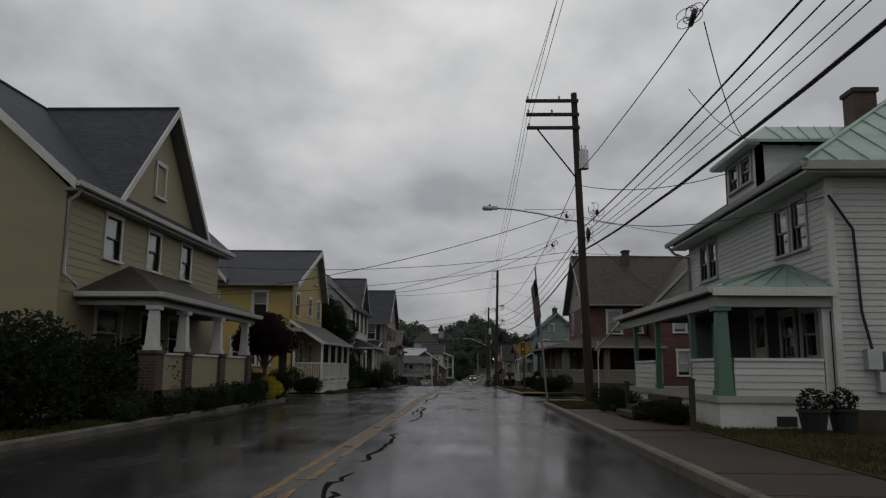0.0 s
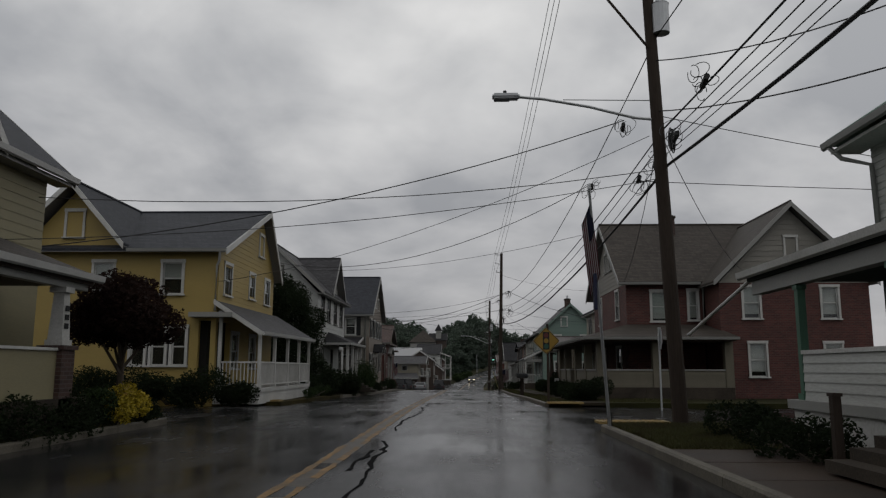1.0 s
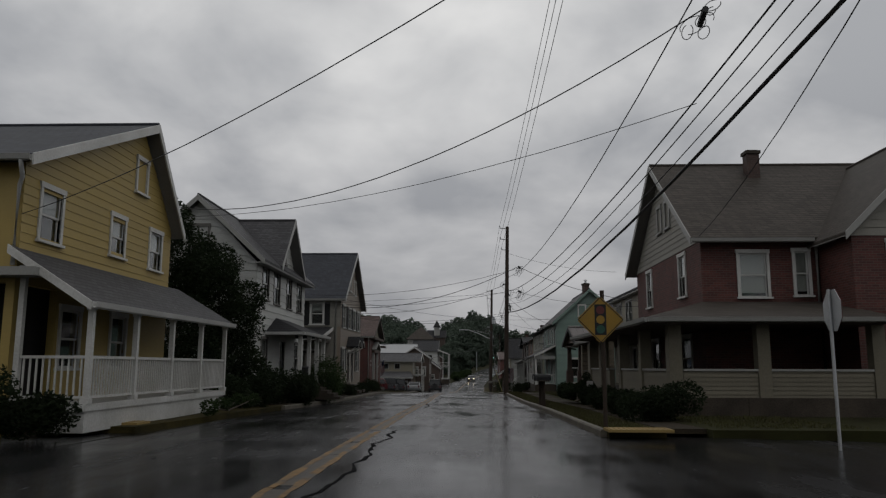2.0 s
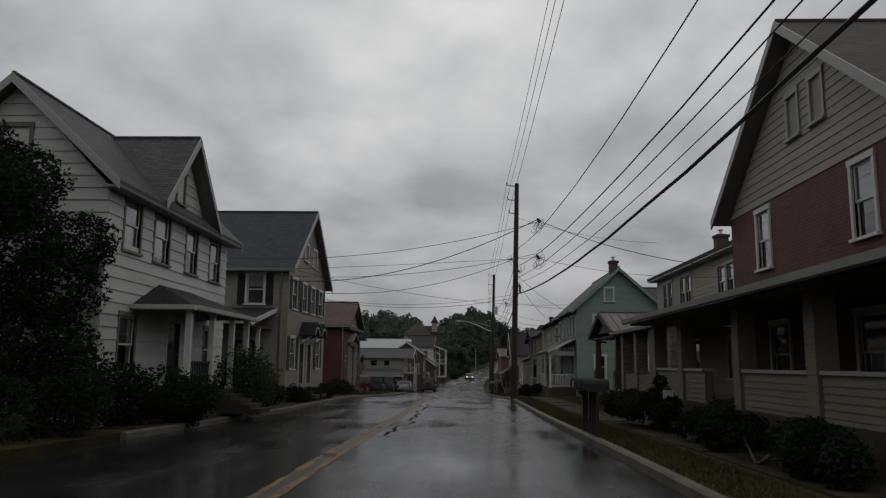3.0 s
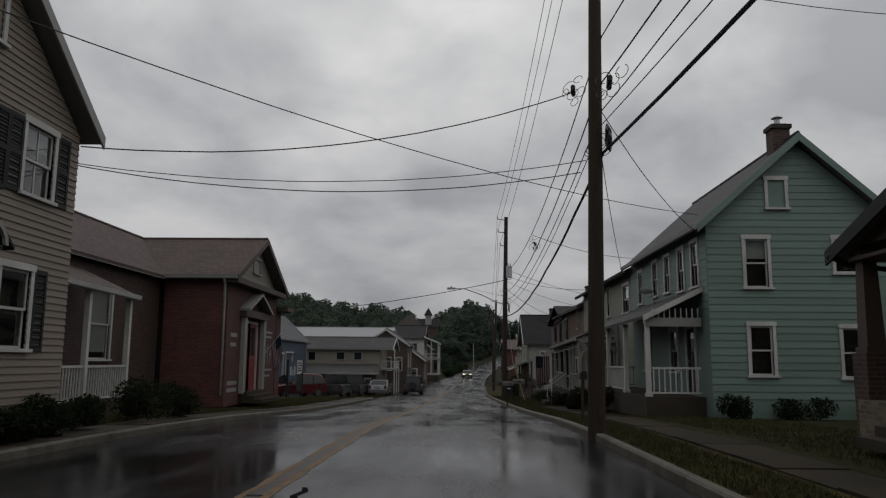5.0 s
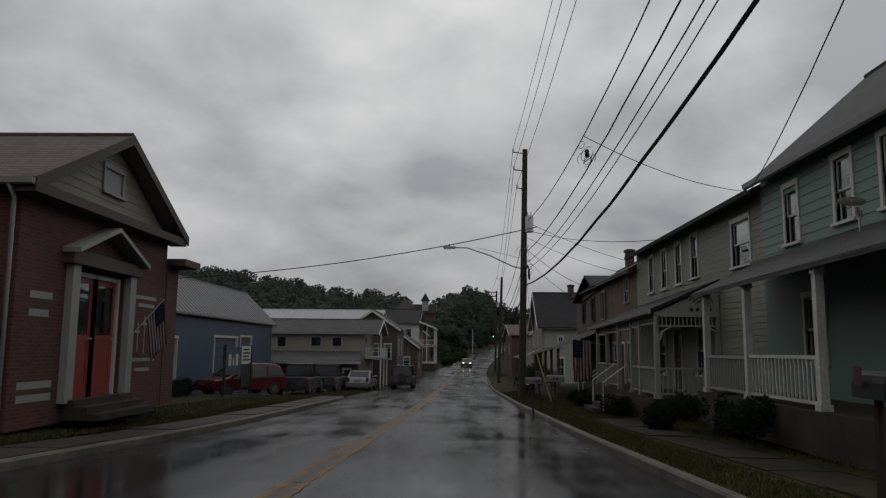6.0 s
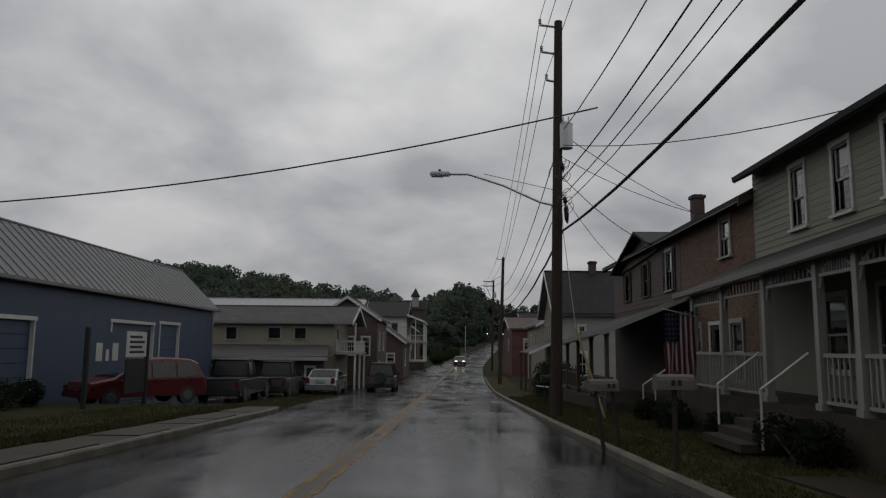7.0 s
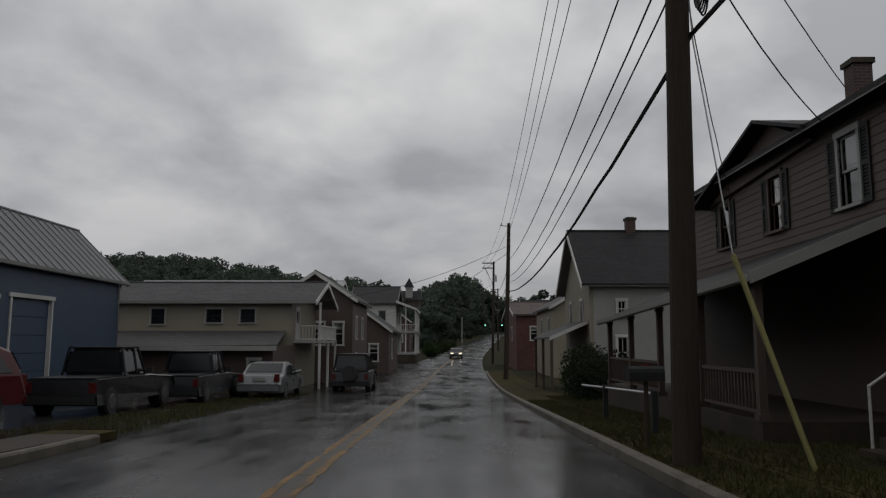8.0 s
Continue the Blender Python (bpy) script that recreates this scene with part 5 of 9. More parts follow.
def shed_blue():
    h = thing("workshop", -16, 120, -1.9, "long blue steel workshop with pale grey metal roof", "workshop")
    z0, x = -2.9, -14.62
    bays = [(109.6, 113.2, -1.2, 1.2), (119.0, 123.6, -1.7, 1.35), (124.3, 127.0, -1.7, 1.45)]
    wall(h, "x", x, 1, 104.0, 132.5, z0, 2.5, "blue", bays)
    wall(h, "y", 132.5, 1, -18.7, x, z0, 2.5, "blue", (), (-16.7, 4.7))
    wall(h, "y", 104.0, -1, -18.7, x, z0, 2.5, "blue", (), (-16.7, 4.7))
    wall(h, "x", -18.7, -1, 104.0, 132.5, z0, 2.5, "blue")
    interior(h, -18.4, -15.2, 104.3, 132.2, -2.0, 2.3)
    ridge_roof(h, "y", -16.7, -14.35, -19.0, 2.58, 4.9, 103.6, 132.8, "metal_grey", verge="trim_grey")
    seams(h, (-14.35, 103.7, 2.58), (-14.35, 132.7, 2.58), (-16.7, 103.7, 4.9), (-16.7, 132.7, 4.9), 0.6, "metal_grey", "rib", 0.03)
    gutter(h, (-14.35, 103.6, 2.55), (-14.35, 132.8, 2.55), "trim_grey")
    downpipe(h, [(-14.45, 132.3, 2.45), (-14.55, 132.4, 2.3), (-14.55, 132.4, -1.9)])
    for a in bays:
        bm = B()
        n = 5
        for k in range(n):
            zz = a[2] + (a[3] - a[2]) * k / n
            slab("x", bm, x - 0.1, x - 0.14, a[0] + 0.08, a[1] - 0.08, zz + 0.01, zz + (a[3] - a[2]) / n - 0.01)
        d_ = part("bay_door", bm, "blue", h)
        bm = B()
        slab("x", bm, x + 0.05, x - 0.1, a[0], a[0] + 0.08, a[2], a[3])
        slab("x", bm, x + 0.05, x - 0.1, a[1] - 0.08, a[1], a[2], a[3])
        slab("x", bm, x + 0.06, x - 0.1, a[0] - 0.1, a[1] + 0.1, a[3], a[3] + 0.14)
        part("bay_frame", bm, "white", h)
    return h


def house_balcony():
    h = thing("house", -13, 142, -2.3, "pale two-storey house with balcony and a low shingled porch", "house")
    z0, ze = -3.1, 2.0
    wn_ = [(-15.7, -15.0, 0.9, 1.7), (-12.8, -12.0, 0.98, 1.68), (-11.0, -10.25, 0.98, 1.68)]
    wall(h, "y", 139.0, -1, -19.0, -8.3, z0, ze, "cream", wn_)
    for a in wn_:
        window(h, "y", 139.0, -1, *a, trim="trim_grey", sash="black")
    wall(h, "x", -8.3, 1, 139.0, 146.0, z0, ze, "cream", [(140.0, 141.0, 0.1, 1.75)], (142.5, 3.15))
    house_door(h, "x", -8.3, 1, 140.0, 141.0, 0.1, 1.75)
    wall(h, "x", -19.0, -1, 139.0, 146.0, z0, ze, "cream")
    wall(h, "y", 146.0, 1, -19.0, -8.3, z0, ze, "cream")
    interior(h, -18.7, -8.7, 139.3, 145.7, -2.4, 1.9)
    ridge_roof(h, "x", 142.5, 138.6, 146.4, 2.1, 3.35, -19.4, -7.0, "roof_grey")
    gutter(h, (-19.4, 138.6, 2.06), (-7.0, 138.6, 2.06), "trim_grey", (0, -1, 0))
    # balcony on posts
    part("balcony_floor", box(B(), -8.28, -6.8, 139.3, 145.0, -0.08, 0.06), "trim_grey", h)
    railing(h, "x", -6.86, 139.4, 144.9, 0.1, 0.85, "white", 0.16)
    railing(h, "y", 139.4, -8.2, -6.9, 0.1, 0.85, "white", 0.16)
    for y in (139.45, 142.2, 144.9):
        post(h, -6.9, y, z0, -0.1, 0.12, "white")
    post(h, -6.9, 139.45, 0.06, 2.05, 0.1, "white")
    # low porch towards the street corner
    roof_plane(h, [(-18.5, 133.4, -0.28), (-7.8, 133.4, -0.15), (-8.6, 139.0, 0.55), (-18.5, 139.0, 0.55)], "roof_grey", 0.1)
    part("fascia", box(B(), -18.5, -7.8, 133.3, 133.38, -0.42, -0.2), "trim_grey", h)
    lw = [(-15.5, -14.3, -1.8, -0.8), (-11.6, -10.6, -1.95, -0.85), (-9.2, -8.7, -1.95, -0.85)]
    wall(h, "y", 134.0, -1, -18.2, -8.1, z0, -0.35, "brown", lw)
    for a in lw:
        window(h, "y", 134.0, -1, *a)
    wall(h, "x", -8.1, 1, 134.0, 139.0, z0, -0.2, "brown")
    return h


def house_far(name, x0, x1, y0, y1, z0, ze, zt, mat, roof, facing, label, wins=(), front=()):
    """A plainer house seen from afar: walls, gable roof, windows in rows. facing: 'x' gable to the street, 'y' gable along it."""
    h = thing("house", (x0 + x1) / 2, (y0 + y1) / 2, z0, label, "house")
    s = 1 if x1 < 0 or (x0 < 0 and x1 < 4) else -1
    fx = x1 if s > 0 else x0
    bx = x0 if s > 0 else x1
    gy = ((y0 + y1) / 2, zt - 0.15) if facing == "x" else None
    gx_ = ((x0 + x1) / 2, zt - 0.15) if facing == "y" else None
    wall(h, "x", fx, s, y0, y1, z0, ze, mat, list(front), gy)
    wall(h, "x", bx, -s, y0, y1, z0, ze, mat, (), gy)
    wall(h, "y", y0, -1, x0, x1, z0, ze, mat, list(wins), gx_)
    wall(h, "y", y1, 1, x0, x1, z0, ze, mat, (), gx_)
    interior(h, x0 + 0.4, x1 - 0.4, y0 + 0.4, y1 - 0.4, z0 + 0.1, ze - 0.1)
    for a in wins:
        window(h, "y", y0, -1, *a, blind=0.3)
    for a in front:
        window(h, "x", fx, s, *a, blind=0.3)
    if facing == "x":
        ridge_roof(h, "x", (y0 + y1) / 2, y0 - 0.35, y1 + 0.35, ze + 0.05, zt, x0 - 0.35, x1 + 0.35, roof)
    else:
        ridge_roof(h, "y", (x0 + x1) / 2, x0 - 0.35, x1 + 0.35, ze + 0.05, zt, y0 - 0.35, y1 + 0.35, roof)
    return h


def house_pale_roof():
    """The long building behind the balcony house; its pale metal roof shows above the nearer one."""
    h = thing("house", -17.5, 167, -2.6, "long pale building with a light grey metal roof", "house")
    z0, ze, x = -2.9, 3.7, -9.9
    wn_ = [(-12.4, -11.6, 1.4, 2.6), (-15.4, -14.6, 1.4, 2.6)]
    wall(h, "y", 162.5, -1, -27.0, x, z0, ze, "white_siding", wn_)
    for a in wn_:
        window(h, "y", 162.5, -1, *a, trim="trim_grey")
    fr = [(164.4, 165.3, 1.2, 2.5), (168.6, 169.5, 1.2, 2.5)]
    wall(h, "x", x, 1, 162.5, 171.5, z0, ze, "white_siding", fr, (167.0, 5.25))
    for a in fr:
        window(h, "x", x, 1, *a, trim="trim_grey")
    wall(h, "y", 171.5, 1, -27.0, x, z0, ze, "white_siding")
    wall(h, "x", -27.0, -1, 162.5, 171.5, z0, ze, "white_siding", (), (167.0, 5.25))
    interior(h, -26.6, x - 0.5, 162.9, 171.1, z0 + 0.2, ze - 0.2)
    ridge_roof(h, "x", 167.0, 161.9, 172.1, 3.75, 5.45, -27.5, -9.4, "metal_pale")
    seams(h, (-27.4, 161.9, 3.75), (-9.5, 161.9, 3.75), (-27.4, 167.0, 5.45), (-9.5, 167.0, 5.45), 0.7, "metal_pale", "rib", 0.03)
    return h


def house_porches():
    """White house with porches on both floors towards the street."""
    h = thing("house", -8.5, 198, -2.4, "white two-storey house with stacked porches and a dark roof", "house")
    z0, ze, x = -2.8, 4.7, -6.5
    wn_ = [(-8.6, -7.8, 2.4, 3.8), (-10.6, -9.8, 2.4, 3.8), (-8.6, -7.8, -0.6, 0.9)]
    wall(h, "y", 192.0, -1, -12.0, x, z0, ze, "white_siding", wn_)
    for a in wn_:
        window(h, "y", 192.0, -1, *a, trim="trim_grey", sash="black")
    fr = [(193.2, 194.1, 2.2, 3.8), (197.6, 198.5, 2.2, 3.8), (193.2, 194.1, -0.8, 0.8)]
    dr = [(195.6, 196.5, -1.2, 0.8)]
    wall(h, "x", x, 1, 192.0, 203.0, z0, ze, "white_siding", fr + dr)
    for a in fr:
        window(h, "x", x, 1, *a, trim="trim_grey", sash="black")
    house_door(h, "x", x, 1, *dr[0], "brown")
    wall(h, "y", 203.0, 1, -12.0, x, z0, ze, "white_siding")
    wall(h, "x", -12.0, -1, 192.0, 203.0, z0, ze, "white_siding")
    interior(h, -11.6, x - 0.5, 192.5, 202.6, z0 + 0.2, ze - 0.2)
    ridge_roof(h, "x", 197.5, 191.5, 203.5, 4.75, 7.2, -12.4, -6.3, "roof_black", verge="trim_grey")
    # the street porch: a lean-to roof over two floors of posts
    px = -4.0
    roof_plane(h, [(px, 191.7, 4.15), (px, 203.2, 4.15), (x, 203.2, 5.1), (x, 191.7, 5.1)], "roof_black", 0.1)
    bargeboard(h, (px, 191.7, 4.14), (x, 191.7, 5.09), "white", 0.26, 0.05, (0, -1, 0))
    part("fascia", box(B(), px, px + 0.06, 191.7, 203.2, 3.9, 4.12), "white", h)
    for z, e in ((1.15, 1.35), (-1.5, -1.3)):
        part("porch_floor", box(B(), x, px + 0.02, 191.9, 203.0, z, e), "trim_grey", h)
    part("porch_base", box(B(), x, px - 0.1, 192.0, 202.9, z0, -1.5), "concrete", h)
    for y in (192.1, 195.7, 199.3, 202.8):
        for a, b in ((-1.3, 1.15), (1.35, 3.95)):
            post(h, px - 0.12, y, a, b, 0.16, "white")
    post(h, -5.3, 192.1, 1.35, 4.4, 0.14, "white")
    post(h, -5.3, 192.1, -1.3, 1.15, 0.14, "white")
    for y0, y1 in ((192.2, 195.6), (195.8, 199.2), (199.4, 202.7)):
        railing(h, "x", px - 0.12, y0, y1, 1.45, 2.2, "white", 0.3)
    railing(h, "y", 192.1, x + 0.05, px - 0.2, 1.45, 2.2, "white", 0.25)
    return h


def house_hill():
    """Two roofs among the trees on the hill at the head of the street, one with a pointed turret."""
    z = zr(322) + rise(-18, 322)
    h = thing("house", -18, 322, z, "grey house with a broad pointed roof on the wooded hill", "house")
    wn_ = [(-20.5, -19.5, z + 4.2, z + 5.6), (-17.0, -16.0, z + 4.2, z + 5.6)]
    wall(h, "y", 317.0, -1, -23.0, -13.0, z - 1.5, 11.8, "trim_grey", wn_)
    for a in wn_:
        window(h, "y", 317.0, -1, *a)
    wall(h, "x", -13.0, 1, 317.0, 327.0, z - 1.5, 11.8, "trim_grey")
    wall(h, "x", -23.0, -1, 317.0, 327.0, z - 1.5, 11.8, "trim_grey")
    wall(h, "y", 327.0, 1, -23.0, -13.0, z - 1.5, 11.8, "trim_grey")
    e = [(-23.6, 316.4, 11.8), (-12.4, 316.4, 11.8), (-12.4, 327.6, 11.8), (-23.6, 327.6, 11.8)]
    for k in range(4):
        roof_plane(h, [e[k], e[(k + 1) % 4], (-18.0, 322.0, 17.0)], "roof_brown", 0.15)
    z = zr(338) + rise(-12, 338)
    h = thing("turret_house", -12.3, 338, z, "dark house with a small pointed turret above the trees", "house")
    wall(h, "y", 334.0, -1, -16.0, -9.0, z - 1.5, 13.2, "brown")
    wall(h, "x", -9.0, 1, 334.0, 342.0, z - 1.5, 13.2, "brown")
    wall(h, "x", -16.0, -1, 334.0, 342.0, z - 1.5, 13.2, "brown")
    wall(h, "y", 342.0, 1, -16.0, -9.0, z - 1.5, 13.2, "brown")
    ridge_roof(h, "x", 338.0, 333.4, 342.6, 13.2, 16.2, -16.5, -8.5, "roof_black", verge="trim_grey")
    part("turret", box(B(), -13.4, -11.2, 334.5, 336.7, 12.5, 17.4), "trim_grey", h)
    e = [(-13.8, 334.1, 17.4), (-10.8, 334.1, 17.4), (-10.8, 337.1, 17.4), (-13.8, 337.1, 17.4)]
    for k in range(4):
        roof_plane(h, [e[k], e[(k + 1) % 4], (-12.3, 335.6, 20.2)], "roof_black", 0.1, "turret_roof")


# ---------------------------------------------------------------- houses on the east side
def house_green_roof():
    h = thing("house", 12, 20.5, 0.1, "white clapboard foursquare house with pale green metal roof and porch", "house")
    z0, ze, x = 0.1, 5.4, 7.35
    up = [(16.55, 17.25, 4.0, 5.1), (17.5, 18.2, 4.0, 5.1), (22.6, 23.25, 4.05, 5.15), (23.45, 24.1, 4.05, 5.15)]
    dr = [(19.2, 20.1, 0.85, 2.8)]
    lo = [(16.4, 17.1, 1.6, 2.6), (17.5, 18.2, 1.6, 2.6), (22.3, 23.2, 1.5, 2.6)]
    # lower wall and ceiling coloured darker for the shade inside the porch
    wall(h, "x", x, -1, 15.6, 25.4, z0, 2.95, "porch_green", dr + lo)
    w = wall(h, "x", x, -1, 15.6, 25.4, 2.95, ze, "white_siding", up)
    siding(w, "x", x, -1, 15.6, 25.4, 3.2, ze, 0.13, "white_siding", up, None, 0.02, "clapboard")
    for a in up:
        window(h, "x", x, -1, *a, trim="trim_grey", blind=0.5, sash="trim_grey")
    for a in lo:
        window(h, "x", x, -1, *a)
    house_door(h, "x", x, -1, *dr[0])
    sd = [(11.2, 12.0, 3.9, 5.1)]
    w = wall(h, "y", 15.6, -1, x, 17.0, z0, ze, "white_siding", sd)
    siding(w, "y", 15.6, -1, x + 0.12, 17.0, 0.55, ze, 0.13, "white_siding", sd, None, 0.022, "clapboard")
    window(h, "y", 15.6, -1, *sd[0])
    part("corner_board", box(B(), x - 0.03, x + 0.12, 15.57, 15.68, 0.1, ze), "white", h)
    wall(h, "y", 25.4, 1, x, 17.0, z0, ze, "white_siding")
    wall(h, "x", 17.0, 1, 15.6, 25.4, z0, ze, "white_siding")
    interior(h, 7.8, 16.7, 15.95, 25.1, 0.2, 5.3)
    part("plinth", box(box(B(), x - 0.02, 17.0, 15.57, 15.6, 0.0, 0.55), x - 0.02, x, 15.57, 25.4, 0.0, 0.55), "concrete", h)
    # hipped roof with raised seams
    e = [(6.77, 15.14, 5.58), (6.77, 25.85, 5.58), (17.6, 25.85, 5.58), (17.6, 15.14, 5.58)]
    a, b = (12.1, 20.5, 9.14), (12.3, 20.5, 9.14)
    roof_plane(h, [e[0], e[1], a], "metal_green", 0.08)
    roof_plane(h, [e[0], a, b, e[3]], "metal_green", 0.08)
    roof_plane(h, [e[1], e[2], b, a], "metal_green", 0.08)
    roof_plane(h, [e[3], b, e[2]], "metal_green", 0.08)
    n = 17
    for k in range(1, n):
        u = 6.77 + (17.6 - 6.77) * k / n
        s = min(u - 6.77, 17.6 - u)
        q = (u, 15.14 + s * 1.005, 5.58 + s * 0.668)
        bm = B()
        solid(bm, [(u - 0.015, 15.14, 5.58), (u + 0.015, 15.14, 5.58), (q[0] + 0.015, q[1], q[2]), (q[0] - 0.015, q[1], q[2])], (0, 0, 0.04))
        part("seam", bm, "metal_green", h)
    for k in range(1, n):
        u = 15.14 + 10.71 * k / n
        s = min(u - 15.14, 25.85 - u)
        q = (6.77 + s, u, 5.58 + s * 0.668)
        bm = B()
        solid(bm, [(6.77, u - 0.015, 5.58), (6.77, u + 0.015, 5.58), (q[0], q[1] + 0.015, q[2]), (q[0], q[1] - 0.015, q[2])], (0, 0, 0.04))
        part("seam", bm, "metal_green", h)
    for p in (e[0], e[1]):
        part("hip_cap", rod(B(), p, a, 0.06, n=6), "metal_green", h)
    gutter(h, (6.77, 15.1, 5.54), (6.77, 25.9, 5.54), "trim_grey", (-1, 0, 0))
    part("eave_board", box(B(), 6.7, 17.6, 15.10, 15.16, 5.38, 5.52), "trim_grey", h)
    part("soffit", box(box(B(), 6.8, x, 15.2, 25.8, 5.34, 5.4), x, 17.0, 15.2, 15.58, 5.34, 5.4), "white", h)
    downpipe(h, [(6.72, 25.7, 5.45), (6.9, 25.6, 5.2), (7.28, 25.3, 5.0), (7.3, 25.3, 3.4)], "trim_grey")
    chimney(h, 10.8, 20.5, 7.9, 9.05, 0.62)
    # dormer
    dw = [(19.55, 20.2, 6.25, 6.95), (20.5, 21.15, 6.25, 6.95)]
    wall(h, "x", x, -1, 19.15, 21.55, 5.85, 7.1, "white_siding", dw)
    for q in dw:
        window(h, "x", x, -1, *q, trim="trim_grey", sash="trim_grey")
    for y, s in ((19.15, -1), (21.55, 1)):
        bm = B()
        solid(bm, [(x, y, 5.85), (x, y, 7.1), (9.7, y, 7.1)], (0, -s * 0.12, 0))
        part("dormer_cheek", bm, "white_siding", h)
    de = [(7.0, 18.85, 7.18), (7.0, 21.85, 7.18), (9.6, 21.85, 7.18), (9.6, 18.85, 7.18)]
    r0, r1 = (8.05, 20.35, 7.98), (10.4, 20.35, 7.98)
    roof_plane(h, [de[0], de[1], r0], "metal_green", 0.08)
    roof_plane(h, [de[0], r0, r1, de[3]], "metal_green", 0.08)
    roof_plane(h, [de[1], de[2], r1, r0], "metal_green", 0.08)
    seams(h, (7.9, 18.85, 7.18), (9.6, 18.85, 7.18), (8.1, 20.35, 7.98), (10.3, 20.35, 7.98), 0.33, "metal_green")
    part("dormer_soffit", box(B(), 7.02, x, 18.9, 21.8, 7.06, 7.12), "white", h)
    # porch
    px = 4.9
    pe = [(px, 15.53, 3.03), (px, 25.6, 3.03), (x, 25.6, 3.03), (x, 15.53, 3.03)]
    a, b = (x + 0.02, 17.7, 3.75), (x + 0.02, 23.6, 3.75)
    roof_plane(h, [pe[0], pe[1], b, a], "metal_green", 0.07)
    roof_plane(h, [pe[0], a, pe[3]], "metal_green", 0.07)
    roof_plane(h, [pe[1], pe[2], b], "metal_green", 0.07)
    seams(h, (px, 15.6, 3.03), (px, 25.5, 3.03), (x, 17.75, 3.74), (x, 23.55, 3.74), 0.42, "metal_green")
    seams(h, (px + 0.2, 15.53, 3.04), (x - 0.1, 15.53, 3.03), (x - 0.2, 17.6, 3.72), (x, 17.65, 3.74), 0.42, "metal_green")
    gutter(h, (px, 15.5, 3.0), (px, 25.62, 3.0), "white", (-1, 0, 0))
    part("fascia", box(B(), px - 0.02, x, 15.47, 15.53, 2.82, 3.0), "white", h)
    part("porch_beam", box(box(B(), px + 0.1, px + 0.3, 15.6, 25.4, 2.6, 2.84), px + 0.3, x - 0.02, 15.62, 15.8, 2.6, 2.84), "trim_grey", h)
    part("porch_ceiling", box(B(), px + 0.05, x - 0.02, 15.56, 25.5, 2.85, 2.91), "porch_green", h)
    part("porch_floor", box(B(), px + 0.02, x - 0.02, 15.62, 24.0, 0.66, 0.8), "trim_grey", h)
    part("porch_base", box(box(B(), px + 0.08, px + 0.24, 15.68, 23.9, 0.08, 0.66), px + 0.24, x - 0.02, 15.68, 15.84, 0.08, 0.66), "white", h)
    post(h, px + 0.22, 15.8, 0.8, 2.62, 0.3, "green_paint", 0.72, "column")
    for y in (17.75, 21.0, 23.7):
        post(h, px + 0.2, y, 0.8, 2.62, 0.12, "green_paint")
    post(h, x - 0.12, 15.8, 0.8, 2.62, 0.16, "white")
    for y0, y1 in ((16.0, 17.66), (21.1, 23.6)):
        w = part("porch_wall", box(B(), px + 0.15, px + 0.27, y0, y1, 0.8, 1.5), "white_siding", h)
        siding(w, "x", px + 0.15, -1, y0, y1, 0.8, 1.5, 0.14, "white_siding")
        part("coping", box(B(), px + 0.11, px + 0.31, y0, y1, 1.5, 1.56), "white", h)
    w = part("porch_wall", box(B(), px + 0.42, x - 0.22, 15.74, 15.86, 0.8, 1.5), "white_siding", h)
    siding(w, "y", 15.74, -1, px + 0.42, x - 0.22, 0.8, 1.5, 0.14, "white_siding")
    part("coping", box(B(), px + 0.42, x - 0.22, 15.7, 15.9, 1.5, 1.56), "white", h)
    part("base_vent", box(B(), 6.1, 6.5, 15.66, 15.68, 0.2, 0.4), "black", h)
    steps(h, "x", px + 0.02, -1, 18.4, 20.4, 0.8, 0.15)
    # meter boxes and the service cable on the near wall
    for k, (xx, zz) in enumerate(((8.0, 1.55), (8.35, 1.5), (8.2, 1.1))):
        part("meter_box", box(B(), xx - 0.14, xx + 0.14, 15.4, 15.58, zz - 0.2, zz + 0.2), "steel", h)
    part("service_cable", tube(B(), [(7.3, 15.4, 4.9), (7.55, 15.5, 4.6), (7.8, 15.5, 4.2), (7.85, 15.5, 2.5), (8.0, 15.5, 1.75)], 0.03, 6), "black", h)
    # white stay from the porch corner out to the kerbside pole
    part("stay", rod(B(), (5.05, 25.45, 2.92), (4.5, 27.75, 1.98), 0.035, n=8), "white", h)
    return h


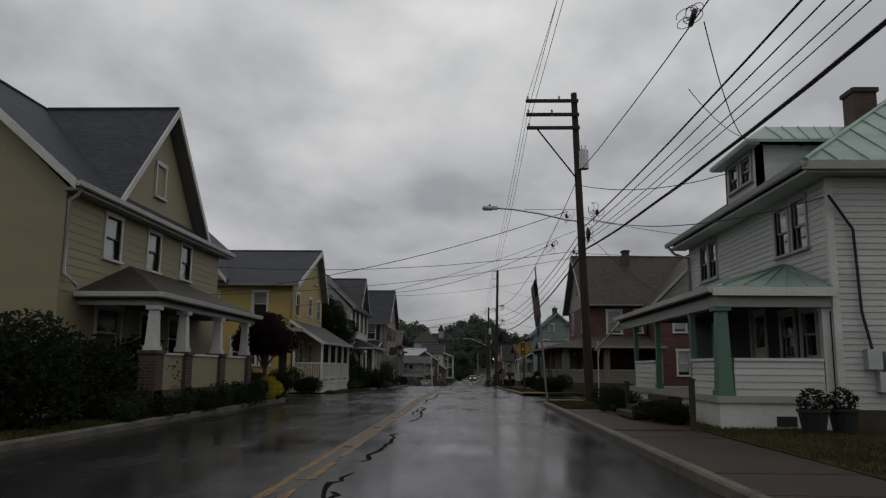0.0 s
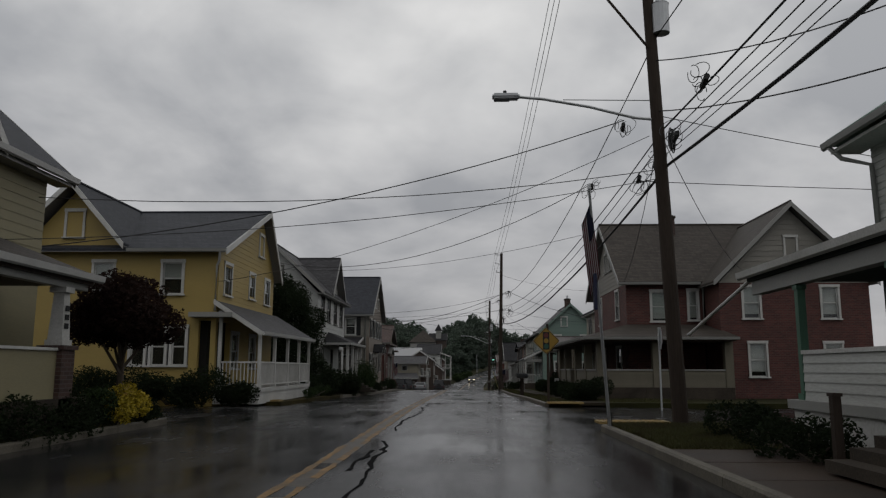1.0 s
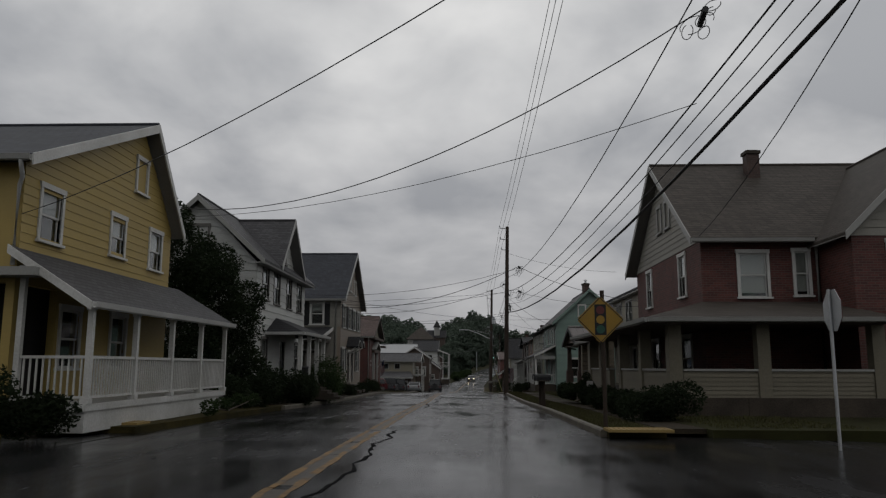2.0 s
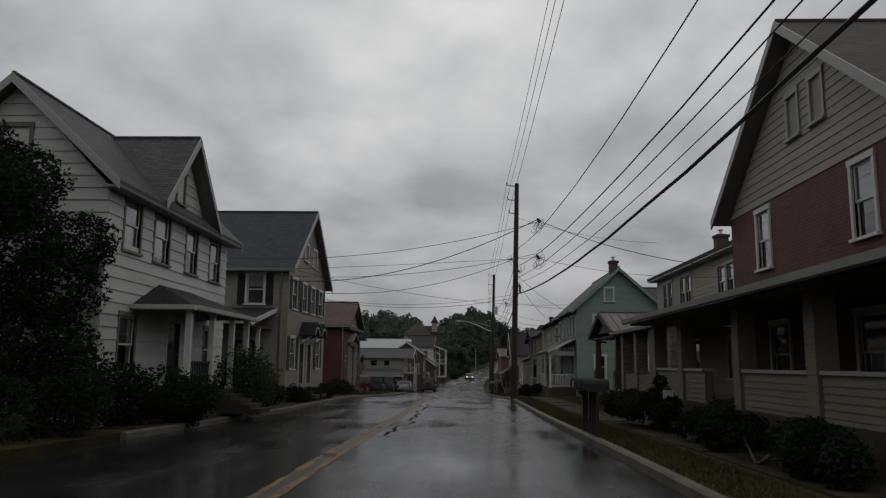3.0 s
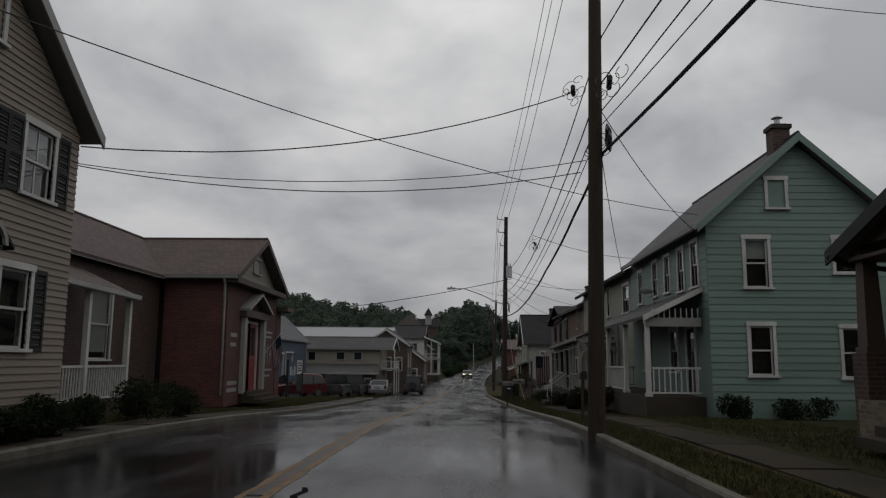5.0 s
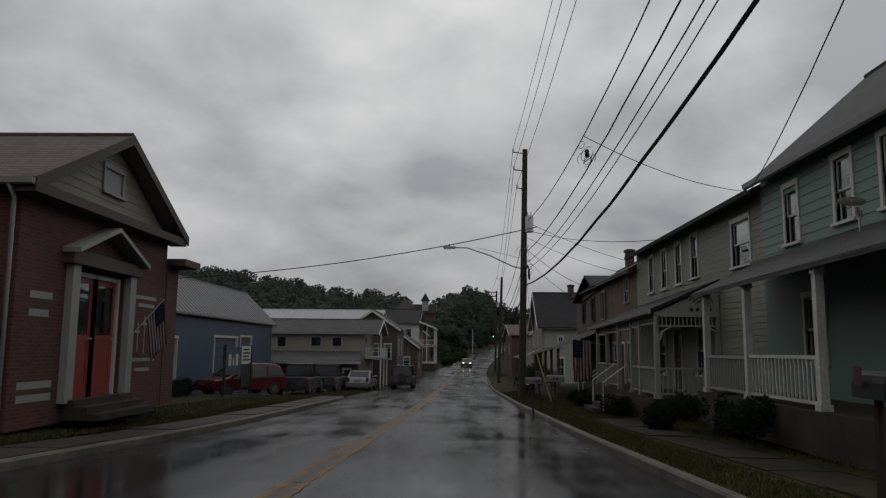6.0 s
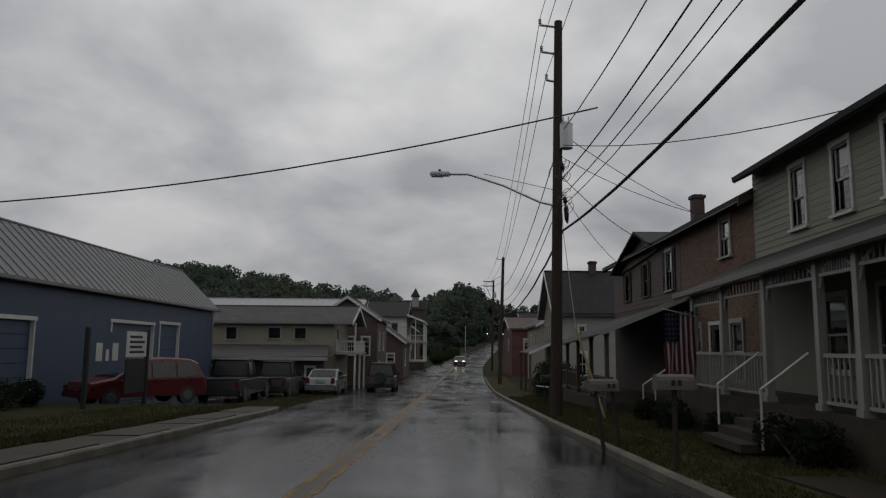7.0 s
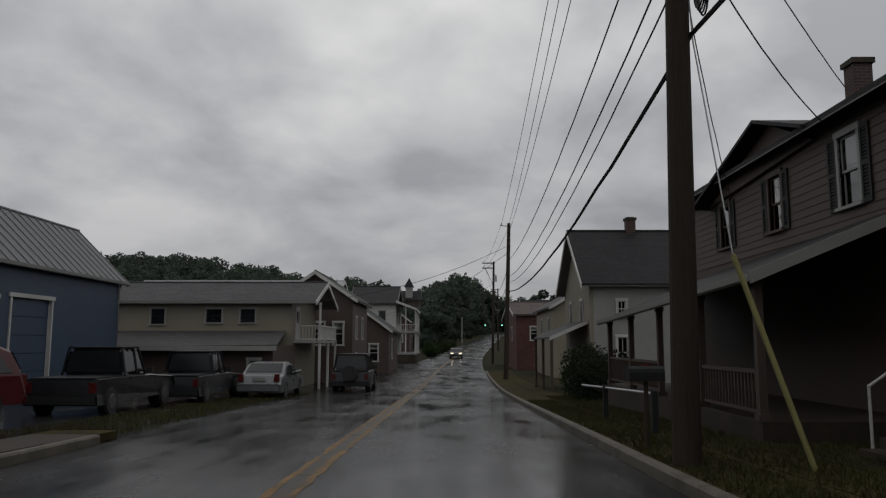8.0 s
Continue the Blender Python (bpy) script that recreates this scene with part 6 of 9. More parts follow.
def house_red():
    h = thing("house", 12, 50, 0, "red brick house with grey shingled gables and a wide dark porch", "house")
    z0, ze, x = 0.0, 5.3, 7.4
    up = [(54.0, 54.75, 3.7, 5.1), (49.3, 50.05, 3.7, 5.1)]
    lo = [(53.2, 54.2, 0.9, 2.3), (49.0, 50.2, 0.9, 2.3)]
    wall(h, "x", x, -1, 47.6, 56.6, z0, ze, "brick", up + lo)
    bm = B()
    solid(bm, [(x, 47.6, ze), (x, 56.6, ze), (x, 52.1, 8.75)], (0.15, 0, 0))
    g = part("gable_wall", bm, "grey_siding", h)
    siding(g, "x", x, -1, 47.6, 56.6, ze, ze + 0.01, 0.2, "grey_siding", [(50.85, 51.55, 6.3, 7.45), (52.0, 52.7, 6.3, 7.45)], (52.1, 8.72), 0.025)
    for a in up:
        window(h, "x", x, -1, *a, blind=0.45)
    for a in lo:
        window(h, "x", x, -1, *a)
    for a in ((50.95, 51.45, 6.4, 7.35), (52.1, 52.6, 6.4, 7.35)):
        window(h, "x", x - 0.015, -1, *a, trim="trim_grey")
    nw = [(8.6, 9.45, 3.5, 4.9), (10.35, 10.75, 3.55, 4.95)]
    wall(h, "y", 47.6, -1, x, 11.2, z0, ze, "brick", nw)
    for a in nw:
        window(h, "y", 47.6, -1, *a, blind=0.9)
    wing = [(12.15, 12.85, 3.5, 4.9), (12.3, 13.0, 0.95, 2.4), (15.6, 16.3, 3.5, 4.9), (15.6, 16.3, 0.95, 2.4)]
    w = wall(h, "y", 45.5, -1, 11.1, 17.7, z0, 5.1, "brick", wing)
    for a in wing:
        window(h, "y", 45.5, -1, *a, blind=0.85)
    bm = B()
    solid(bm, [(11.1, 45.5, 5.1), (17.7, 45.5, 5.1), (14.38, 45.5, 8.45)], (0, 0.15, 0))
    g = part("gable_wall", bm, "grey_siding", h)
    siding(g, "y", 45.5, -1, 11.1, 17.7, 5.1, 5.11, 0.24, "grey_siding", [(14.05, 14.75, 6.1, 7.25)], (14.38, 8.4), 0.025)
    window(h, "y", 45.485, -1, 14.15, 14.62, 6.2, 7.15)
    wall(h, "x", 11.1, -1, 45.5, 47.6, z0, 5.1, "brick")
    wall(h, "x", 17.7, 1, 45.5, 56.6, z0, 5.1, "brick")
    wall(h, "y", 56.6, 1, x, 17.7, z0, ze, "brick")
    interior(h, 7.8, 17.4, 48.0, 56.3, 0.1, 5.0)
    ridge_roof(h, "x", 52.1, 47.2, 57.0, 5.35, 9.0, 7.0, 17.9, "roof_brown", verge="trim_grey")
    ridge_roof(h, "y", 14.36, 10.75, 18.0, 5.15, 8.74, 45.1, 52.1, "roof_brown", verge="trim_grey", verge_ends=(True, False))
    gutter(h, (7.0, 47.2, 5.3), (10.8, 47.2, 5.3), "trim_grey", (0, -1, 0))
    downpipe(h, [(10.9, 47.4, 5.2), (11.0, 47.5, 5.0), (11.0, 47.5, 3.2)], "trim_grey")
    chimney(h, 10.6, 51.3, 8.0, 9.3, 0.45)
    # porch round two sides
    px, py, zp = 4.7, 43.6, 2.62
    roof_plane(h, [(px, py, zp), (px, 57.95, zp), (x + 0.02, 57.95, 3.35), (x + 0.02, 47.6, 3.35)], "roof_brown", 0.1)
    roof_plane(h, [(px, py, zp), (x + 0.02, 47.6, 3.35), (11.2, 47.6, 3.35), (11.2, py, zp)], "roof_brown", 0.1)
    gutter(h, (px, py, zp - 0.03), (px, 57.95, zp - 0.03), "trim_grey", (-1, 0, 0))
    gutter(h, (px, py, zp - 0.03), (11.2, py, zp - 0.03), "trim_grey", (0, -1, 0))
    # ceilings coloured brown to carry the dark of the porch's inside
    part("porch_ceiling", box(B(), px + 0.1, x, py + 0.1, 57.8, zp - 0.18, zp - 0.12), "brown", h)
    part("porch_ceiling", box(B(), x, 11.1, py + 0.1, 47.55, zp - 0.18, zp - 0.12), "brown", h)
    part("porch_floor", box(B(), px + 0.66, x - 0.01, py + 0.56, 57.75, -0.1, 0.5), "concrete", h)
    part("porch_floor", box(B(), x, 11.1, py + 0.56, 47.58, 0.0, 0.5), "concrete", h)
    for y in (44.4, 47.75, 51.0, 54.9, 57.5):
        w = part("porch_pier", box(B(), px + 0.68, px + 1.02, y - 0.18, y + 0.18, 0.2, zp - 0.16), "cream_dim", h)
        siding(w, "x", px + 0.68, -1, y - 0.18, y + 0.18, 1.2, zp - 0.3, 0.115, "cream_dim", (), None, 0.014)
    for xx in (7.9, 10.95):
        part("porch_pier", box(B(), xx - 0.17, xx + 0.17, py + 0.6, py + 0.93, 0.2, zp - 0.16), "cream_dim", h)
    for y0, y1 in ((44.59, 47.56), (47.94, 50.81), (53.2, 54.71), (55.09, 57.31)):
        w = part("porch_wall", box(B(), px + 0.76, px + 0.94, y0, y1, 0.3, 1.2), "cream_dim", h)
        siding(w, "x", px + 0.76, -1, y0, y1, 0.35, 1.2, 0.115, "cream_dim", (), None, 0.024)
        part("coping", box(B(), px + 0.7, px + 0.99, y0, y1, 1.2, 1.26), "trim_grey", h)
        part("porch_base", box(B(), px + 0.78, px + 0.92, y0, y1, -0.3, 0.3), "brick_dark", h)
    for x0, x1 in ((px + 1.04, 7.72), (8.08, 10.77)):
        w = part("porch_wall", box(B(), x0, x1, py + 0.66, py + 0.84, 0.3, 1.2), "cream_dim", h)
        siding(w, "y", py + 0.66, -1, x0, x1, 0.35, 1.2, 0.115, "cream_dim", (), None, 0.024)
        part("coping", box(B(), x0, x1, py + 0.6, py + 0.88, 1.2, 1.26), "trim_grey", h)
    steps(h, "x", px + 0.66, -1, 51.5, 52.9, 0.5, 0.0)
    return h


def house_dormer():
    h = thing("house", 12, 68, -0.3, "cream house with low hipped roof and ribbed metal porch gable", "house")
    z0, ze, x = -0.5, 5.5, 9.6
    up = [(62.6, 63.4, 3.9, 5.0), (63.6, 64.4, 3.9, 5.0), (67.85, 68.55, 3.88, 5.15), (68.75, 69.45, 3.88, 5.15), (70.75, 71.4, 3.88, 5.15), (71.6, 72.25, 3.88, 5.15)]
    lo = [(62.4, 63.6, 0.9, 2.3), (70.8, 72.0, 0.9, 2.3)]
    dr = [(67.0, 67.9, 0.35, 2.35)]
    w = wall(h, "x", x, -1, 61.2, 73.5, z0, ze, "cream", up + lo + dr)
    siding(w, "x", x, -1, 61.2, 73.5, 3.4, ze, 0.16, "cream", up, None, 0.02)
    for a in up:
        window(h, "x", x, -1, *a, blind=0.5, trim="trim_grey")
    for a in lo:
        window(h, "x", x, -1, *a)
    house_door(h, "x", x, -1, *dr[0], "black")
    wall(h, "y", 61.2, -1, x, 16.5, z0, ze, "brick_tan")
    wall(h, "y", 73.5, 1, x, 16.5, z0, ze, "brick_tan")
    wall(h, "x", 16.5, 1, 61.2, 73.5, z0, ze, "cream")
    interior(h, 10.0, 16.2, 61.6, 73.2, 0, 5.3)
    e = [(9.2, 60.8, 5.62), (9.2, 73.9, 5.62), (16.9, 73.9, 5.62), (16.9, 60.8, 5.62)]
    a, b = (13.0, 64.6, 7.2), (13.0, 70.1, 7.2)
    for ring in ([e[0], e[1], b, a], [e[0], a, e[3]], [e[1], e[2], b], [e[3], a, b, e[2]]):
        roof_plane(h, ring, "roof_black", 0.12)
    part("soffit", box(B(), 9.22, x, 60.9, 73.8, 5.42, 5.48), "trim_grey", h)
    chimney(h, 12.4, 72.2, 6.3, 7.6, 0.55, pots=1)
    # porch: lean-to roof with a gable over its far bay
    px = 6.4
    roof_plane(h, [(px, 59.8, 2.74), (px, 69.0, 2.74), (x, 69.0, 3.7), (x, 59.8, 3.7)], "metal_rust", 0.09)
    gutter(h, (px, 59.8, 2.7), (px, 68.8, 2.7), "trim_grey", (-1, 0, 0))
    ridge_roof(h, "x", 71.7, 68.7, 74.7, 2.78, 3.78, 6.35, x, "metal_rust", verge="black", verge_ends=(True, False))
    seams(h, (6.4, 68.7, 2.78), (x, 68.7, 2.78), (6.4, 71.7, 3.78), (x, 71.7, 3.78), 0.38, "metal_rust", "rib", 0.035)
    bm = B()
    solid(bm, [(6.6, 69.0, 2.8), (6.6, 74.4, 2.8), (6.6, 71.7, 3.66)], (0.1, 0, 0))
    part("porch_gable", bm, "brown", h)
    part("porch_floor", box(B(), px + 0.1, x - 0.02, 60.0, 74.3, -0.45, 0.3), "brick_tan", h)
    part("porch_ceiling", box(B(), px + 0.1, x - 0.02, 60.0, 74.3, 2.56, 2.62), "brown", h)
    for y in (60.2, 62.6, 65.0, 67.4, 69.2, 74.2):
        part("porch_pier", box(B(), px + 0.12, px + 0.55, y - 0.22, y + 0.22, -0.45, 2.56 if y < 69 else 1.05), "brick_tan" if y < 69 else "brick_dark", h)
    for y in (69.2, 74.2):
        post(h, px + 0.34, y, 1.05, 2.72, 0.3, "brown", 0.75, "column")
    for y0, y1 in ((60.42, 62.38), (62.82, 64.78), (65.22, 67.18)):
        part("porch_wall", box(B(), px + 0.2, px + 0.45, y0, y1, -0.4, 1.05), "brick_tan", h)
        part("coping", box(B(), px + 0.15, px + 0.5, y0, y1, 1.05, 1.12), "concrete", h)
    steps(h, "x", px + 0.1, -1, 70.4, 72.8, 0.3, -0.3)
    downpipe(h, [(6.3, 74.6, 2.7), (6.7, 74.6, 2.55), (7.2, 74.4, 2.45)], "black")
    return h


def house_mint():
    h = thing("house", 9.5, 87.6, -0.6, "mint green clapboard end house of a terrace with corner porch", "house")
    z0, ze, x = -0.8, 4.82, 6.93
    sd = [(8.0, 8.62, 2.98, 4.35), (8.02, 8.64, 0.55, 1.9), (10.55, 11.2, 0.5, 1.85), (10.5, 11.15, 3.4, 4.35)]
    w = wall(h, "y", 82.83, -1, x, 12.2, z0, ze, "mint", sd, (9.55, 7.15))
    siding(w, "y", 82.83, -1, x, 12.2, -0.1, ze, 0.2, "mint", sd + [(8.65, 9.25, 5.2, 6.1)], (9.55, 7.12), 0.022)
    for a in sd[:1] + sd[3:]:
        window(h, "y", 82.83, -1, *a, blind=0.4)
    for a in sd[1:3]:
        window(h, "y", 82.83, -1, *a, cross=False)
    window(h, "y", 82.82, -1, 8.72, 9.2, 5.25, 6.05)
    fr = [(83.6, 84.2, 3.1, 4.4), (85.0, 85.6, 3.1, 4.4), (86.6, 87.2, 3.2, 4.4), (88.2, 88.8, 3.2, 4.4), (90.4, 91.0, 3.1, 4.3)]
    lo = [(86.0, 86.8, 0.6, 1.9), (89.5, 90.3, 0.6, 1.9)]
    dr = [(84.2, 85.0, 0.0, 1.9)]
    w = wall(h, "x", x, -1, 82.83, 92.3, z0, ze, "mint", fr + lo + dr)
    siding(w, "x", x, -1, 82.83, 92.3, 2.4, ze, 0.2, "mint", fr, None, 0.02)
    for a in fr + lo:
        window(h, "x", x, -1, *a, blind=0.3)
    house_door(h, "x", x, -1, *dr[0], "black")
    wall(h, "x", 12.2, 1, 82.83, 92.3, z0, ze, "mint")
    interior(h, 7.3, 11.9, 83.2, 92.2, -0.6, 4.4)
    ridge_roof(h, "y", 9.55, 6.6, 12.5, 4.72, 7.36, 82.5, 92.3, "roof_grey", verge="mint", verge_ends=(True, False))
    gutter(h, (6.6, 82.5, 4.68), (6.6, 92.3, 4.68), "trim_grey", (-1, 0, 0))
    chimney(h, 9.4, 83.5, 6.9, 7.85, 0.5, pots=1)
    bm = box(B(), 11.2, 16.5, 85.2, 90.5, -0.6, 4.4)
    part("rear_wing", bm, "mint", h)
    ridge_roof(h, "x", 87.8, 84.8, 90.9, 4.5, 6.6, 9.6, 16.9, "roof_grey", verge="mint", verge_ends=(False, True))
    # porch
    px = 5.2
    roof_plane(h, [(px, 83.3, 2.2), (px, 92.3, 2.1), (x, 92.3, 2.95), (x, 83.3, 3.05)], "roof_grey", 0.09)
    bargeboard(h, (px, 83.3, 2.19), (x, 83.3, 3.04), "white", 0.14, 0.04, (0, -1, 0))
    part("frieze", box(B(), px + 0.1, x - 0.05, 83.4, 83.48, 1.9, 2.15), "trim_grey", h)
    for k in range(9):
        part("spindle", box(B(), px + 0.3 + k * 0.16, px + 0.33 + k * 0.16, 83.42, 83.46, 2.15, 2.42), "white", h)
    part("porch_floor", box(B(), px + 0.05, x - 0.01, 83.4, 92.2, -0.75, -0.08), "concrete", h)
    for y in (83.5, 86.4, 89.3, 91.7):
        post(h, px + 0.15, y, -0.08, 2.1, 0.13, "white")
    railing(h, "y", 83.5, px + 0.22, x - 0.1, 0.0, 0.75, "white", 0.15)
    railing(h, "x", px + 0.15, 86.5, 89.2, 0.0, 0.75, "white", 0.15)
    railing(h, "x", px + 0.15, 89.4, 91.6, 0.0, 0.72, "trim_grey", 0.13)
    railing(h, "y", 91.7, px + 0.22, x - 0.1, 0.0, 0.72, "trim_grey", 0.13)
    return h


def terrace():
    h = thing("terrace_house", 9.5, 99, -1.1, "sage clapboard terrace house with spindled porch and shared roof", "terrace house")
    z0, ze, x = -1.5, 4.7, 7.1
    up = [(93.5, 94.7, 3.0, 4.15), (97.65, 98.25, 3.05, 4.35), (99.35, 99.95, 3.0, 4.32), (101.1, 101.7, 2.98, 4.3), (102.9, 103.5, 2.98, 4.3)]
    lo = [(97.0, 97.9, 0.1, 1.5), (101.5, 102.4, 0.0, 1.4)]
    dr = [(99.6, 100.4, -0.45, 1.5)]
    w = wall(h, "x", x, -1, 92.3, 105.6, z0, ze, "sage", up + lo + dr)
    siding(w, "x", x, -1, 95.8, 105.6, 2.3, ze, 0.15, "sage", up, None, 0.018)
    siding(w, "x", x, -1, 92.3, 95.8, -0.9, ze, 0.15, "sage", up, None, 0.018)
    for a in up + lo:
        window(h, "x", x, -1, *a, blind=0.3)
    for a in dr:
        house_door(h, "x", x, -1, *a, "brown")
    wall(h, "x", 12.2, 1, 92.3, 105.6, z0, ze, "sage")
    interior(h, 7.5, 11.9, 92.5, 105.4, -1.0, 4.3)
    ridge_roof(h, "y", 9.65, 6.7, 12.6, 4.62, 6.1, 92.3, 105.6, "roof_grey", verge=None)
    gutter(h, (6.7, 92.3, 4.58), (6.7, 105.6, 4.58), "black", (-1, 0, 0))
    # porch with turned posts, brackets and pierced frieze
    px = 5.15
    roof_plane(h, [(px, 95.8, 1.96), (px, 105.6, 1.72), (x, 105.6, 2.6), (x, 95.8, 2.82)], "roof_black", 0.09)
    gutter(h, (px, 95.8, 1.93), (px, 105.6, 1.69), "trim_grey", (-1, 0, 0))
    # end of the porch: fan-cut panel under the slope, spindle frieze, arched brackets
    bm = B()
    solid(bm, [(px + 0.25, 95.88, 1.78), (x - 0.06, 95.88, 1.78), (x - 0.06, 95.88, 2.68), (px + 0.25, 95.88, 1.9)], (0, 0.03, 0))
    part("fan_panel", bm, "trim_grey", h)
    # cut-outs drawn as near-black discs and arcs on the panel
    for k in range(4):
        part("fan_hole", rod(B(), (px + 1.15 + 0.17 * k, 95.872, 1.95), (px + 1.15 + 0.17 * k, 95.884, 1.95), 0.055, n=10), "dark", h)
    for r in (0.14, 0.24, 0.34):
        part("fan_arc", tube(B(), [(px + 1.42 + r * math.cos(a), 95.87, 2.05 + r * math.sin(a)) for a in [0.25 + 0.35 * i for i in range(8)]], 0.014, 5), "dark", h)
    for z in (1.47, 1.75):
        part("frieze", box(B(), px + 0.2, x - 0.02, 95.86, 95.94, z, z + 0.045), "trim_grey", h)
    for k in range(14):
        xx = px + 0.32 + k * 0.115
        part("spindle", box(B(), xx, xx + 0.028, 95.885, 95.915, 1.515, 1.75), "trim_grey", h)
    for xx, s in ((px + 0.26, 1), (x - 0.06, -1)):
        part("bracket", tube(B(), [(xx, 95.9, 1.1), (xx + s * 0.07, 95.9, 1.33), (xx + s * 0.3, 95.9, 1.46)], 0.035, 6), "trim_grey", h)
    post(h, x - 0.08, 95.95, -0.5, 2.6, 0.12, "trim_grey")
    railing(h, "y", 95.95, px + 0.25, x - 0.15, -0.4, 0.35, "trim_grey", 0.13)
    part("porch_floor", box(B(), px + 0.05, x - 0.01, 95.85, 105.5, -1.4, -0.5), "concrete", h)
    ys = [95.95, 97.8, 98.95, 100.9, 103.0, 104.9]
    for y in ys:
        zt = 2.0 - (y - 92.3) * 0.025
        post(h, px + 0.18, y, -0.5, zt, 0.13, "trim_grey")
        for s in (-1, 1):
            part("bracket", tube(B(), [(px + 0.18, y + s * 0.06, zt - 0.5), (px + 0.18, y + s * 0.16, zt - 0.25), (px + 0.18, y + s * 0.42, zt - 0.1)], 0.03, 6), "trim_grey", h)
    for a, b in zip(ys, ys[1:]):
        zt = 2.0 - (a - 92.3) * 0.025
        part("frieze", box(box(B(), px + 0.15, px + 0.21, a + 0.08, b - 0.08, zt - 0.12, zt - 0.07), px + 0.15, px + 0.21, a + 0.08, b - 0.08, zt - 0.36, zt - 0.31), "trim_grey", h)
        for k in range(12):
            y = a + 0.15 + (b - a - 0.3) * k / 11
            part("spindle", box(B(), px + 0.165, px + 0.195, y - 0.014, y + 0.014, zt - 0.31, zt - 0.12), "trim_grey", h)
    for a, b in ((96.05, 97.7), (97.9, 98.85), (101.0, 102.9), (103.1, 104.8)):
        railing(h, "x", px + 0.18, a, b, -0.4, 0.35, "trim_grey", 0.14)
    steps(h, "x", px + 0.05, -1, 99.05, 100.8, -0.5, -1.15)
    for y in (99.0, 100.85):
        part("step_rail", tube(B(), [(px, y, 0.35), (px - 0.75, y, -0.2), (px - 0.75, y, -1.1)], 0.022, 6), "white", h)
    return h


def terrace_brick():
    h = thing("terrace_house", 9.6, 113, -1.6, "brick and brown terrace house with shuttered windows and dark porch", "terrace house")
    z0, ze, x = -2.5, 4.2, 7.1
    up = [(107.2, 107.9, 2.9, 3.9)]
    lo = [(106.6, 107.4, -0.4, 1.1), (109.8, 110.6, -0.4, 1.1)]
    dr = [(108.2, 109.0, -0.8, 1.1)]
    wall(h, "x", x, -1, 105.6, 111.6, z0, ze, "brick_brown", up + lo + dr)
    for a in up + lo:
        window(h, "x", x, -1, *a, trim="trim_grey", blind=0.3)
    house_door(h, "x", x, -1, *dr[0], "brown")
    up2 = [(112.5, 113.15, 2.4, 3.7), (115.6, 116.2, 2.4, 3.6), (118.6, 119.2, 2.4, 3.5)]
    w = wall(h, "x", x, -1, 111.6, 121.6, z0, ze, "brown", up2)
    siding(w, "x", x, -1, 111.6, 121.6, 2.0, ze, 0.16, "brown", up2, None, 0.018)
    for a in up2:
        window(h, "x", x, -1, *a, trim="trim_grey" if a[0] < 113 else "brown", blind=0.5 if a[0] < 113 else 0.0, shutters="black", sash="trim_grey" if a[0] < 113 else "brown")
    wall(h, "x", 12.4, 1, 105.6, 121.6, z0, ze, "brown")
    wall(h, "y", 121.6, 1, x, 12.4, z0, ze, "brown", (), (9.7, 5.6))
    interior(h, 7.5, 12.1, 105.8, 121.3, -1.6, 3.8)
    ridge_roof(h, "y", 9.7, 6.7, 12.7, 4.12, 5.7, 105.6, 122.2, "roof_black", verge="brown", verge_ends=(True, True))
    chimney(h, 9.15, 116.0, 5.2, 6.3, 0.42)
    # broad wall dormer with a steep gable over the dark windows
    bm = B()
    solid(bm, [(6.98, 113.9, 3.9), (6.98, 119.8, 3.6), (6.98, 115.8, 4.75)], (1.6, 0, 0))
    part("dormer", bm, "brown", h)
    for s in (-1, 1):
        roof_plane(h, [(6.6, 115.8, 4.86), (9.4, 115.8, 4.86), (9.4, 115.8 + (4.3 if s > 0 else -2.2), 3.66 if s > 0 else 4.12), (6.6, 115.8 + (4.3 if s > 0 else -2.2), 3.66 if s > 0 else 4.12)], "roof_black", 0.08, "dormer_roof")
    px = 4.3
    roof_plane(h, [(px, 110.6, 0.98), (px, 121.6, 0.6), (x, 121.6, 1.75), (x, 110.6, 2.14)], "roof_black", 0.09)
    gutter(h, (px, 110.6, 0.95), (px, 121.6, 0.57), "trim_grey", (-1, 0, 0))
    bargeboard(h, (px, 110.6, 0.97), (x, 110.6, 2.13), "trim_grey", 0.16, 0.04, (0, -1, 0))
    part("porch_floor", box(B(), px + 0.15, x - 0.01, 110.75, 121.5, -2.4, -1.2), "concrete", h)
    for y in (110.9, 113.5, 116.2, 118.8, 121.3):
        post(h, px + 0.22, y, -1.2, 0.92 - (y - 110.6) * 0.034, 0.12, "brown")
    for y0, y1 in ((111.0, 113.4), (116.3, 118.7), (118.9, 121.2)):
        railing(h, "x", px + 0.22, y0, y1, -1.1, -0.45, "brown", 0.14)
    # stoop of the brick front
    part("stoop", box(B(), x - 1.0, x - 0.01, 107.9, 109.3, -2.2, -0.82), "concrete", h)
    steps(h, "x", x - 1.0, -1, 108.0, 109.2, -0.82, -1.5)
    for y in (107.95, 109.25):
        part("step_rail", tube(B(), [(x - 0.2, y, 0.05), (x - 1.0, y, 0.0), (x - 1.9, y, -0.6), (x - 1.9, y, -1.6)], 0.022, 6), "white", h)
    return h


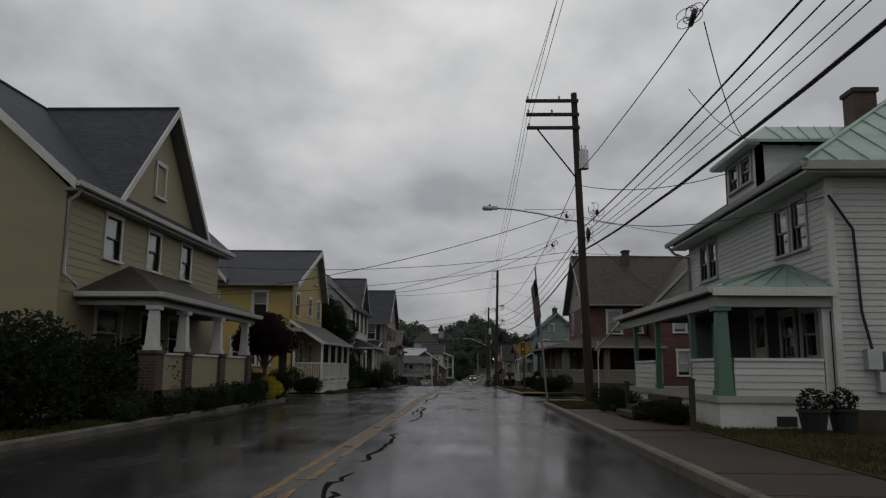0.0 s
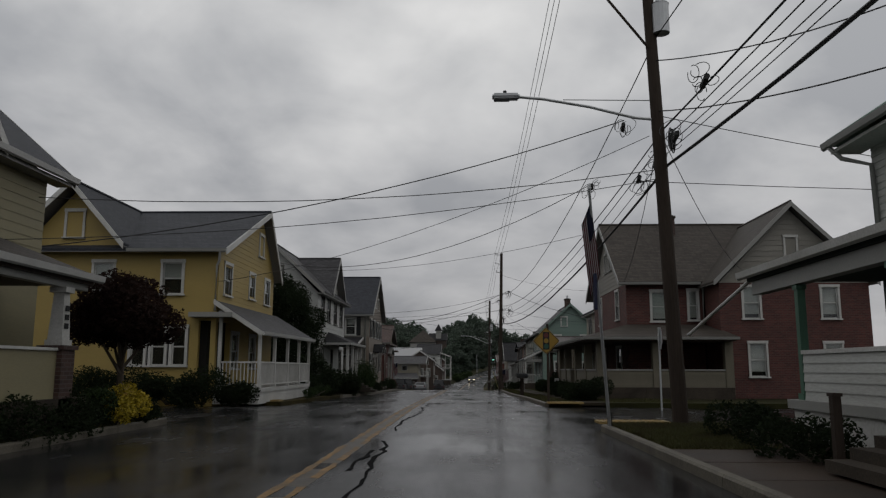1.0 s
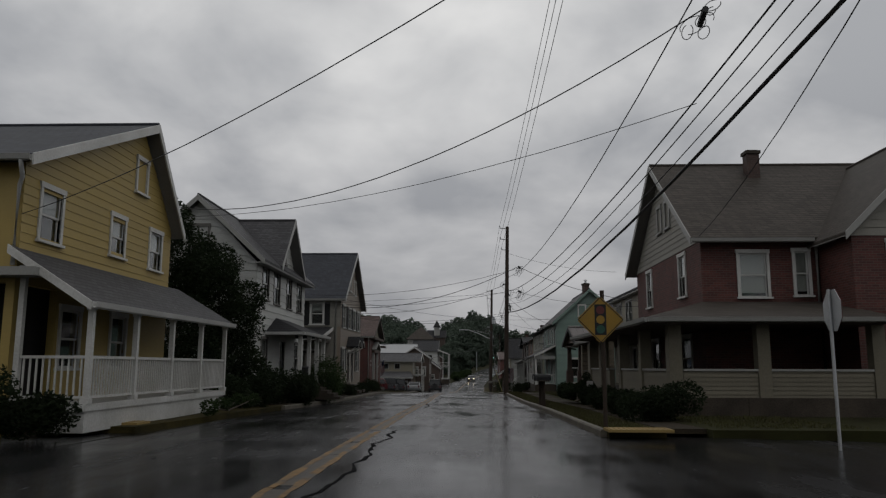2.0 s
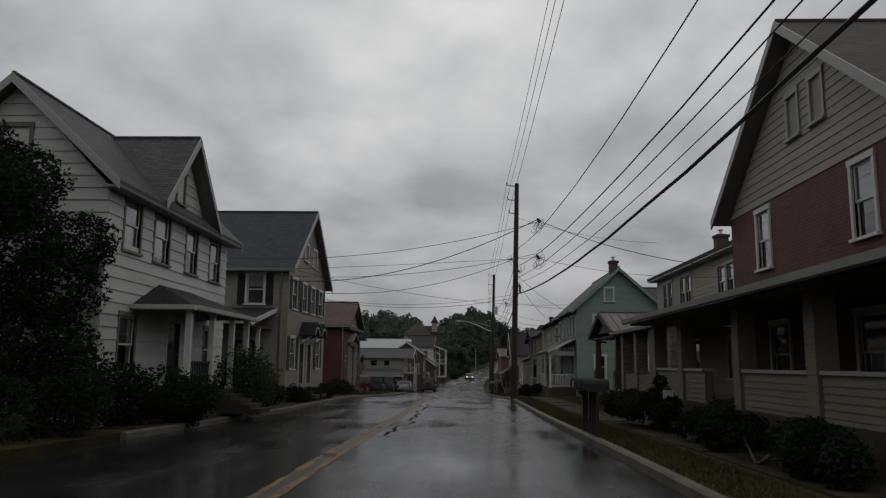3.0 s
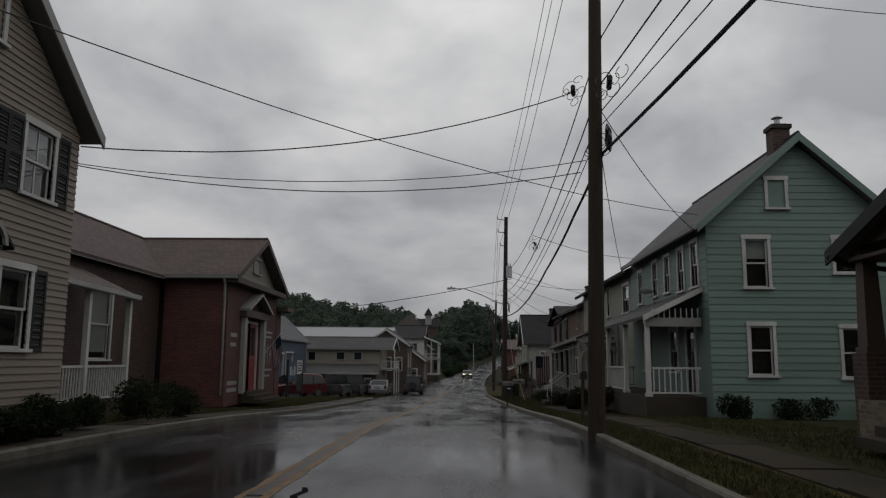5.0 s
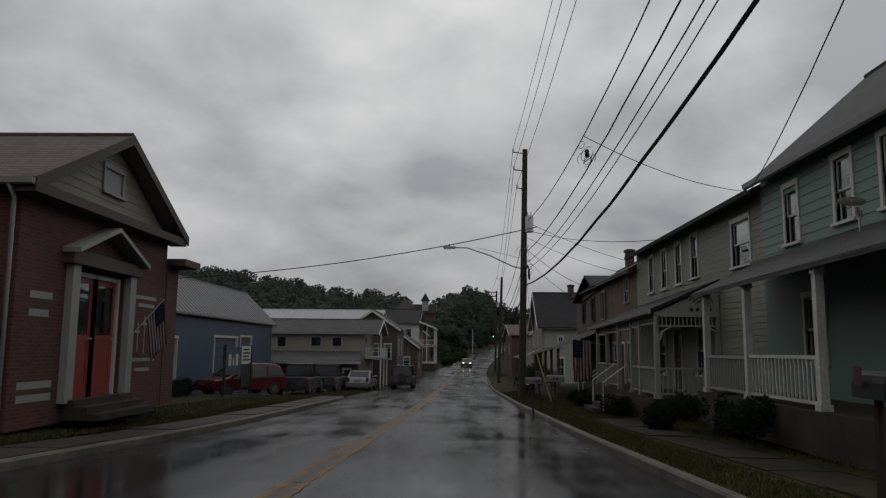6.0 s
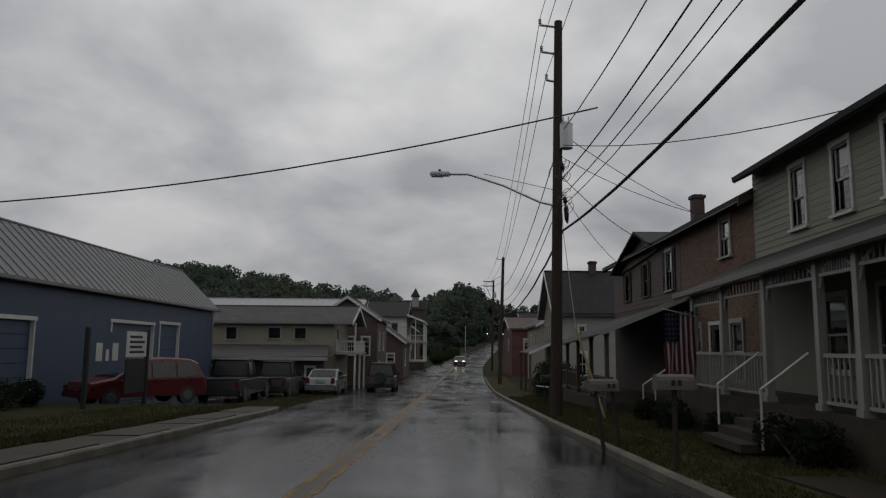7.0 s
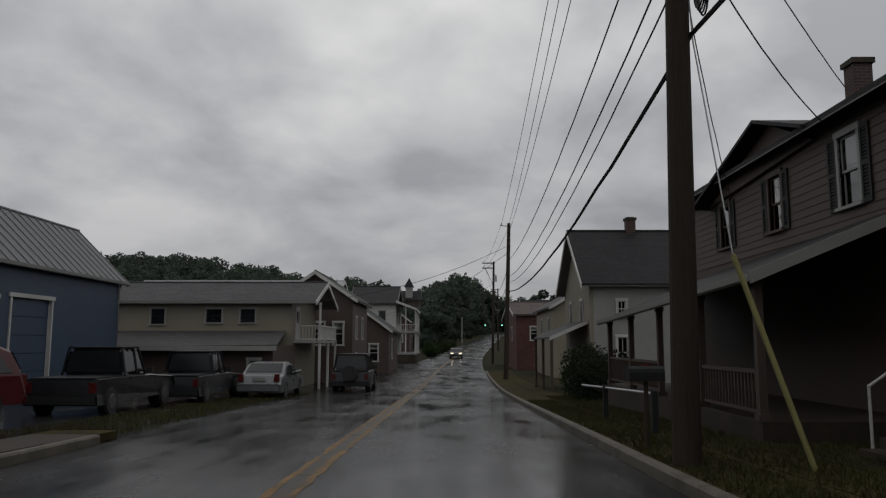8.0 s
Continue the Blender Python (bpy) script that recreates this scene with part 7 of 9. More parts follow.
def house_gable_end():
    h = thing("house", 8, 136.5, -2.1, "pale grey gabled house with dark roof and lean-to porch", "house")
    z0, ze = -3.0, 2.45
    sd = [(7.4, 7.75, 1.1, 1.8), (7.35, 7.8, -1.15, 0.2)]
    wall(h, "y", 133.0, -1, 6.15, 13.0, z0, ze, "trim_grey", sd)
    for a in sd:
        window(h, "y", 133.0, -1, *a, cross=True)
    fr = [(134.6, 135.2, 0.9, 1.9), (137.6, 138.2, 0.9, 1.9)]
    wall(h, "x", 6.15, -1, 133.0, 140.0, z0, ze, "cream", fr, (136.5, 5.2))
    for a in fr:
        window(h, "x", 6.15, -1, *a)
    wall(h, "y", 140.0, 1, 6.15, 13.0, z0, ze, "trim_grey")
    wall(h, "x", 13.0, 1, 133.0, 140.0, z0, ze, "trim_grey", (), (136.5, 5.2))
    interior(h, 6.5, 12.7, 133.4, 139.7, -2.2, 2.3)
    ridge_roof(h, "x", 136.5, 132.6, 140.4, 2.55, 5.45, 5.75, 13.4, "roof_black")
    chimney(h, 8.9, 136.5, 5.2, 6.1, 0.45)
    roof_plane(h, [(4.4, 133.4, 0.2), (4.4, 139.6, 0.2), (6.14, 139.6, 0.95), (6.14, 133.4, 0.95)], "roof_grey", 0.08)
    bargeboard(h, (4.4, 133.4, 0.19), (6.14, 133.4, 0.94), "white", 0.14, 0.04, (0, -1, 0))
    for y in (133.5, 136.5, 139.5):
        post(h, 4.5, y, -2.35, 0.15, 0.12, "brown")
    part("porch_floor", box(B(), 4.45, 6.14, 133.4, 139.6, -2.8, -2.35), "concrete", h)
    return h


house_olive()
house_yellow()
house_white()
house_tan()
hall_brick()
shed_blue()
house_balcony()
house_green_roof()
house_red()
house_dormer()
house_mint()
terrace()
terrace_brick()
house_gable_end()
house_pale_roof()
house_porches()
house_far("a", -11.0, -5.1, 163, 174, -3.0, 0.9, 3.3, "brown", "roof_black", "y", "dark brown gabled shop with a pale sign and white door trim", [(-8.9, -8.2, -1.6, -0.2), (-6.7, -6.0, -1.6, -0.2)], [(166, 166.9, -1.4, 0.2)])
house_far("h", -11.0, -6.2, 147.5, 156, -3.0, 2.6, 4.5, "brown", "roof_black", "y", "tall dark brown house with white window trim behind the balcony", [(-8.6, -8.0, -0.2, 1.2), (-7.4, -6.8, -0.2, 1.2)], [(149, 149.7, 0.2, 1.6), (152.5, 153.2, 0.2, 1.6), (149, 149.7, -2.2, -0.8)])
house_far("c", -12.5, -6.6, 226, 238, -2.4, 3.4, 6.0, "brick_dark", "roof_black", "y", "dark brick house half hidden behind the trees", [(-8.5, -7.7, 0, 1.3), (-11, -10.2, 0, 1.3)])
house_far("d", 7.2, 14, 152, 162, -3.0, 2.4, 4.6, "cream", "roof_grey", "y", "cream clapboard house beyond the terrace", [(8.2, 8.9, 0.6, 1.7), (10.6, 11.3, 0.6, 1.7), (8.2, 8.9, -1.6, -0.3)], [(154, 154.8, 0.6, 1.7), (158, 158.8, 0.6, 1.7)])
house_far("e", 6.6, 17, 174, 188, -2.9, 2.7, 4.3, "brick", "roof_rust", "x", "low brick building with a long rust-coloured roof", [(8.0, 9.0, 0.2, 1.5), (11.0, 12.0, 0.2, 1.5)], [(178, 179, 0.2, 1.5)])
house_far("f", 11.5, 19, 212, 224, -2.5, 4.0, 6.6, "trim_grey", "roof_black", "x", "grey gabled house on the rise", [(13.0, 13.8, 1.5, 2.8)], [(216, 217, 1.5, 2.8)])
house_hill()


# ---------------------------------------------------------------- poles, lamps and cables
def utility_pole(x, y, z, top, lean, label, arms=(), transformer=None, lamp=None, name="utility_pole"):
    """A tapered timber pole; arms: (height, length to the west, insulators)."""
    t = thing(name, x, y, z, label, "utility pole", "utility poles along the street")
    tx = x + lean[0], y + lean[1]

    def on(h):
        k = (h - z) / (top - z)
        return Vector((x + (tx[0] - x) * k, y + (tx[1] - y) * k, h))
    part("shaft", rod(B(), on(z - 0.3), on(top), 0.17, 0.115, 14), "pole_wood", t, smooth=False)
    for h, ln, pins in arms:
        p = on(h)
        bm = box(B(), p.x - ln, p.x + 0.14, p.y - 0.19, p.y - 0.09, h - 0.06, h + 0.06) if ln > 1 else tube(B(), [p, (p.x - ln, p.y - 0.05, h + 0.05)], 0.035, 6)
        a = part("crossarm", bm, "pole_wood" if ln > 1 else "steel", t)
        for q in pins:
            b2 = B()
            for kk in range(3):
                rod(b2, (p.x - q, p.y - 0.14, h + 0.06 + kk * 0.05), (p.x - q, p.y - 0.14, h + 0.1 + kk * 0.05), 0.05, 0.03, 8)
            part("insulator", b2, "steel", a)
    if arms and arms[-1][1] > 1:
        h = arms[-1][0]
        p, q = on(h), on(h - 1.95)
        part("brace", rod(B(), (p.x - arms[-1][1] + 0.4, p.y - 0.14, h - 0.05), (q.x - 0.1, q.y - 0.1, h - 1.95), 0.03, n=6), "pole_wood", t)
    if transformer:
        p = on(transformer)
        bm = rod(B(), (p.x + 0.22, p.y - 0.12, transformer - 0.35), (p.x + 0.22, p.y - 0.12, transformer + 0.35), 0.19, 0.19, 14)
        rod(bm, (p.x + 0.22, p.y - 0.12, transformer + 0.35), (p.x + 0.22, p.y - 0.12, transformer + 0.42), 0.2, 0.12, 14)
        tr = part("transformer", bm, "steel", t, "grey steel transformer can")
        for dx in (0.15, 0.3):
            part("bushing", rod(B(), (p.x + dx, p.y - 0.12, transformer + 0.4), (p.x + dx, p.y - 0.12, transformer + 0.58), 0.03, 0.02, 8), "steel", tr)
    if lamp:
        h, hx, hy, hz = lamp
        p = on(h)
        pts = [p, (p.x + (hx - p.x) * 0.15, p.y, h + (hz - h) * 0.12), (p.x + (hx - p.x) * 0.45, p.y + (hy - p.y) * 0.4, h + (hz - h) * 0.62), (p.x + (hx - p.x) * 0.75, p.y + (hy - p.y) * 0.75, hz - 0.02), (hx + 0.3, hy, hz)]
        arm = part("lamp_arm", tube(B(), pts, 0.035, 8), "steel", t)
        part("stay_rod", tube(B(), [on(h + 0.45), (p.x + (hx - p.x) * 0.62, p.y + (hy - p.y) * 0.6, hz - 0.02)], 0.012, 5), "steel", arm)
        bm = box(B(), hx - 0.28, hx + 0.32, hy - 0.14, hy + 0.14, hz - 0.05, hz + 0.06)
        bmesh.ops.bevel(bm, geom=bm.edges[:], offset=0.035, segments=2, affect="EDGES")
        hd = part("lamp_head", bm, "steel", arm, "grey cobra-head street lamp")
        part("lens", box(B(), hx - 0.24, hx + 0.1, hy - 0.1, hy + 0.1, hz - 0.075, hz - 0.05), "glass", hd)
        part("photocell", rod(B(), (hx, hy, hz + 0.05), (hx, hy, hz + 0.14), 0.04, n=8), "black", hd)
    return on


P0 = utility_pole(4.5, -21, 0.2, 12.0, (-0.3, 0), "weathered timber utility pole with crossarms", [(11.5, 1.9, (0.1, 1.0, 1.8)), (10.95, 1.9, (1.8,))])
P1 = utility_pole(4.31, 27.95, 0.12, 11.85, (-0.37, 0.05), "weathered timber utility pole with three crossarms and street lamp", [(11.5, 1.88, (0.6, 1.8)), (10.95, 1.88, (0.9, 1.8)), (10.42, 1.88, (1.8,))], 9.15, (6.8, 0.67, 27.6, 7.22))
P2 = utility_pole(2.65, 76.6, -0.4, 11.2, (0.2, 0), "weathered timber utility pole carrying many cables", [(11.05, 0.55, (0.55,)), (10.25, 0.5, (0.5,)), (9.5, 0.4, (0.4,))])
P3 = utility_pole(2.6, 108.4, -1.5, 9.9, (0.18, 0), "weathered timber utility pole with street lamp", [(9.72, 0.55, (0.55,)), (8.9, 0.5, (0.5,)), (8.05, 0.35, (0.35,))], 6.4, (4.4, -0.66, 108.8, 5.4))
P4 = utility_pole(3.7, 150, -2.6, 8.0, (0.3, 0), "distant timber utility pole", [(7.8, 0.6, (0.5,))])
P5 = utility_pole(5.2, 190, -2.45, 9.7, (0.2, 0), "distant timber utility pole with transformer", [(9.5, 1.4, (0.4, 1.2)), (8.9, 1.4, (0.4, 1.2))], 7.6)
P6 = utility_pole(9.6, 246, -1.5, 10.5, (0, 0), "distant timber utility pole", [(10.2, 1.4, (0.4, 1.2))])


def cable(p, q, sag, r, label, waves=0.0, n=18, seed=0):
    """A cable that hangs between two points, top-level, with the slight unevenness of lashed line."""
    p, q = Vector(p), Vector(q)
    rnd = random.Random(seed)
    pts = []
    for k in range(n + 1):
        u = k / n
        v = p.lerp(q, u) - Vector((0, 0, sag * 4 * u * (1 - u)))
        if 0 < k < n and waves:
            v += Vector((rnd.uniform(-waves, waves), 0, rnd.uniform(-waves, waves)))
        pts.append(v)
    ob = part("overhead_cable", tube(B(), pts, r, 5), "wire")
    return tagged(ob, label, "cable", "overhead cables")


def west(on, h, d, dz=0.2):
    p = on(h)
    return (p.x - d, p.y - 0.14, h + dz)


POWER, THICK, DROP = "thin bare power line between poles", "thick lashed telephone cable between poles", "thin service cable from a pole to a house"
for a, b, pa, pb in ((P0, P1, ((11.5, 1.0), (11.5, 1.8), (10.95, 1.8)), ((11.5, 1.8), (10.95, 1.8), (10.42, 1.8))),
                     (P1, P2, ((11.5, 1.8), (10.95, 1.8), (10.42, 1.8)), ((11.05, 0.55), (10.25, 0.5), (9.5, 0.4))),
                     (P2, P3, ((11.05, 0.55), (10.25, 0.5), (9.5, 0.4)), ((9.72, 0.55), (8.9, 0.5), (8.05, 0.35))),
                     (P3, P4, ((9.72, 0.55), (8.9, 0.5), (8.05, 0.35)), ((7.8, 0.5), (7.3, 0.1), (6.8, 0.1))),
                     (P4, P5, ((7.8, 0.5), (7.3, 0.1)), ((9.5, 1.2), (8.9, 1.2))),
                     (P5, P6, ((9.5, 1.2), (9.5, 0.4)), ((10.2, 1.2), (10.2, 0.4)))):
    for k, (u, v) in enumerate(zip(pa, pb)):
        cable(west(a, *u), west(b, *v), 0.5, 0.011 if b in (P4, P5, P6) else 0.009, POWER, seed=k)
for a, b, rows in ((P0, P1, ((8.6, 8.8, 0.9, 0.014), (7.3, 6.6, 0.7, 0.02), (6.9, 6.35, 0.7, 0.012), (6.6, 6.15, 0.8, 0.01), (6.4, 6.0, 0.8, 0.009), (6.1, 5.75, 0.9, 0.034))),
                   (P1, P2, ((8.8, 7.6, 1.4, 0.014), (6.6, 6.6, 1.0, 0.016), (6.35, 6.0, 1.0, 0.012), (6.0, 5.7, 1.1, 0.01), (5.75, 5.1, 1.0, 0.032))),
                   (P2, P3, ((7.6, 6.6, 1.0, 0.014), (6.6, 5.2, 0.8, 0.016), (6.0, 4.7, 0.8, 0.012), (5.7, 4.4, 0.8, 0.01), (5.1, 3.7, 0.8, 0.032))),
                   (P3, P4, ((6.6, 5.6, 0.8, 0.016), (5.2, 4.4, 0.8, 0.016), (4.7, 4.0, 0.9, 0.014), (3.7, 3.4, 0.8, 0.034))),
                   (P4, P5, ((5.6, 6.0, 0.8, 0.018), (4.4, 5.0, 0.8, 0.02), (3.4, 4.2, 0.8, 0.034))),
                   (P5, P6, ((6.0, 8.0, 0.8, 0.02), (4.2, 6.5, 0.8, 0.036)))):
    for k, (u, v, sag, r) in enumerate(rows):
        p, q = a(u), b(v)
        s = 0.16 if r > 0.03 else 0.14
        cable((p.x + s, p.y, u), (q.x + s, q.y, v), sag, r, THICK if r > 0.03 else POWER, 0.006 if r < 0.03 else 0.012, 24, k)
for k, (p, q, sag, r) in enumerate((
        ((4.02, 31.03, 7.82), (-17.3, 27.7, 3.55), 1.0, 0.014), ((4.23, 28.5, 5.79), (-9.42, 27.2, 4.9), 0.36, 0.010), ((4.3, 28.4, 5.57), (-9.42, 25.9, 3.75), 0.31, 0.008), ((3.94, 28.1, 6.46), (-9.15, 38.35, 4.35), 0.5, 0.008),
        ((3.83, 35.4, 7.15), (-9.16, 46.0, 6.15), 1.15, 0.012), ((3.66, 35.4, 5.53), (-9.16, 46.05, 5.85), 0.5, 0.007),
        ((4.1, 30.0, 5.9), (30, 31, 6.3), 0.4, 0.010), ((4.45, 13.9, 8.0), (8.1, 21.4, 7.95), 0.75, 0.012), ((4.55, 15.4, 7.2), (8.2, 20.9, 7.8), 0.35, 0.009),
        (P1(7.0), (7.3, 15.6, 4.9), 0.5, 0.014), (P1(8.2), (8.6, 18.9, 7.1), 0.6, 0.014), ((3.0, 93.7, 6.3), (9.0, 99.0, 6.0), 0.25, 0.011), (P1(6.6), (12.2, 45.4, 5.6), 0.5, 0.01), (P1(6.9), (30, 36, 7.2), 0.8, 0.01),
        (P1(6.4), (7.3, 47.4, 5.4), 0.4, 0.01), (P2(9.3), (10.4, 76.4, 7.9), 0.3, 0.009), ((2.66, 62.5, 6.38), (-8.1, 62.2, 4.95), 0.45, 0.010), ((2.61, 62.5, 6.45), (-7.45, 67.4, 4.72), 0.7, 0.016), ((2.7, 63.7, 5.25), (-8.45, 62.3, 4.5), 0.05, 0.007), ((2.67, 63.8, 5.4), (-10.5, 67.25, 5.2), 0.6, 0.009),
        ((6.65, 82.6, 5.0), (-7.4, 68.1, 5.27), 0.5, 0.009), ((2.67, 62.5, 6.42), (12.6, 56.7, 4.3), 0.9, 0.012), ((2.7, 63.8, 5.25), (9.5, 60.9, 4.3), 0.3, 0.008),
        ((2.73, 79.0, 7.29), (-7.4, 75.65, 4.95), 0.6, 0.014), ((2.6, 77.6, 4.94), (-8.3, 75.7, 4.75), 0.55, 0.011), ((2.65, 77.2, 5.1), (-8.6, 75.7, 4.8), 0.5, 0.009),
        (P2(6.2), (6.8, 83.0, 4.5), 0.3, 0.01), (P2(5.9), (7.0, 94.0, 4.4), 0.4, 0.01),
        ((2.72, 102.5, 5.35), (-15.2, 103.9, 3.3), 0.5, 0.018), (P3(6.2), (6.8, 99.5, 4.5), 0.3, 0.012), (P3(5.4), (6.9, 113.0, 3.8), 0.3, 0.012), (P3(5.0), (6.9, 118.0, 3.6), 0.3, 0.01), (P3(6.6), (9.1, 116.4, 5.75), 0.15, 0.012), (P3(5.9), (7.6, 110.0, 4.4), 0.2, 0.01),
        (P4(6.5), (-8.3, 142, 2.2), 0.7, 0.014), (P4(6.0), (-5.4, 166, 2.5), 0.6, 0.014), (P5(7.0), (-6, 200, 4), 0.8, 0.016), (P6(8), (-6, 222, 5), 0.8, 0.02))):
    cable(p, q, sag, r, DROP, 0.004, 22, 40 + k)


def coil(x, y, z, seed, label="loops of slack telephone cable hung on the line"):
    """Splice loops that hang from the cables beside a pole."""
    rnd = random.Random(seed)
    t = thing("cable_loops", x, y, z, label, "cable loops", "splice loops at the poles")
    for k in range(6):
        pts = []
        r, sq = rnd.uniform(0.1, 0.24), rnd.uniform(0.4, 1.0)
        cx, cy, cz, ph = x + rnd.uniform(-.2, .2), y + rnd.uniform(-.3, .3), z + rnd.uniform(-.25, .2), rnd.random() * 6
        for i in range(15):
            a = ph + 5.4 * i / 14
            pts.append((cx + r * math.cos(a) * sq, cy + r * math.sin(a) * 0.7, cz + r * math.sin(a + 0.5)))
        part("loop", tube(B(), pts, 0.008, 5), "wire", t)
    part("closure", rod(B(), (x - 0.05, y - 0.3, z), (x + 0.05, y + 0.3, z + 0.02), 0.055, n=8), "wire", t)


for k, (on, h, dx, dy) in enumerate(((P1, 8.1, 0.2, -14.0), (P1, 6.5, 0.1, -3.0), (P1, 6.2, 0.2, -0.6), (P1, 6.1, 0.2, 1.2), (P1, 7.6, -0.1, 3.0), (P1, 7.1, -0.2, 7.6), (P1, 5.95, 0.0, 2.1), (P2, 6.2, 0.1, -1.0), (P2, 5.6, 0.2, 0.8), (P2, 6.4, -0.1, -14.1), (P2, 5.25, 0.0, -12.9), (P2, 7.3, -0.1, 2.4), (P3, 4.4, 0.1, -0.8), (P3, 5.0, -0.2, -2.2), (P3, 6.0, 0.5, -14))):
    p = on(h)
    coil(p.x + dx, p.y + dy, h, k)
for on, h in ((P1, 6.3), (P2, 5.4), (P3, 4.2)):
    p = on(h)
    t = thing("cable_hook", p.x, p.y, h, "coiled black cable hung on the pole", "cable coil", "coils on the poles")
    for k in range(4):
        part("turn", tube(B(), [(p.x + 0.2 + 0.02 * k, p.y - 0.2 + 0.16 * math.cos(a), h + 0.24 * math.sin(a) - k * 0.03) for a in [i * 0.45 for i in range(15)]], 0.012, 5), "wire", t)

M["guard_yellow"] = plain("faded_yellow_plastic", (0.25, 0.23, 0.09), 0.5)
# guy wire with a yellow guard beside the pole near the terrace
t = thing("guy_wire", 3.85, 107.9, -1.5, "steel guy wire with a yellow plastic guard in the verge", "guy wire")
part("guard", rod(B(), (3.85, 107.9, -1.5), (3.12, 108.1, 0.95), 0.032, n=10), "guard_yellow", t, "yellow plastic guy guard")
part("strand", tube(B(), [(3.12, 108.1, 0.95), (2.85, 108.35, 3.6), (2.72, 108.4, 6.6)], 0.01, 5), "steel", t)


# ---------------------------------------------------------------- signs, flags, mailboxes
def sign_post(x, y, z0, z1, name, label, r=0.03, mat="steel"):
    t = thing(name, x, y, z0, label, "sign", "street signs")
    part("post", rod(B(), (x, y, z0 - 0.2), (x, y, z1), r, n=8), mat, t)
    return t


t = sign_post(2.78, 39.55, 0.05, 2.9, "signal_ahead_sign", "yellow diamond sign showing a traffic signal, on a dark timber post", 0.045, "pole_wood")
c, yy = Vector((2.72, 39.47, 2.28)), 39.46
bm = B()
solid(bm, [(c.x + 0.5 * math.cos(a), yy, c.z + 0.5 * math.sin(a)) for a in (0, math.pi / 2, math.pi, 1.5 * math.pi)], (0, 0.012, 0))
bmesh.ops.bevel(bm, geom=[e for e in bm.edges if abs(e.verts[0].co.y - e.verts[1].co.y) > 0.005], offset=0.04, segments=3, affect="EDGES")
pl = part("plate", bm, "sign_yellow", t)
bm = B()
for k in range(4):
    a, b = k * math.pi / 2, (k + 1) * math.pi / 2
    ring = [(c.x + r * math.cos(q), yy - 0.003, c.z + r * math.sin(q)) for r, q in ((0.475, a), (0.475, b), (0.45, b), (0.45, a))]
    solid(bm, ring, (0, 0.002, 0))
part("border", bm, "black", pl)
part("signal_panel", box(B(), c.x - 0.12, c.x + 0.12, yy - 0.004, yy - 0.001, c.z - 0.32, c.z + 0.32), "black", pl)
for dz, m in ((0.2, "sign_red"), (0.0, "sign_yellow"), (-0.2, "signal_green")):
    part("disc", rod(B(), (c.x, yy - 0.007, c.z + dz), (c.x, yy - 0.004, c.z + dz), 0.088, n=20), m, pl)

t = sign_post(6.1, 36.6, 0.05, 2.62, "stop_sign", "octagonal stop sign seen edge-on beside the side street")
bm = B()
solid(bm, [(6.14 + 0.02 * math.cos(a), 36.58 + 0.38 * math.cos(a), 2.26 + 0.38 * math.sin(a)) for a in [math.pi / 8 + k * math.pi / 4 for k in range(8)]], (0.006, 0, 0))
pl = part("plate", bm, "sign_red", t)
bm = B()
solid(bm, [(6.128 + 0.02 * math.cos(a), 36.58 + 0.38 * math.cos(a), 2.26 + 0.38 * math.sin(a)) for a in [math.pi / 8 + k * math.pi / 4 for k in range(8)]], (0.006, 0, 0))
part("back", bm, "steel", pl, "bare aluminium back of the sign")


def flag(parent, origin, along_, down, w, h, fold=0.05, seed=1):
    """A hanging striped flag: stripes and canton as parts, with soft folds. along_: the way of its hoist-to-fly; down: the way that it hangs."""
    o, u, v = Vector(origin), Vector(along_).normalized(), Vector(down).normalized()
    nrm = u.cross(v)

    def patch(name, a0, a1, b0, b1, mat, lift=0.0):
        bm = B()
        n, k = 10, 4
        rows = []
        for i in range(k + 1):
            a = a0 + (a1 - a0) * i / k
            row = []
            for j in range(n + 1):
                b = b0 + (b1 - b0) * j / n
                off = fold * (math.sin(a * 9 + b * 2 + seed) + 0.5 * math.sin(b * 5 + a * 17 + seed * 2)) * min(1, 0.2 + b / h)
                row.append(bm.verts.new(o + u * a + v * b + nrm * (off + lift)))
            rows.append(row)
        for p, q in zip(rows, rows[1:]):
            for j in range(n):
                bm.faces.new((p[j], p[j + 1], q[j + 1], q[j]))
        bmesh.ops.solidify(bm, geom=bm.faces[:], thickness=0.004)
        return part(name, bm, mat, parent, smooth=True)
    cw = w * 0.538
    for k in range(13):
        a0, a1 = w * k / 13, w * (k + 1) / 13
        patch("stripe", a0, a1, (h * 0.4 if a1 <= cw + 1e-3 else 0), h, "flag_red" if k % 2 == 0 else "flag_white")
    patch("canton", 0, cw, 0, h * 0.4, "flag_blue")
    for i in range(6):
        for j in range(5):
            a, b = cw * (j + 0.6) / 5.2, h * 0.4 * (i + 0.6) / 6.2
            patch("star", a, a + w * 0.022, b, b + w * 0.022, "flag_white", -0.008)


t = thing("flag_on_porch", 4.4, 103.1, 1.2, "striped flag hanging from a bracket on the terrace porch", "flag")
part("staff", rod(B(), (5.3, 103.5, 1.0), (4.0, 102.8, 1.22), 0.014, n=8), "steel", t)
flag(t, (4.02, 102.8, 1.17), (0.85, 0.5, 0.02), (0.0, 0.0, -1), 0.9, 1.52, 0.03, 2)

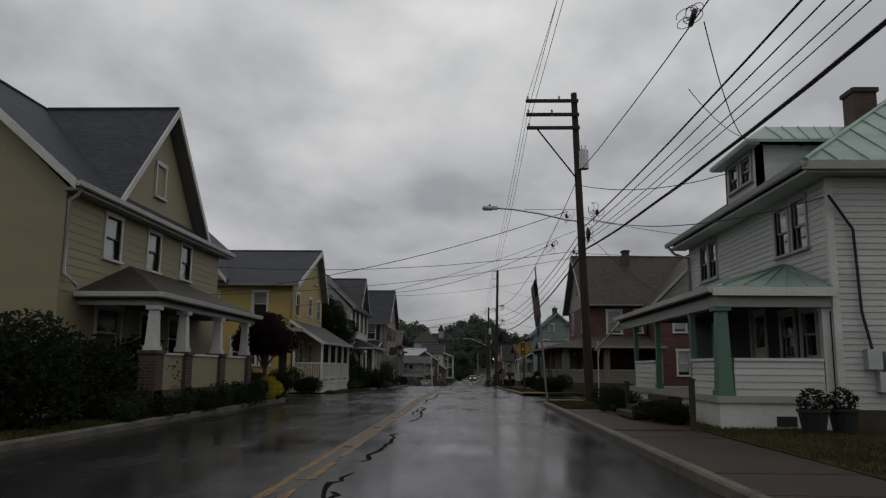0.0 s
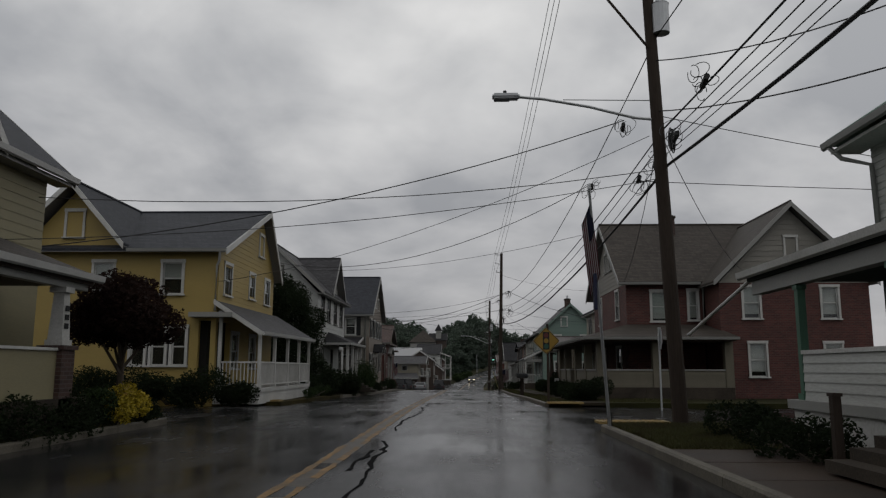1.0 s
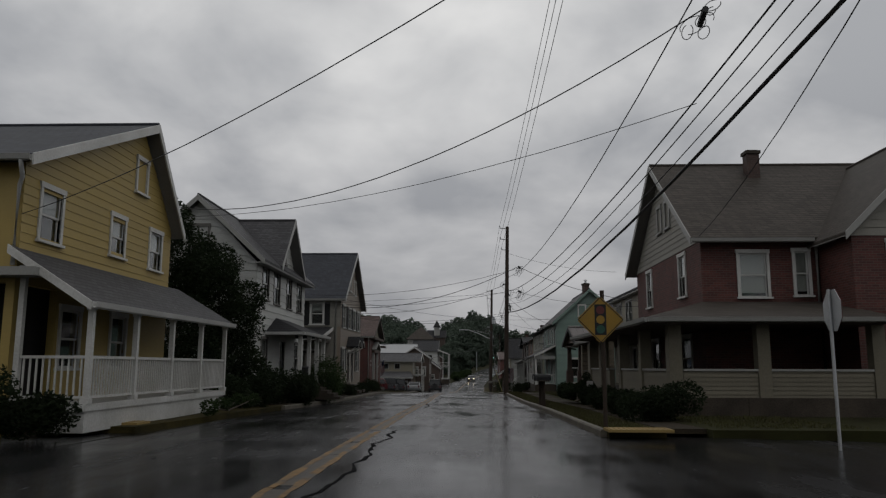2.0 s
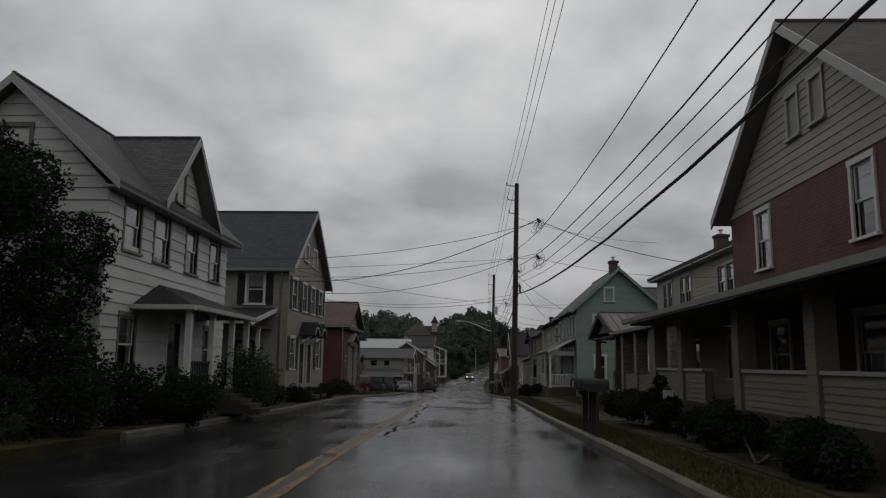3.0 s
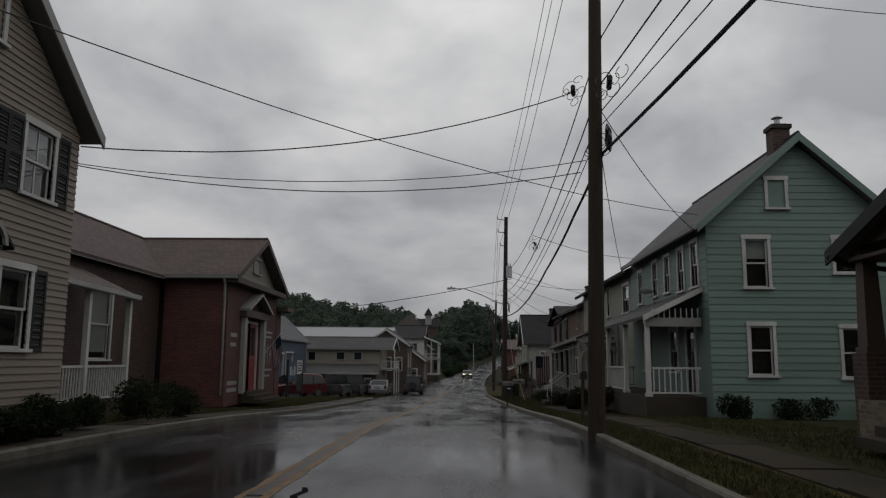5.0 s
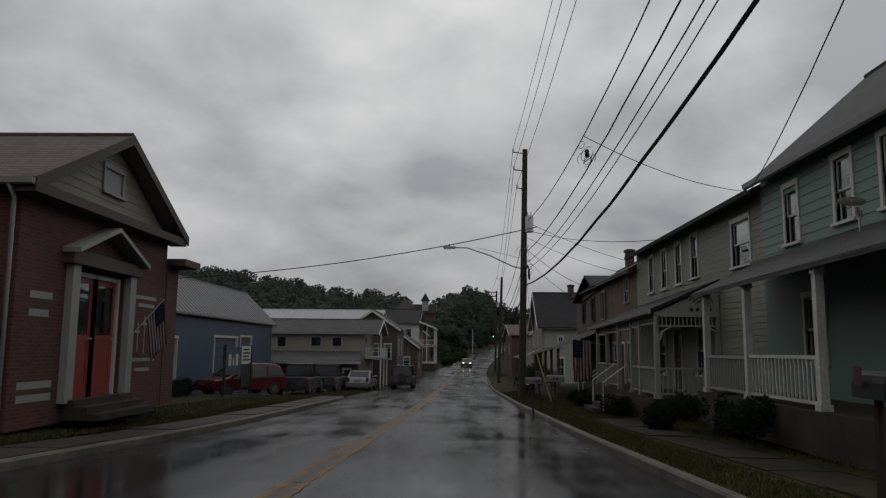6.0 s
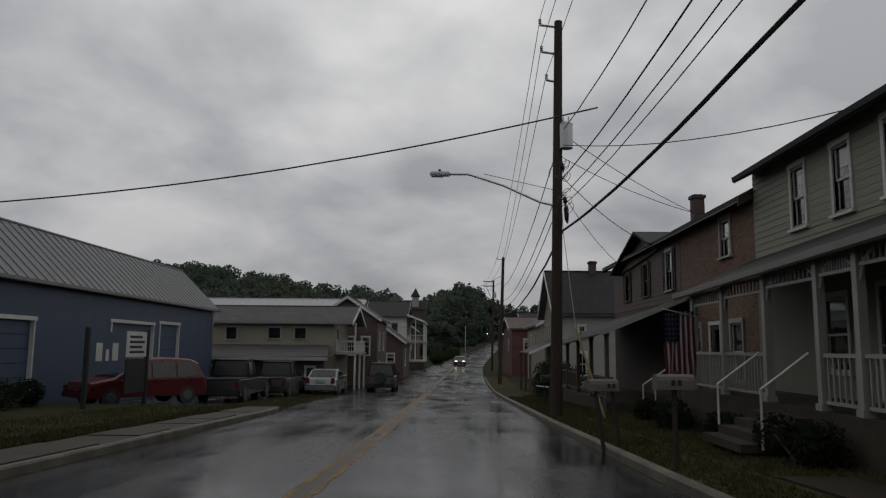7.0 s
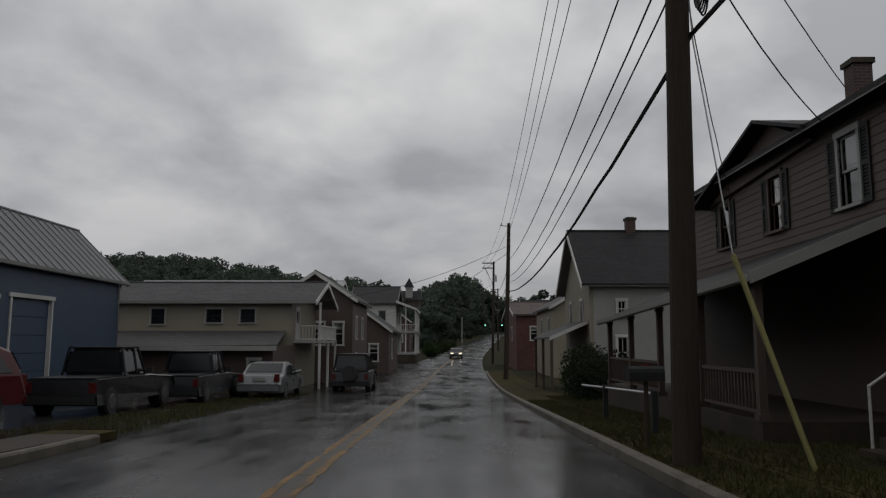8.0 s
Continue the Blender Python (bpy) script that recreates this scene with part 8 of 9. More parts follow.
t = thing("flagpole", 2.72, 27.3, 0.1, "slim leaning pole with a limp furled flag at the kerb", "flagpole")
part("shaft", rod(B(), (2.72, 27.35, -0.1), (2.2, 25.98, 4.74), 0.035, 0.028, 10), "steel", t)
part("sleeve", rod(B(), (2.73, 27.38, 0.0), (2.68, 27.26, 0.42), 0.05, n=10), "black", t)
part("finial", rod(B(), (2.2, 25.98, 4.74), (2.195, 25.96, 4.82), 0.05, 0.02, 8), "steel", t)
flag(t, (2.24, 26.05, 4.5), (-0.16, 0.06, -0.4), (0.12, 0.16, -0.95), 0.5, 1.45, 0.06, 5)
part("lower_pennant", box(B(), 2.28, 2.34, 26.2, 26.34, 2.4, 3.1), "flag_blue", t)

t = thing("flag_on_hall", -8.3, 93.7, 1.2, "small striped flag leaning from the front of the brick hall", "flag")
part("staff", rod(B(), (-8.42, 93.55, 1.0), (-7.75, 93.95, 2.0), 0.012, n=8), "steel", t)
flag(t, (-7.77, 93.93, 1.95), (-0.35, -0.2, -0.5), (0.1, 0.1, -1), 0.6, 1.1, 0.04, 8)


def mailbox(x, y, z, turn, label, posts=1, mat="trim_grey", height=1.02, lean=0.0):
    """A domed rural mailbox on timber legs."""
    t = thing("mailbox", x, y, z, label, "mailbox", "mailboxes by the kerb")
    ca, sa = math.cos(turn), math.sin(turn)

    def loc(a, b, h):
        return (x + a * ca - b * sa + lean * h, y + a * sa + b * ca, z + h)
    prof = [(-0.085, 0), (0.085, 0), (0.085, 0.12), (0.07, 0.175), (0.035, 0.205), (-0.035, 0.205), (-0.07, 0.175), (-0.085, 0.12)]
    bm = B()
    a, b = loc(-0.26, 0, 0), loc(0.26, 0, 0)
    solid(bm, [loc(-0.26, p, height + q) for p, q in prof], Vector(b) - Vector(a))
    bx = part("box", bm, mat, t)
    bm = B()
    solid(bm, [loc(-0.275, p * 1.04, height - 0.004 + q * 1.03) for p, q in prof], (Vector(b) - Vector(a)) * 0.03)
    part("door", bm, mat, bx)
    part("flag_arm", box(B(), *sorted((loc(0, 0.09, 0)[0], loc(0.1, 0.1, 0)[0] + 0.01)), *sorted((loc(0, 0.09, 0)[1], loc(0.1, 0.1, 0)[1] + 0.01)), z + height + 0.1, z + height + 0.24), "sign_red", bx)
    for k in range(2):
        p = loc(-0.05 + 0.09 * k, -0.088, 0)
        part("bar", box(B(), p[0] - 0.025, p[0] + 0.025, p[1] - 0.004, p[1] + 0.004, z + height + 0.06, z + height + 0.13), "black", bx)
    for k in range(posts):
        a = -0.15 + 0.3 * k if posts > 1 else 0.0
        p, q = loc(a, 0, height), loc(a, 0, -0.2)
        part("leg", rod(B(), q, p, 0.036, 0.033, 6), "rubber" if posts > 1 else "pole_wood", t)
    return t


mailbox(2.72, 97.7, -1.2, 0.15, "weathered mailbox on a dark timber post", 1, "trim_dark", 1.05)
mailbox(2.5, 100.8, -1.22, 0.2, "grey mailbox on two dark leaning posts", 2, "trim_dark", 0.88, -0.12)
mailbox(2.7, 110.5, -1.62, 0.15, "dark mailbox on a post near the pole", 1, "black")
mailbox(3.0, 80.6, -0.5, 1.5, "dark mailbox on a leaning post", 1, "black", 0.95, 0.03)
# the row of boxes on a plank before the dormered house
for nm, y0, y1, legs, boxes in (("plank on a stout post that carries three dark mailboxes", 52.6, 53.7, ((53.1, 0.055),), (52.78, 53.15, 53.5)), ("plank on thin legs that carries three dark mailboxes", 51.45, 52.5, ((51.5, 0.025), (51.8, 0.025), (52.12, 0.025), (52.42, 0.025)), (51.62, 51.97, 52.32))):
    t = thing("mailbox_stand", 2.75, (y0 + y1) / 2, 0.0, nm, "mailbox stand", "mailbox stands by the kerb")
    part("plank", box(B(), 2.56, 2.94, y0, y1, 0.77, 0.81), "pole_wood", t)
    for y, w in legs:
        part("leg", box(B(), 2.75 - w, 2.75 + w, y - w, y + w, -0.35, 0.77), "pole_wood", t)
    for y in boxes:
        bm = B()
        solid(bm, [(2.5, y + p, 0.81 + q) for p, q in ((-0.09, 0), (0.09, 0), (0.09, 0.12), (0.07, 0.18), (0.03, 0.21), (-0.03, 0.21), (-0.07, 0.18), (-0.09, 0.12))], (0.5, 0, 0))
        bx = part("box", bm, "black", t)
        part("box_door", box(B(), 2.485, 2.5, y - 0.08, y + 0.08, 0.82, 0.96), "trim_grey" if y == 53.15 else "black", bx)
t = thing("notice", 4.75, 53.7, 0.0, "small white notice on a short stake among shrubs", "notice")
part("stake", box(B(), 4.73, 4.77, 53.7, 53.74, -0.3, 0.4), "pole_wood", t)
part("board", box(B(), 4.63, 4.87, 53.68, 53.7, 0.36, 0.76), "white", t)

# handrail by the path before the terrace
t = thing("handrail", 3.3, 112.3, -1.6, "low dark steel handrail beside the footpath", "handrail")
for x, y in ((3.3, 112.3), (3.25, 116.0)):
    part("post", box(B(), x - 0.05, x + 0.05, y - 0.05, y + 0.05, zr(y) - 0.1, zr(y) + 0.85), "black", t)
part("rail", tube(B(), [(3.3, 112.3, zr(112.3) + 0.8), (3.25, 116.0, zr(116) + 0.8), (3.2, 118.5, zr(118.5) + 0.8)], 0.025, 6), "steel", t)

# hydrant by the west side street
t = thing("fire_hydrant", -11.1, 35.9, 0.0, "yellow fire hydrant at the side street", "hydrant")
bm = B()
for a, b, r0, r1 in ((0, 0.06, 0.15, 0.15), (0.06, 0.5, 0.1, 0.1), (0.5, 0.55, 0.13, 0.13), (0.55, 0.68, 0.11, 0.04), (0.68, 0.74, 0.03, 0.03)):
    rod(bm, (-11.1, 35.9, a), (-11.1, 35.9, b), r0, r1, 14)
bd = part("body", bm, "sign_yellow", t)
for s in (-1, 1):
    part("outlet", rod(B(), (-11.1, 35.9, 0.4), (-11.1 + s * 0.17, 35.9, 0.4), 0.05, n=10), "sign_yellow", bd)


def sign_board():
    t = thing("sign_board", -11.0, 111.6, -1.7, "business sign on two dark posts before the blue workshop", "sign board")
    for y in (109.6, 114.0):
        part("post", box(B(), -11.06, -10.94, y - 0.06, y + 0.06, -1.9, 0.9), "black", t)
    part("panel", box(B(), -11.03, -10.97, 109.7, 112.2, -0.5, 0.8), "blue", t)
    bm = B()
    for a, b, c, e in ((110.1, 110.5, -0.1, 0.45), (110.75, 110.95, -0.1, 0.25), (111.2, 111.6, -0.1, 0.45)):
        box(bm, -10.966, -10.955, a, b, c, e)
    part("letter_bars", bm, "white", t)
    part("white_panel", box(B(), -11.02, -10.98, 112.3, 113.9, 0.0, 0.85), "white", t)
    bm = B()
    for k in range(4):
        box(bm, -10.978, -10.97, 112.5, 113.7 - 0.2 * (k % 2), 0.12 + 0.17 * k, 0.2 + 0.17 * k)
    part("text_bars", bm, "black", t)
    part("dark_panel", box(B(), -11.02, -10.98, 112.3, 113.9, -1.2, -0.06), "black", t)


sign_board()


def planter(x, y, z, label, seed):
    """A dark tapered tub with a small plant."""
    t = thing("planter", x, y, z, label, "planter", "planters on the lawn")
    bm = rod(B(), (x, y, z), (x, y, z + 0.42), 0.2, 0.27, 14)
    tb = part("tub", bm, "black", t)
    part("rim", rod(B(), (x, y, z + 0.4), (x, y, z + 0.45), 0.3, 0.3, 14), "black", tb)
    leaf_cloud(t, [(x, y, z + 0.6, 0.27)], 500, 0.035, "leaf_dark", "plant", seed)


planter(6.35, 14.6, 0.15, "dark tub with a small plant beside the white porch", 401)
planter(7.05, 14.9, 0.15, "dark round tub on the grass by the house corner", 402)
for k, (x, y, h) in enumerate(((4.35, 15.4, 0.95), (4.2, 20.9, 0.8))):
    t = thing("timber_post", x, y, 0.15, "short dark timber post in the front garden", "post", "garden posts")
    part("shaft", box(B(), x - 0.05, x + 0.05, y - 0.05, y + 0.05, 0.0, 0.15 + h), "pole_wood", t)
    part("cap", box(B(), x - 0.065, x + 0.065, y - 0.065, y + 0.065, 0.15 + h, 0.19 + h), "pole_wood", t)


# ---------------------------------------------------------------- vehicles
def swept_car(t, P, W, kind, paint, lit):
    """A closed car: one rounded shell from its side silhouette, with glass, lamps and wheels set on it."""
    if kind == "suv":
        prof = [(-2.28, 0.34), (-2.36, 0.6), (-2.2, 0.88), (-1.35, 1.02), (-0.95, 1.28), (-0.5, 1.6), (-0.1, 1.71), (0.8, 1.74), (1.7, 1.68), (2.02, 1.54), (2.24, 1.08), (2.36, 0.66), (2.28, 0.34)]
        side = [[(-1.08, 1.06), (-0.5, 1.52), (-0.02, 1.58), (-0.02, 1.05)], [(0.08, 1.05), (0.08, 1.58), (0.98, 1.59), (0.98, 1.05)], [(1.08, 1.05), (1.08, 1.58), (1.72, 1.53), (2.02, 1.1)]]
        front, back, belt = ((-1.25, 1.08), (-0.52, 1.58)), ((2.05, 1.5), (2.23, 1.1)), 1.0
    else:
        prof = [(-2.22, 0.3), (-2.3, 0.55), (-2.1, 0.78), (-1.1, 0.9), (-0.7, 1.1), (-0.3, 1.34), (0.15, 1.43), (0.85, 1.4), (1.25, 1.2), (1.6, 0.99), (2.15, 0.93), (2.28, 0.62), (2.2, 0.3)]
        side = [[(-0.8, 0.94), (-0.28, 1.29), (0.3, 1.34), (0.3, 0.93)], [(0.4, 0.93), (0.4, 1.34), (0.82, 1.31), (1.3, 0.97)]]
        front, back, belt = ((-0.95, 0.96), (-0.33, 1.32)), ((0.95, 1.36), (1.5, 1.04)), 0.88

    def half(h):
        return W / 2 * (1 - 0.2 * max(0, h - belt) / 0.75)
    bm = B()
    rings = []
    for u, sink in ((-1, 0.10), (-0.98, 0.045), (-0.86, 0.0), (0.86, 0.0), (0.98, 0.045), (1, 0.10)):
        rings.append([bm.verts.new(P(a * (1 - sink * 0.25), u * half(h), h - (sink if h > 0.5 else 0))) for a, h in prof])
    for p, q in zip(rings, rings[1:]):
        for i in range(len(prof)):
            j = (i + 1) % len(prof)
            bm.faces.new((p[i], p[j], q[j], q[i]))
    bm.faces.new(rings[0])
    bm.faces.new(rings[-1][::-1])
    body = part("body", bm, paint, t)
    for s in (-1, 1):
        for ring in side:
            bm = B()
            solid(bm, [P(a, s * (half(h) + 0.004), h - 0.04) for a, h in ring], P(0, s * 0.012, 0) - P(0, 0, 0))
            part("side_window", bm, "car_glass", body)
    for name, (p, q), sgn in (("windscreen", front, -1), ("rear_window", back, 1)):
        bm = B()
        solid(bm, [P(a + sgn * 0.012, u * half(h) * 0.84, h + 0.012) for (a, h), u in ((p, -1), (p, 1), (q, 1), (q, -1))], P(sgn * 0.012, 0, 0.012) - P(0, 0, 0))
        part(name, bm, "car_glass", body)
    ends = (min(a for a, h in prof), max(a for a, h in prof))
    for s in (-1, 1):
        for u in (ends[0] + 0.9, ends[1] - 0.85):
            wh = part("wheel", rod(B(), P(u, s * (W / 2 - 0.2), 0.34), P(u, s * (W / 2 + 0.015), 0.34), 0.34, 0.33, 20), "rubber", t)
            part("rim", rod(B(), P(u, s * (W / 2), 0.34), P(u, s * (W / 2 + 0.025), 0.34), 0.21, 0.17, 12), "rim_grey", wh)
        bm = B()
        solid(bm, [P(ends[0] - 0.01, s * v, h) for v, h in ((W / 2 - 0.5, 0.62), (W / 2 - 0.12, 0.64), (W / 2 - 0.14, 0.78), (W / 2 - 0.48, 0.76))], P(0.12, 0, 0) - P(0, 0, 0))
        part("headlight", bm, "lamp_lit" if lit else "glass", body)
        bm = B()
        solid(bm, [P(ends[1] + 0.012, s * v, h) for v, h in ((W / 2 - 0.3, 0.72), (W / 2 - 0.08, 0.72), (W / 2 - 0.1, 1.0), (W / 2 - 0.26, 1.0))], P(-0.16, 0, 0) - P(0, 0, 0))
        part("tail_light", bm, "tail_red", body)
        part("mirror", rod(B(), P(front[0][0] + 0.25, s * (W / 2 - 0.05), belt + 0.1), P(front[0][0] + 0.2, s * (W / 2 + 0.16), belt + 0.13), 0.05, 0.085, 8), paint, body)
    for u in ends:
        bm = B()
        solid(bm, [P(u - 0.04, v, h) for v, h in ((-W / 2 + 0.1, 0.36), (W / 2 - 0.1, 0.36), (W / 2 - 0.1, 0.54), (-W / 2 + 0.1, 0.54))], P(0.08, 0, 0) - P(0, 0, 0))
        part("bumper", bm, paint, body)
    bm = B()
    solid(bm, [P(ends[1] + 0.02, v, h) for v, h in ((-0.26, 0.74), (0.26, 0.74), (0.26, 0.87), (-0.26, 0.87))], P(0.01, 0, 0) - P(0, 0, 0))
    part("number_plate", bm, "trim_grey", body)
    return t


def vehicle(x, y, z, turn, kind, paint, label, category="car", lit=False):
    """A parked vehicle: body swept from a side profile, cabin glass, wheels with tyre and rim, lamps, bumpers."""
    t = thing("parked_" + kind, x, y, z, label, category, "parked vehicles")
    L, W, H, cab, hood = {"suv": (4.5, 1.8, 1.7, (-0.95, 1.9), 0.95), "pickup": (5.4, 1.9, 1.75, (-0.7, 1.0), 1.0), "jeep": (4.0, 1.8, 1.8, (-0.5, 1.75), 1.05), "car": (4.5, 1.75, 1.42, (-0.8, 1.5), 0.88)}[kind]
    ca, sa = math.cos(turn), math.sin(turn)

    def P(a, b, h):
        return Vector((x + a * ca - b * sa, y + a * sa + b * ca, z + h))
    f, r = -L / 2, L / 2
    if kind in ("suv", "car"):
        return swept_car(t, P, W, kind, paint, lit)
    low = [(f, 0.35), (f - 0.02, 0.62), (f + 0.12, hood - 0.12), (cab[0], hood), (r - 0.05, hood), (r + 0.02, 0.6), (r - 0.03, 0.32)]
    bm = B()
    rings = []
    for s, inset, dz in ((-1, 0.08, 0.0), (-1, 0.0, -0.04), (1, 0.0, -0.04), (1, 0.08, 0.0)):
        rings.append([bm.verts.new(P(a, s * (W / 2 - inset * (1 if h > 0.5 else 0.3)), h + (dz if h > 0.5 else 0))) for a, h in low])
    for p, q in zip(rings, rings[1:]):
        for i in range(len(low)):
            j = (i + 1) % len(low)
            bm.faces.new((p[i], p[j], q[j], q[i]))
    bm.faces.new(rings[0])
    bm.faces.new(rings[-1][::-1])
    bmesh.ops.bevel(bm, geom=bm.edges[:], offset=0.07, segments=2, affect="EDGES", clamp_overlap=True)
    body = part("body", bm, paint, t)
    c0, c1 = cab
    slope = 0.12 if kind == "jeep" else 0.55
    rear = 0.1 if kind in ("jeep", "pickup") else 0.35
    top = [(c0 + slope, H), (c1 - rear, H), (c1, hood + 0.02), (c0, hood + 0.02)]
    bm = B()
    a = [bm.verts.new(P(u, -(W / 2 - (0.22 if h > hood + 0.1 else 0.08)), h)) for u, h in top]
    b = [bm.verts.new(P(u, (W / 2 - (0.22 if h > hood + 0.1 else 0.08)), h)) for u, h in top]
    bm.faces.new(a)
    bm.faces.new(b[::-1])
    for i in range(4):
        bm.faces.new((a[i], a[(i + 1) % 4], b[(i + 1) % 4], b[i]))
    bmesh.ops.bevel(bm, geom=bm.edges[:], offset=0.09, segments=2, affect="EDGES", clamp_overlap=True)
    cb = part("cabin", bm, "car_glass", t, "dark glazed cabin")
    bm = B()
    solid(bm, [P(c0 + slope - 0.03, -(W / 2 - 0.2), H), P(c1 - rear + 0.03, -(W / 2 - 0.2), H), P(c1 - rear + 0.03, W / 2 - 0.2, H), P(c0 + slope - 0.03, W / 2 - 0.2, H)], (0, 0, 0.05))
    part("roof", bm, paint, cb)
    for s in (-1, 1):
        for u in (c0 + slope * 0.5, (c0 + c1) / 2, c1 - rear * 0.5):
            w0, w1 = W / 2 - 0.075, W / 2 - 0.215
            bm = rod(B(), P(u, s * w0, hood), P(min(max(u, c0 + slope), c1 - rear), s * w1, H), 0.035, n=6)
            part("pillar", bm, paint, cb)
    for s in (-1, 1):
        for u in (f + 0.85, r - 0.85):
            rr = 0.38 if kind in ("jeep", "pickup") else 0.34
            bm = rod(B(), P(u, s * (W / 2 - 0.24), rr), P(u, s * (W / 2 + 0.01), rr), rr, rr, 20)
            bmesh.ops.bevel(bm, geom=[e for e in bm.edges if len(e.link_faces) == 2 and any(len(q.verts) > 4 for q in e.link_faces)], offset=0.04, segments=2, affect="EDGES")
            wh = part("wheel", bm, "rubber", t)
            part("rim", rod(B(), P(u, s * (W / 2 - 0.02), rr), P(u, s * (W / 2 + 0.02), rr), rr * 0.62, rr * 0.5, 12), "rim_grey", wh)
        part("headlight", box(B(), *[v for k in range(3) for v in sorted((P(f - 0.03, s * (W / 2 - 0.5), 0.62)[k], P(f + 0.08, s * (W / 2 - 0.15), 0.8)[k]))]), "glass", body)
        part("tail_light", box(B(), *[v for k in range(3) for v in sorted((P(r - 0.06, s * (W / 2 - 0.22), 0.65)[k], P(r + 0.03, s * (W / 2 - 0.04), 0.9)[k]))]), "tail_red", body)
        part("mirror", box(B(), *[v for k in range(3) for v in sorted((P(c0 + 0.25, s * (W / 2 - 0.02), hood + 0.05)[k], P(c0 + 0.4, s * (W / 2 + 0.18), hood + 0.2)[k]))]), "black", body)
    for u in (f, r):
        part("bumper", box(B(), *[v for k in range(3) for v in sorted((P(u - 0.08, -(W / 2 - 0.05), 0.36)[k], P(u + 0.08, W / 2 - 0.05, 0.56)[k]))]), "black", body)
    if kind == "jeep":
        bm = rod(B(), P(r + 0.02, 0, 0.95), P(r + 0.24, 0, 0.95), 0.36, 0.36, 20)
        part("spare_wheel", bm, "rubber", t)
    if kind == "pickup":
        bm = box(B(), *[v for k in range(3) for v in sorted((P(c1 + 0.1, -(W / 2 - 0.12), hood - 0.02)[k], P(r - 0.1, W / 2 - 0.12, hood + 0.02)[k]))])
        part("bed_cover", bm, "black", body)
    return t


M["rim_grey"] = plain("dull_rim", (0.06, 0.06, 0.062), 0.45)
M["tail_red"] = plain("tail_lens", (0.07, 0.006, 0.006), 0.3)
M["car_glass"] = plain("dark_car_glass", (0.006, 0.007, 0.008), 0.12)
M["lamp_lit"] = plain("lit_headlamp", (0.8, 0.75, 0.6), 0.3)
lit_lamp = M["lamp_lit"].node_tree.nodes["Principled BSDF"]
lit_lamp.inputs["Emission Color"].default_value, lit_lamp.inputs["Emission Strength"].default_value = (1.0, 0.86, 0.6, 1), 1.6
M["car_red"] = plain("dark_red_paint", (0.06, 0.007, 0.009), 0.3)
M["car_dark"] = plain("black_car_paint", (0.007, 0.008, 0.010), 0.3)
M["car_silver"] = plain("silver_car_paint", (0.16, 0.165, 0.17), 0.3, 0.4)
for x, y, up, turn, kind, paint, label, cat in (
        (-11.9, 115.6, 0.01, radians(51), "suv", "car_red", "dark red estate car parked on the workshop forecourt", "car"),
        (-9.9, 121.4, 0.01, -math.pi / 2, "pickup", "car_dark", "black pickup truck parked beside the workshop", "pickup truck"),
        (-9.3, 127.4, 0.01, -math.pi / 2, "pickup", "car_dark", "dark pickup truck parked near the house corner", "pickup truck"),
        (-7.4, 131.0, 0.01, -math.pi / 2, "car", "car_silver", "silver saloon parked before the low porch", "car"),
        (-4.75, 137.4, 0.0, -math.pi / 2, "jeep", "car_dark", "black boxy off-road car parked at the roadside", "off-road car"),
        (1.0, 205.0, 0.03, math.pi / 2, "car", "car_dark", "dark car with lit headlamps down the street", "car")):
    vehicle(x, y, zr(y) + up, turn, kind, paint, label, cat, y > 200)

# forecourt of worn tarmac before the workshop, flush with the road
bm = ribbon(B(), span(112.5, 192, 2), lambda y: -14.55 if y < 135 else -11.0, lambda y: along(LEFT, y) + 0.25, 0.006, 6)
setting("forecourt", bm, "side_asphalt", "wet worn tarmac forecourt of the workshop", "forecourt")


# ---------------------------------------------------------------- plants
bush(-8.9, 13.6, 0.1, mound(-9.9, -8.3, 9.5, 16.0, 0.1, 2.25, 3, 14), 22000, 0.055, "leaf_dark", "large dark evergreen bushes before the olive house", 3)
bush(-8.5, 17.6, 0.1, mound(-8.9, -8.2, 16.4, 19.2, 0.1, 2.0, 5, 8), 9000, 0.055, "leaf_dark", "tall dark shrub under the porch wall", 4)
for k, (y, h) in enumerate(((20.2, 0.75), (22.0, 0.7), (24.0, 0.8), (25.8, 0.7))):
    bush(-7.9, y, 0.1, mound(-8.15, -7.5, y - 0.9, y + 0.9, 0.05, h, 10 + k, 6), 3900, 0.037, "leaf_dark" if k % 2 else "leaf", "low clipped hedge plant along the porch", 10 + k)
bush(-7.55, 27.6, 0.1, [(-7.5, 27.5, 2.35, 0.85, 0.8), (-8.1, 28.0, 2.3, 0.7, 0.8), (-7.1, 27.0, 2.3, 0.62, 0.8), (-7.5, 26.9, 2.75, 0.6, 0.8), (-7.6, 28.2, 2.8, 0.62, 0.8), (-7.0, 28.1, 2.2, 0.55, 0.8), (-8.0, 27.0, 2.2, 0.6, 0.8)], 17000, 0.046, "leaf_red", "round purple-leaved ornamental tree on a short trunk", 21, "purple_tree", 0.09, "tree")
bush(-7.35, 27.1, 0.1, [(-7.3, 27.3, 0.62, 0.36, 0.9), (-7.1, 27.5, 0.5, 0.3, 0.9), (-7.5, 26.9, 0.48, 0.3, 0.9), (-7.15, 26.9, 0.4, 0.26, 0.9)], 3200, 0.033, "leaf_yellow", "bright yellow-leaved shrub by the pavement", 22)
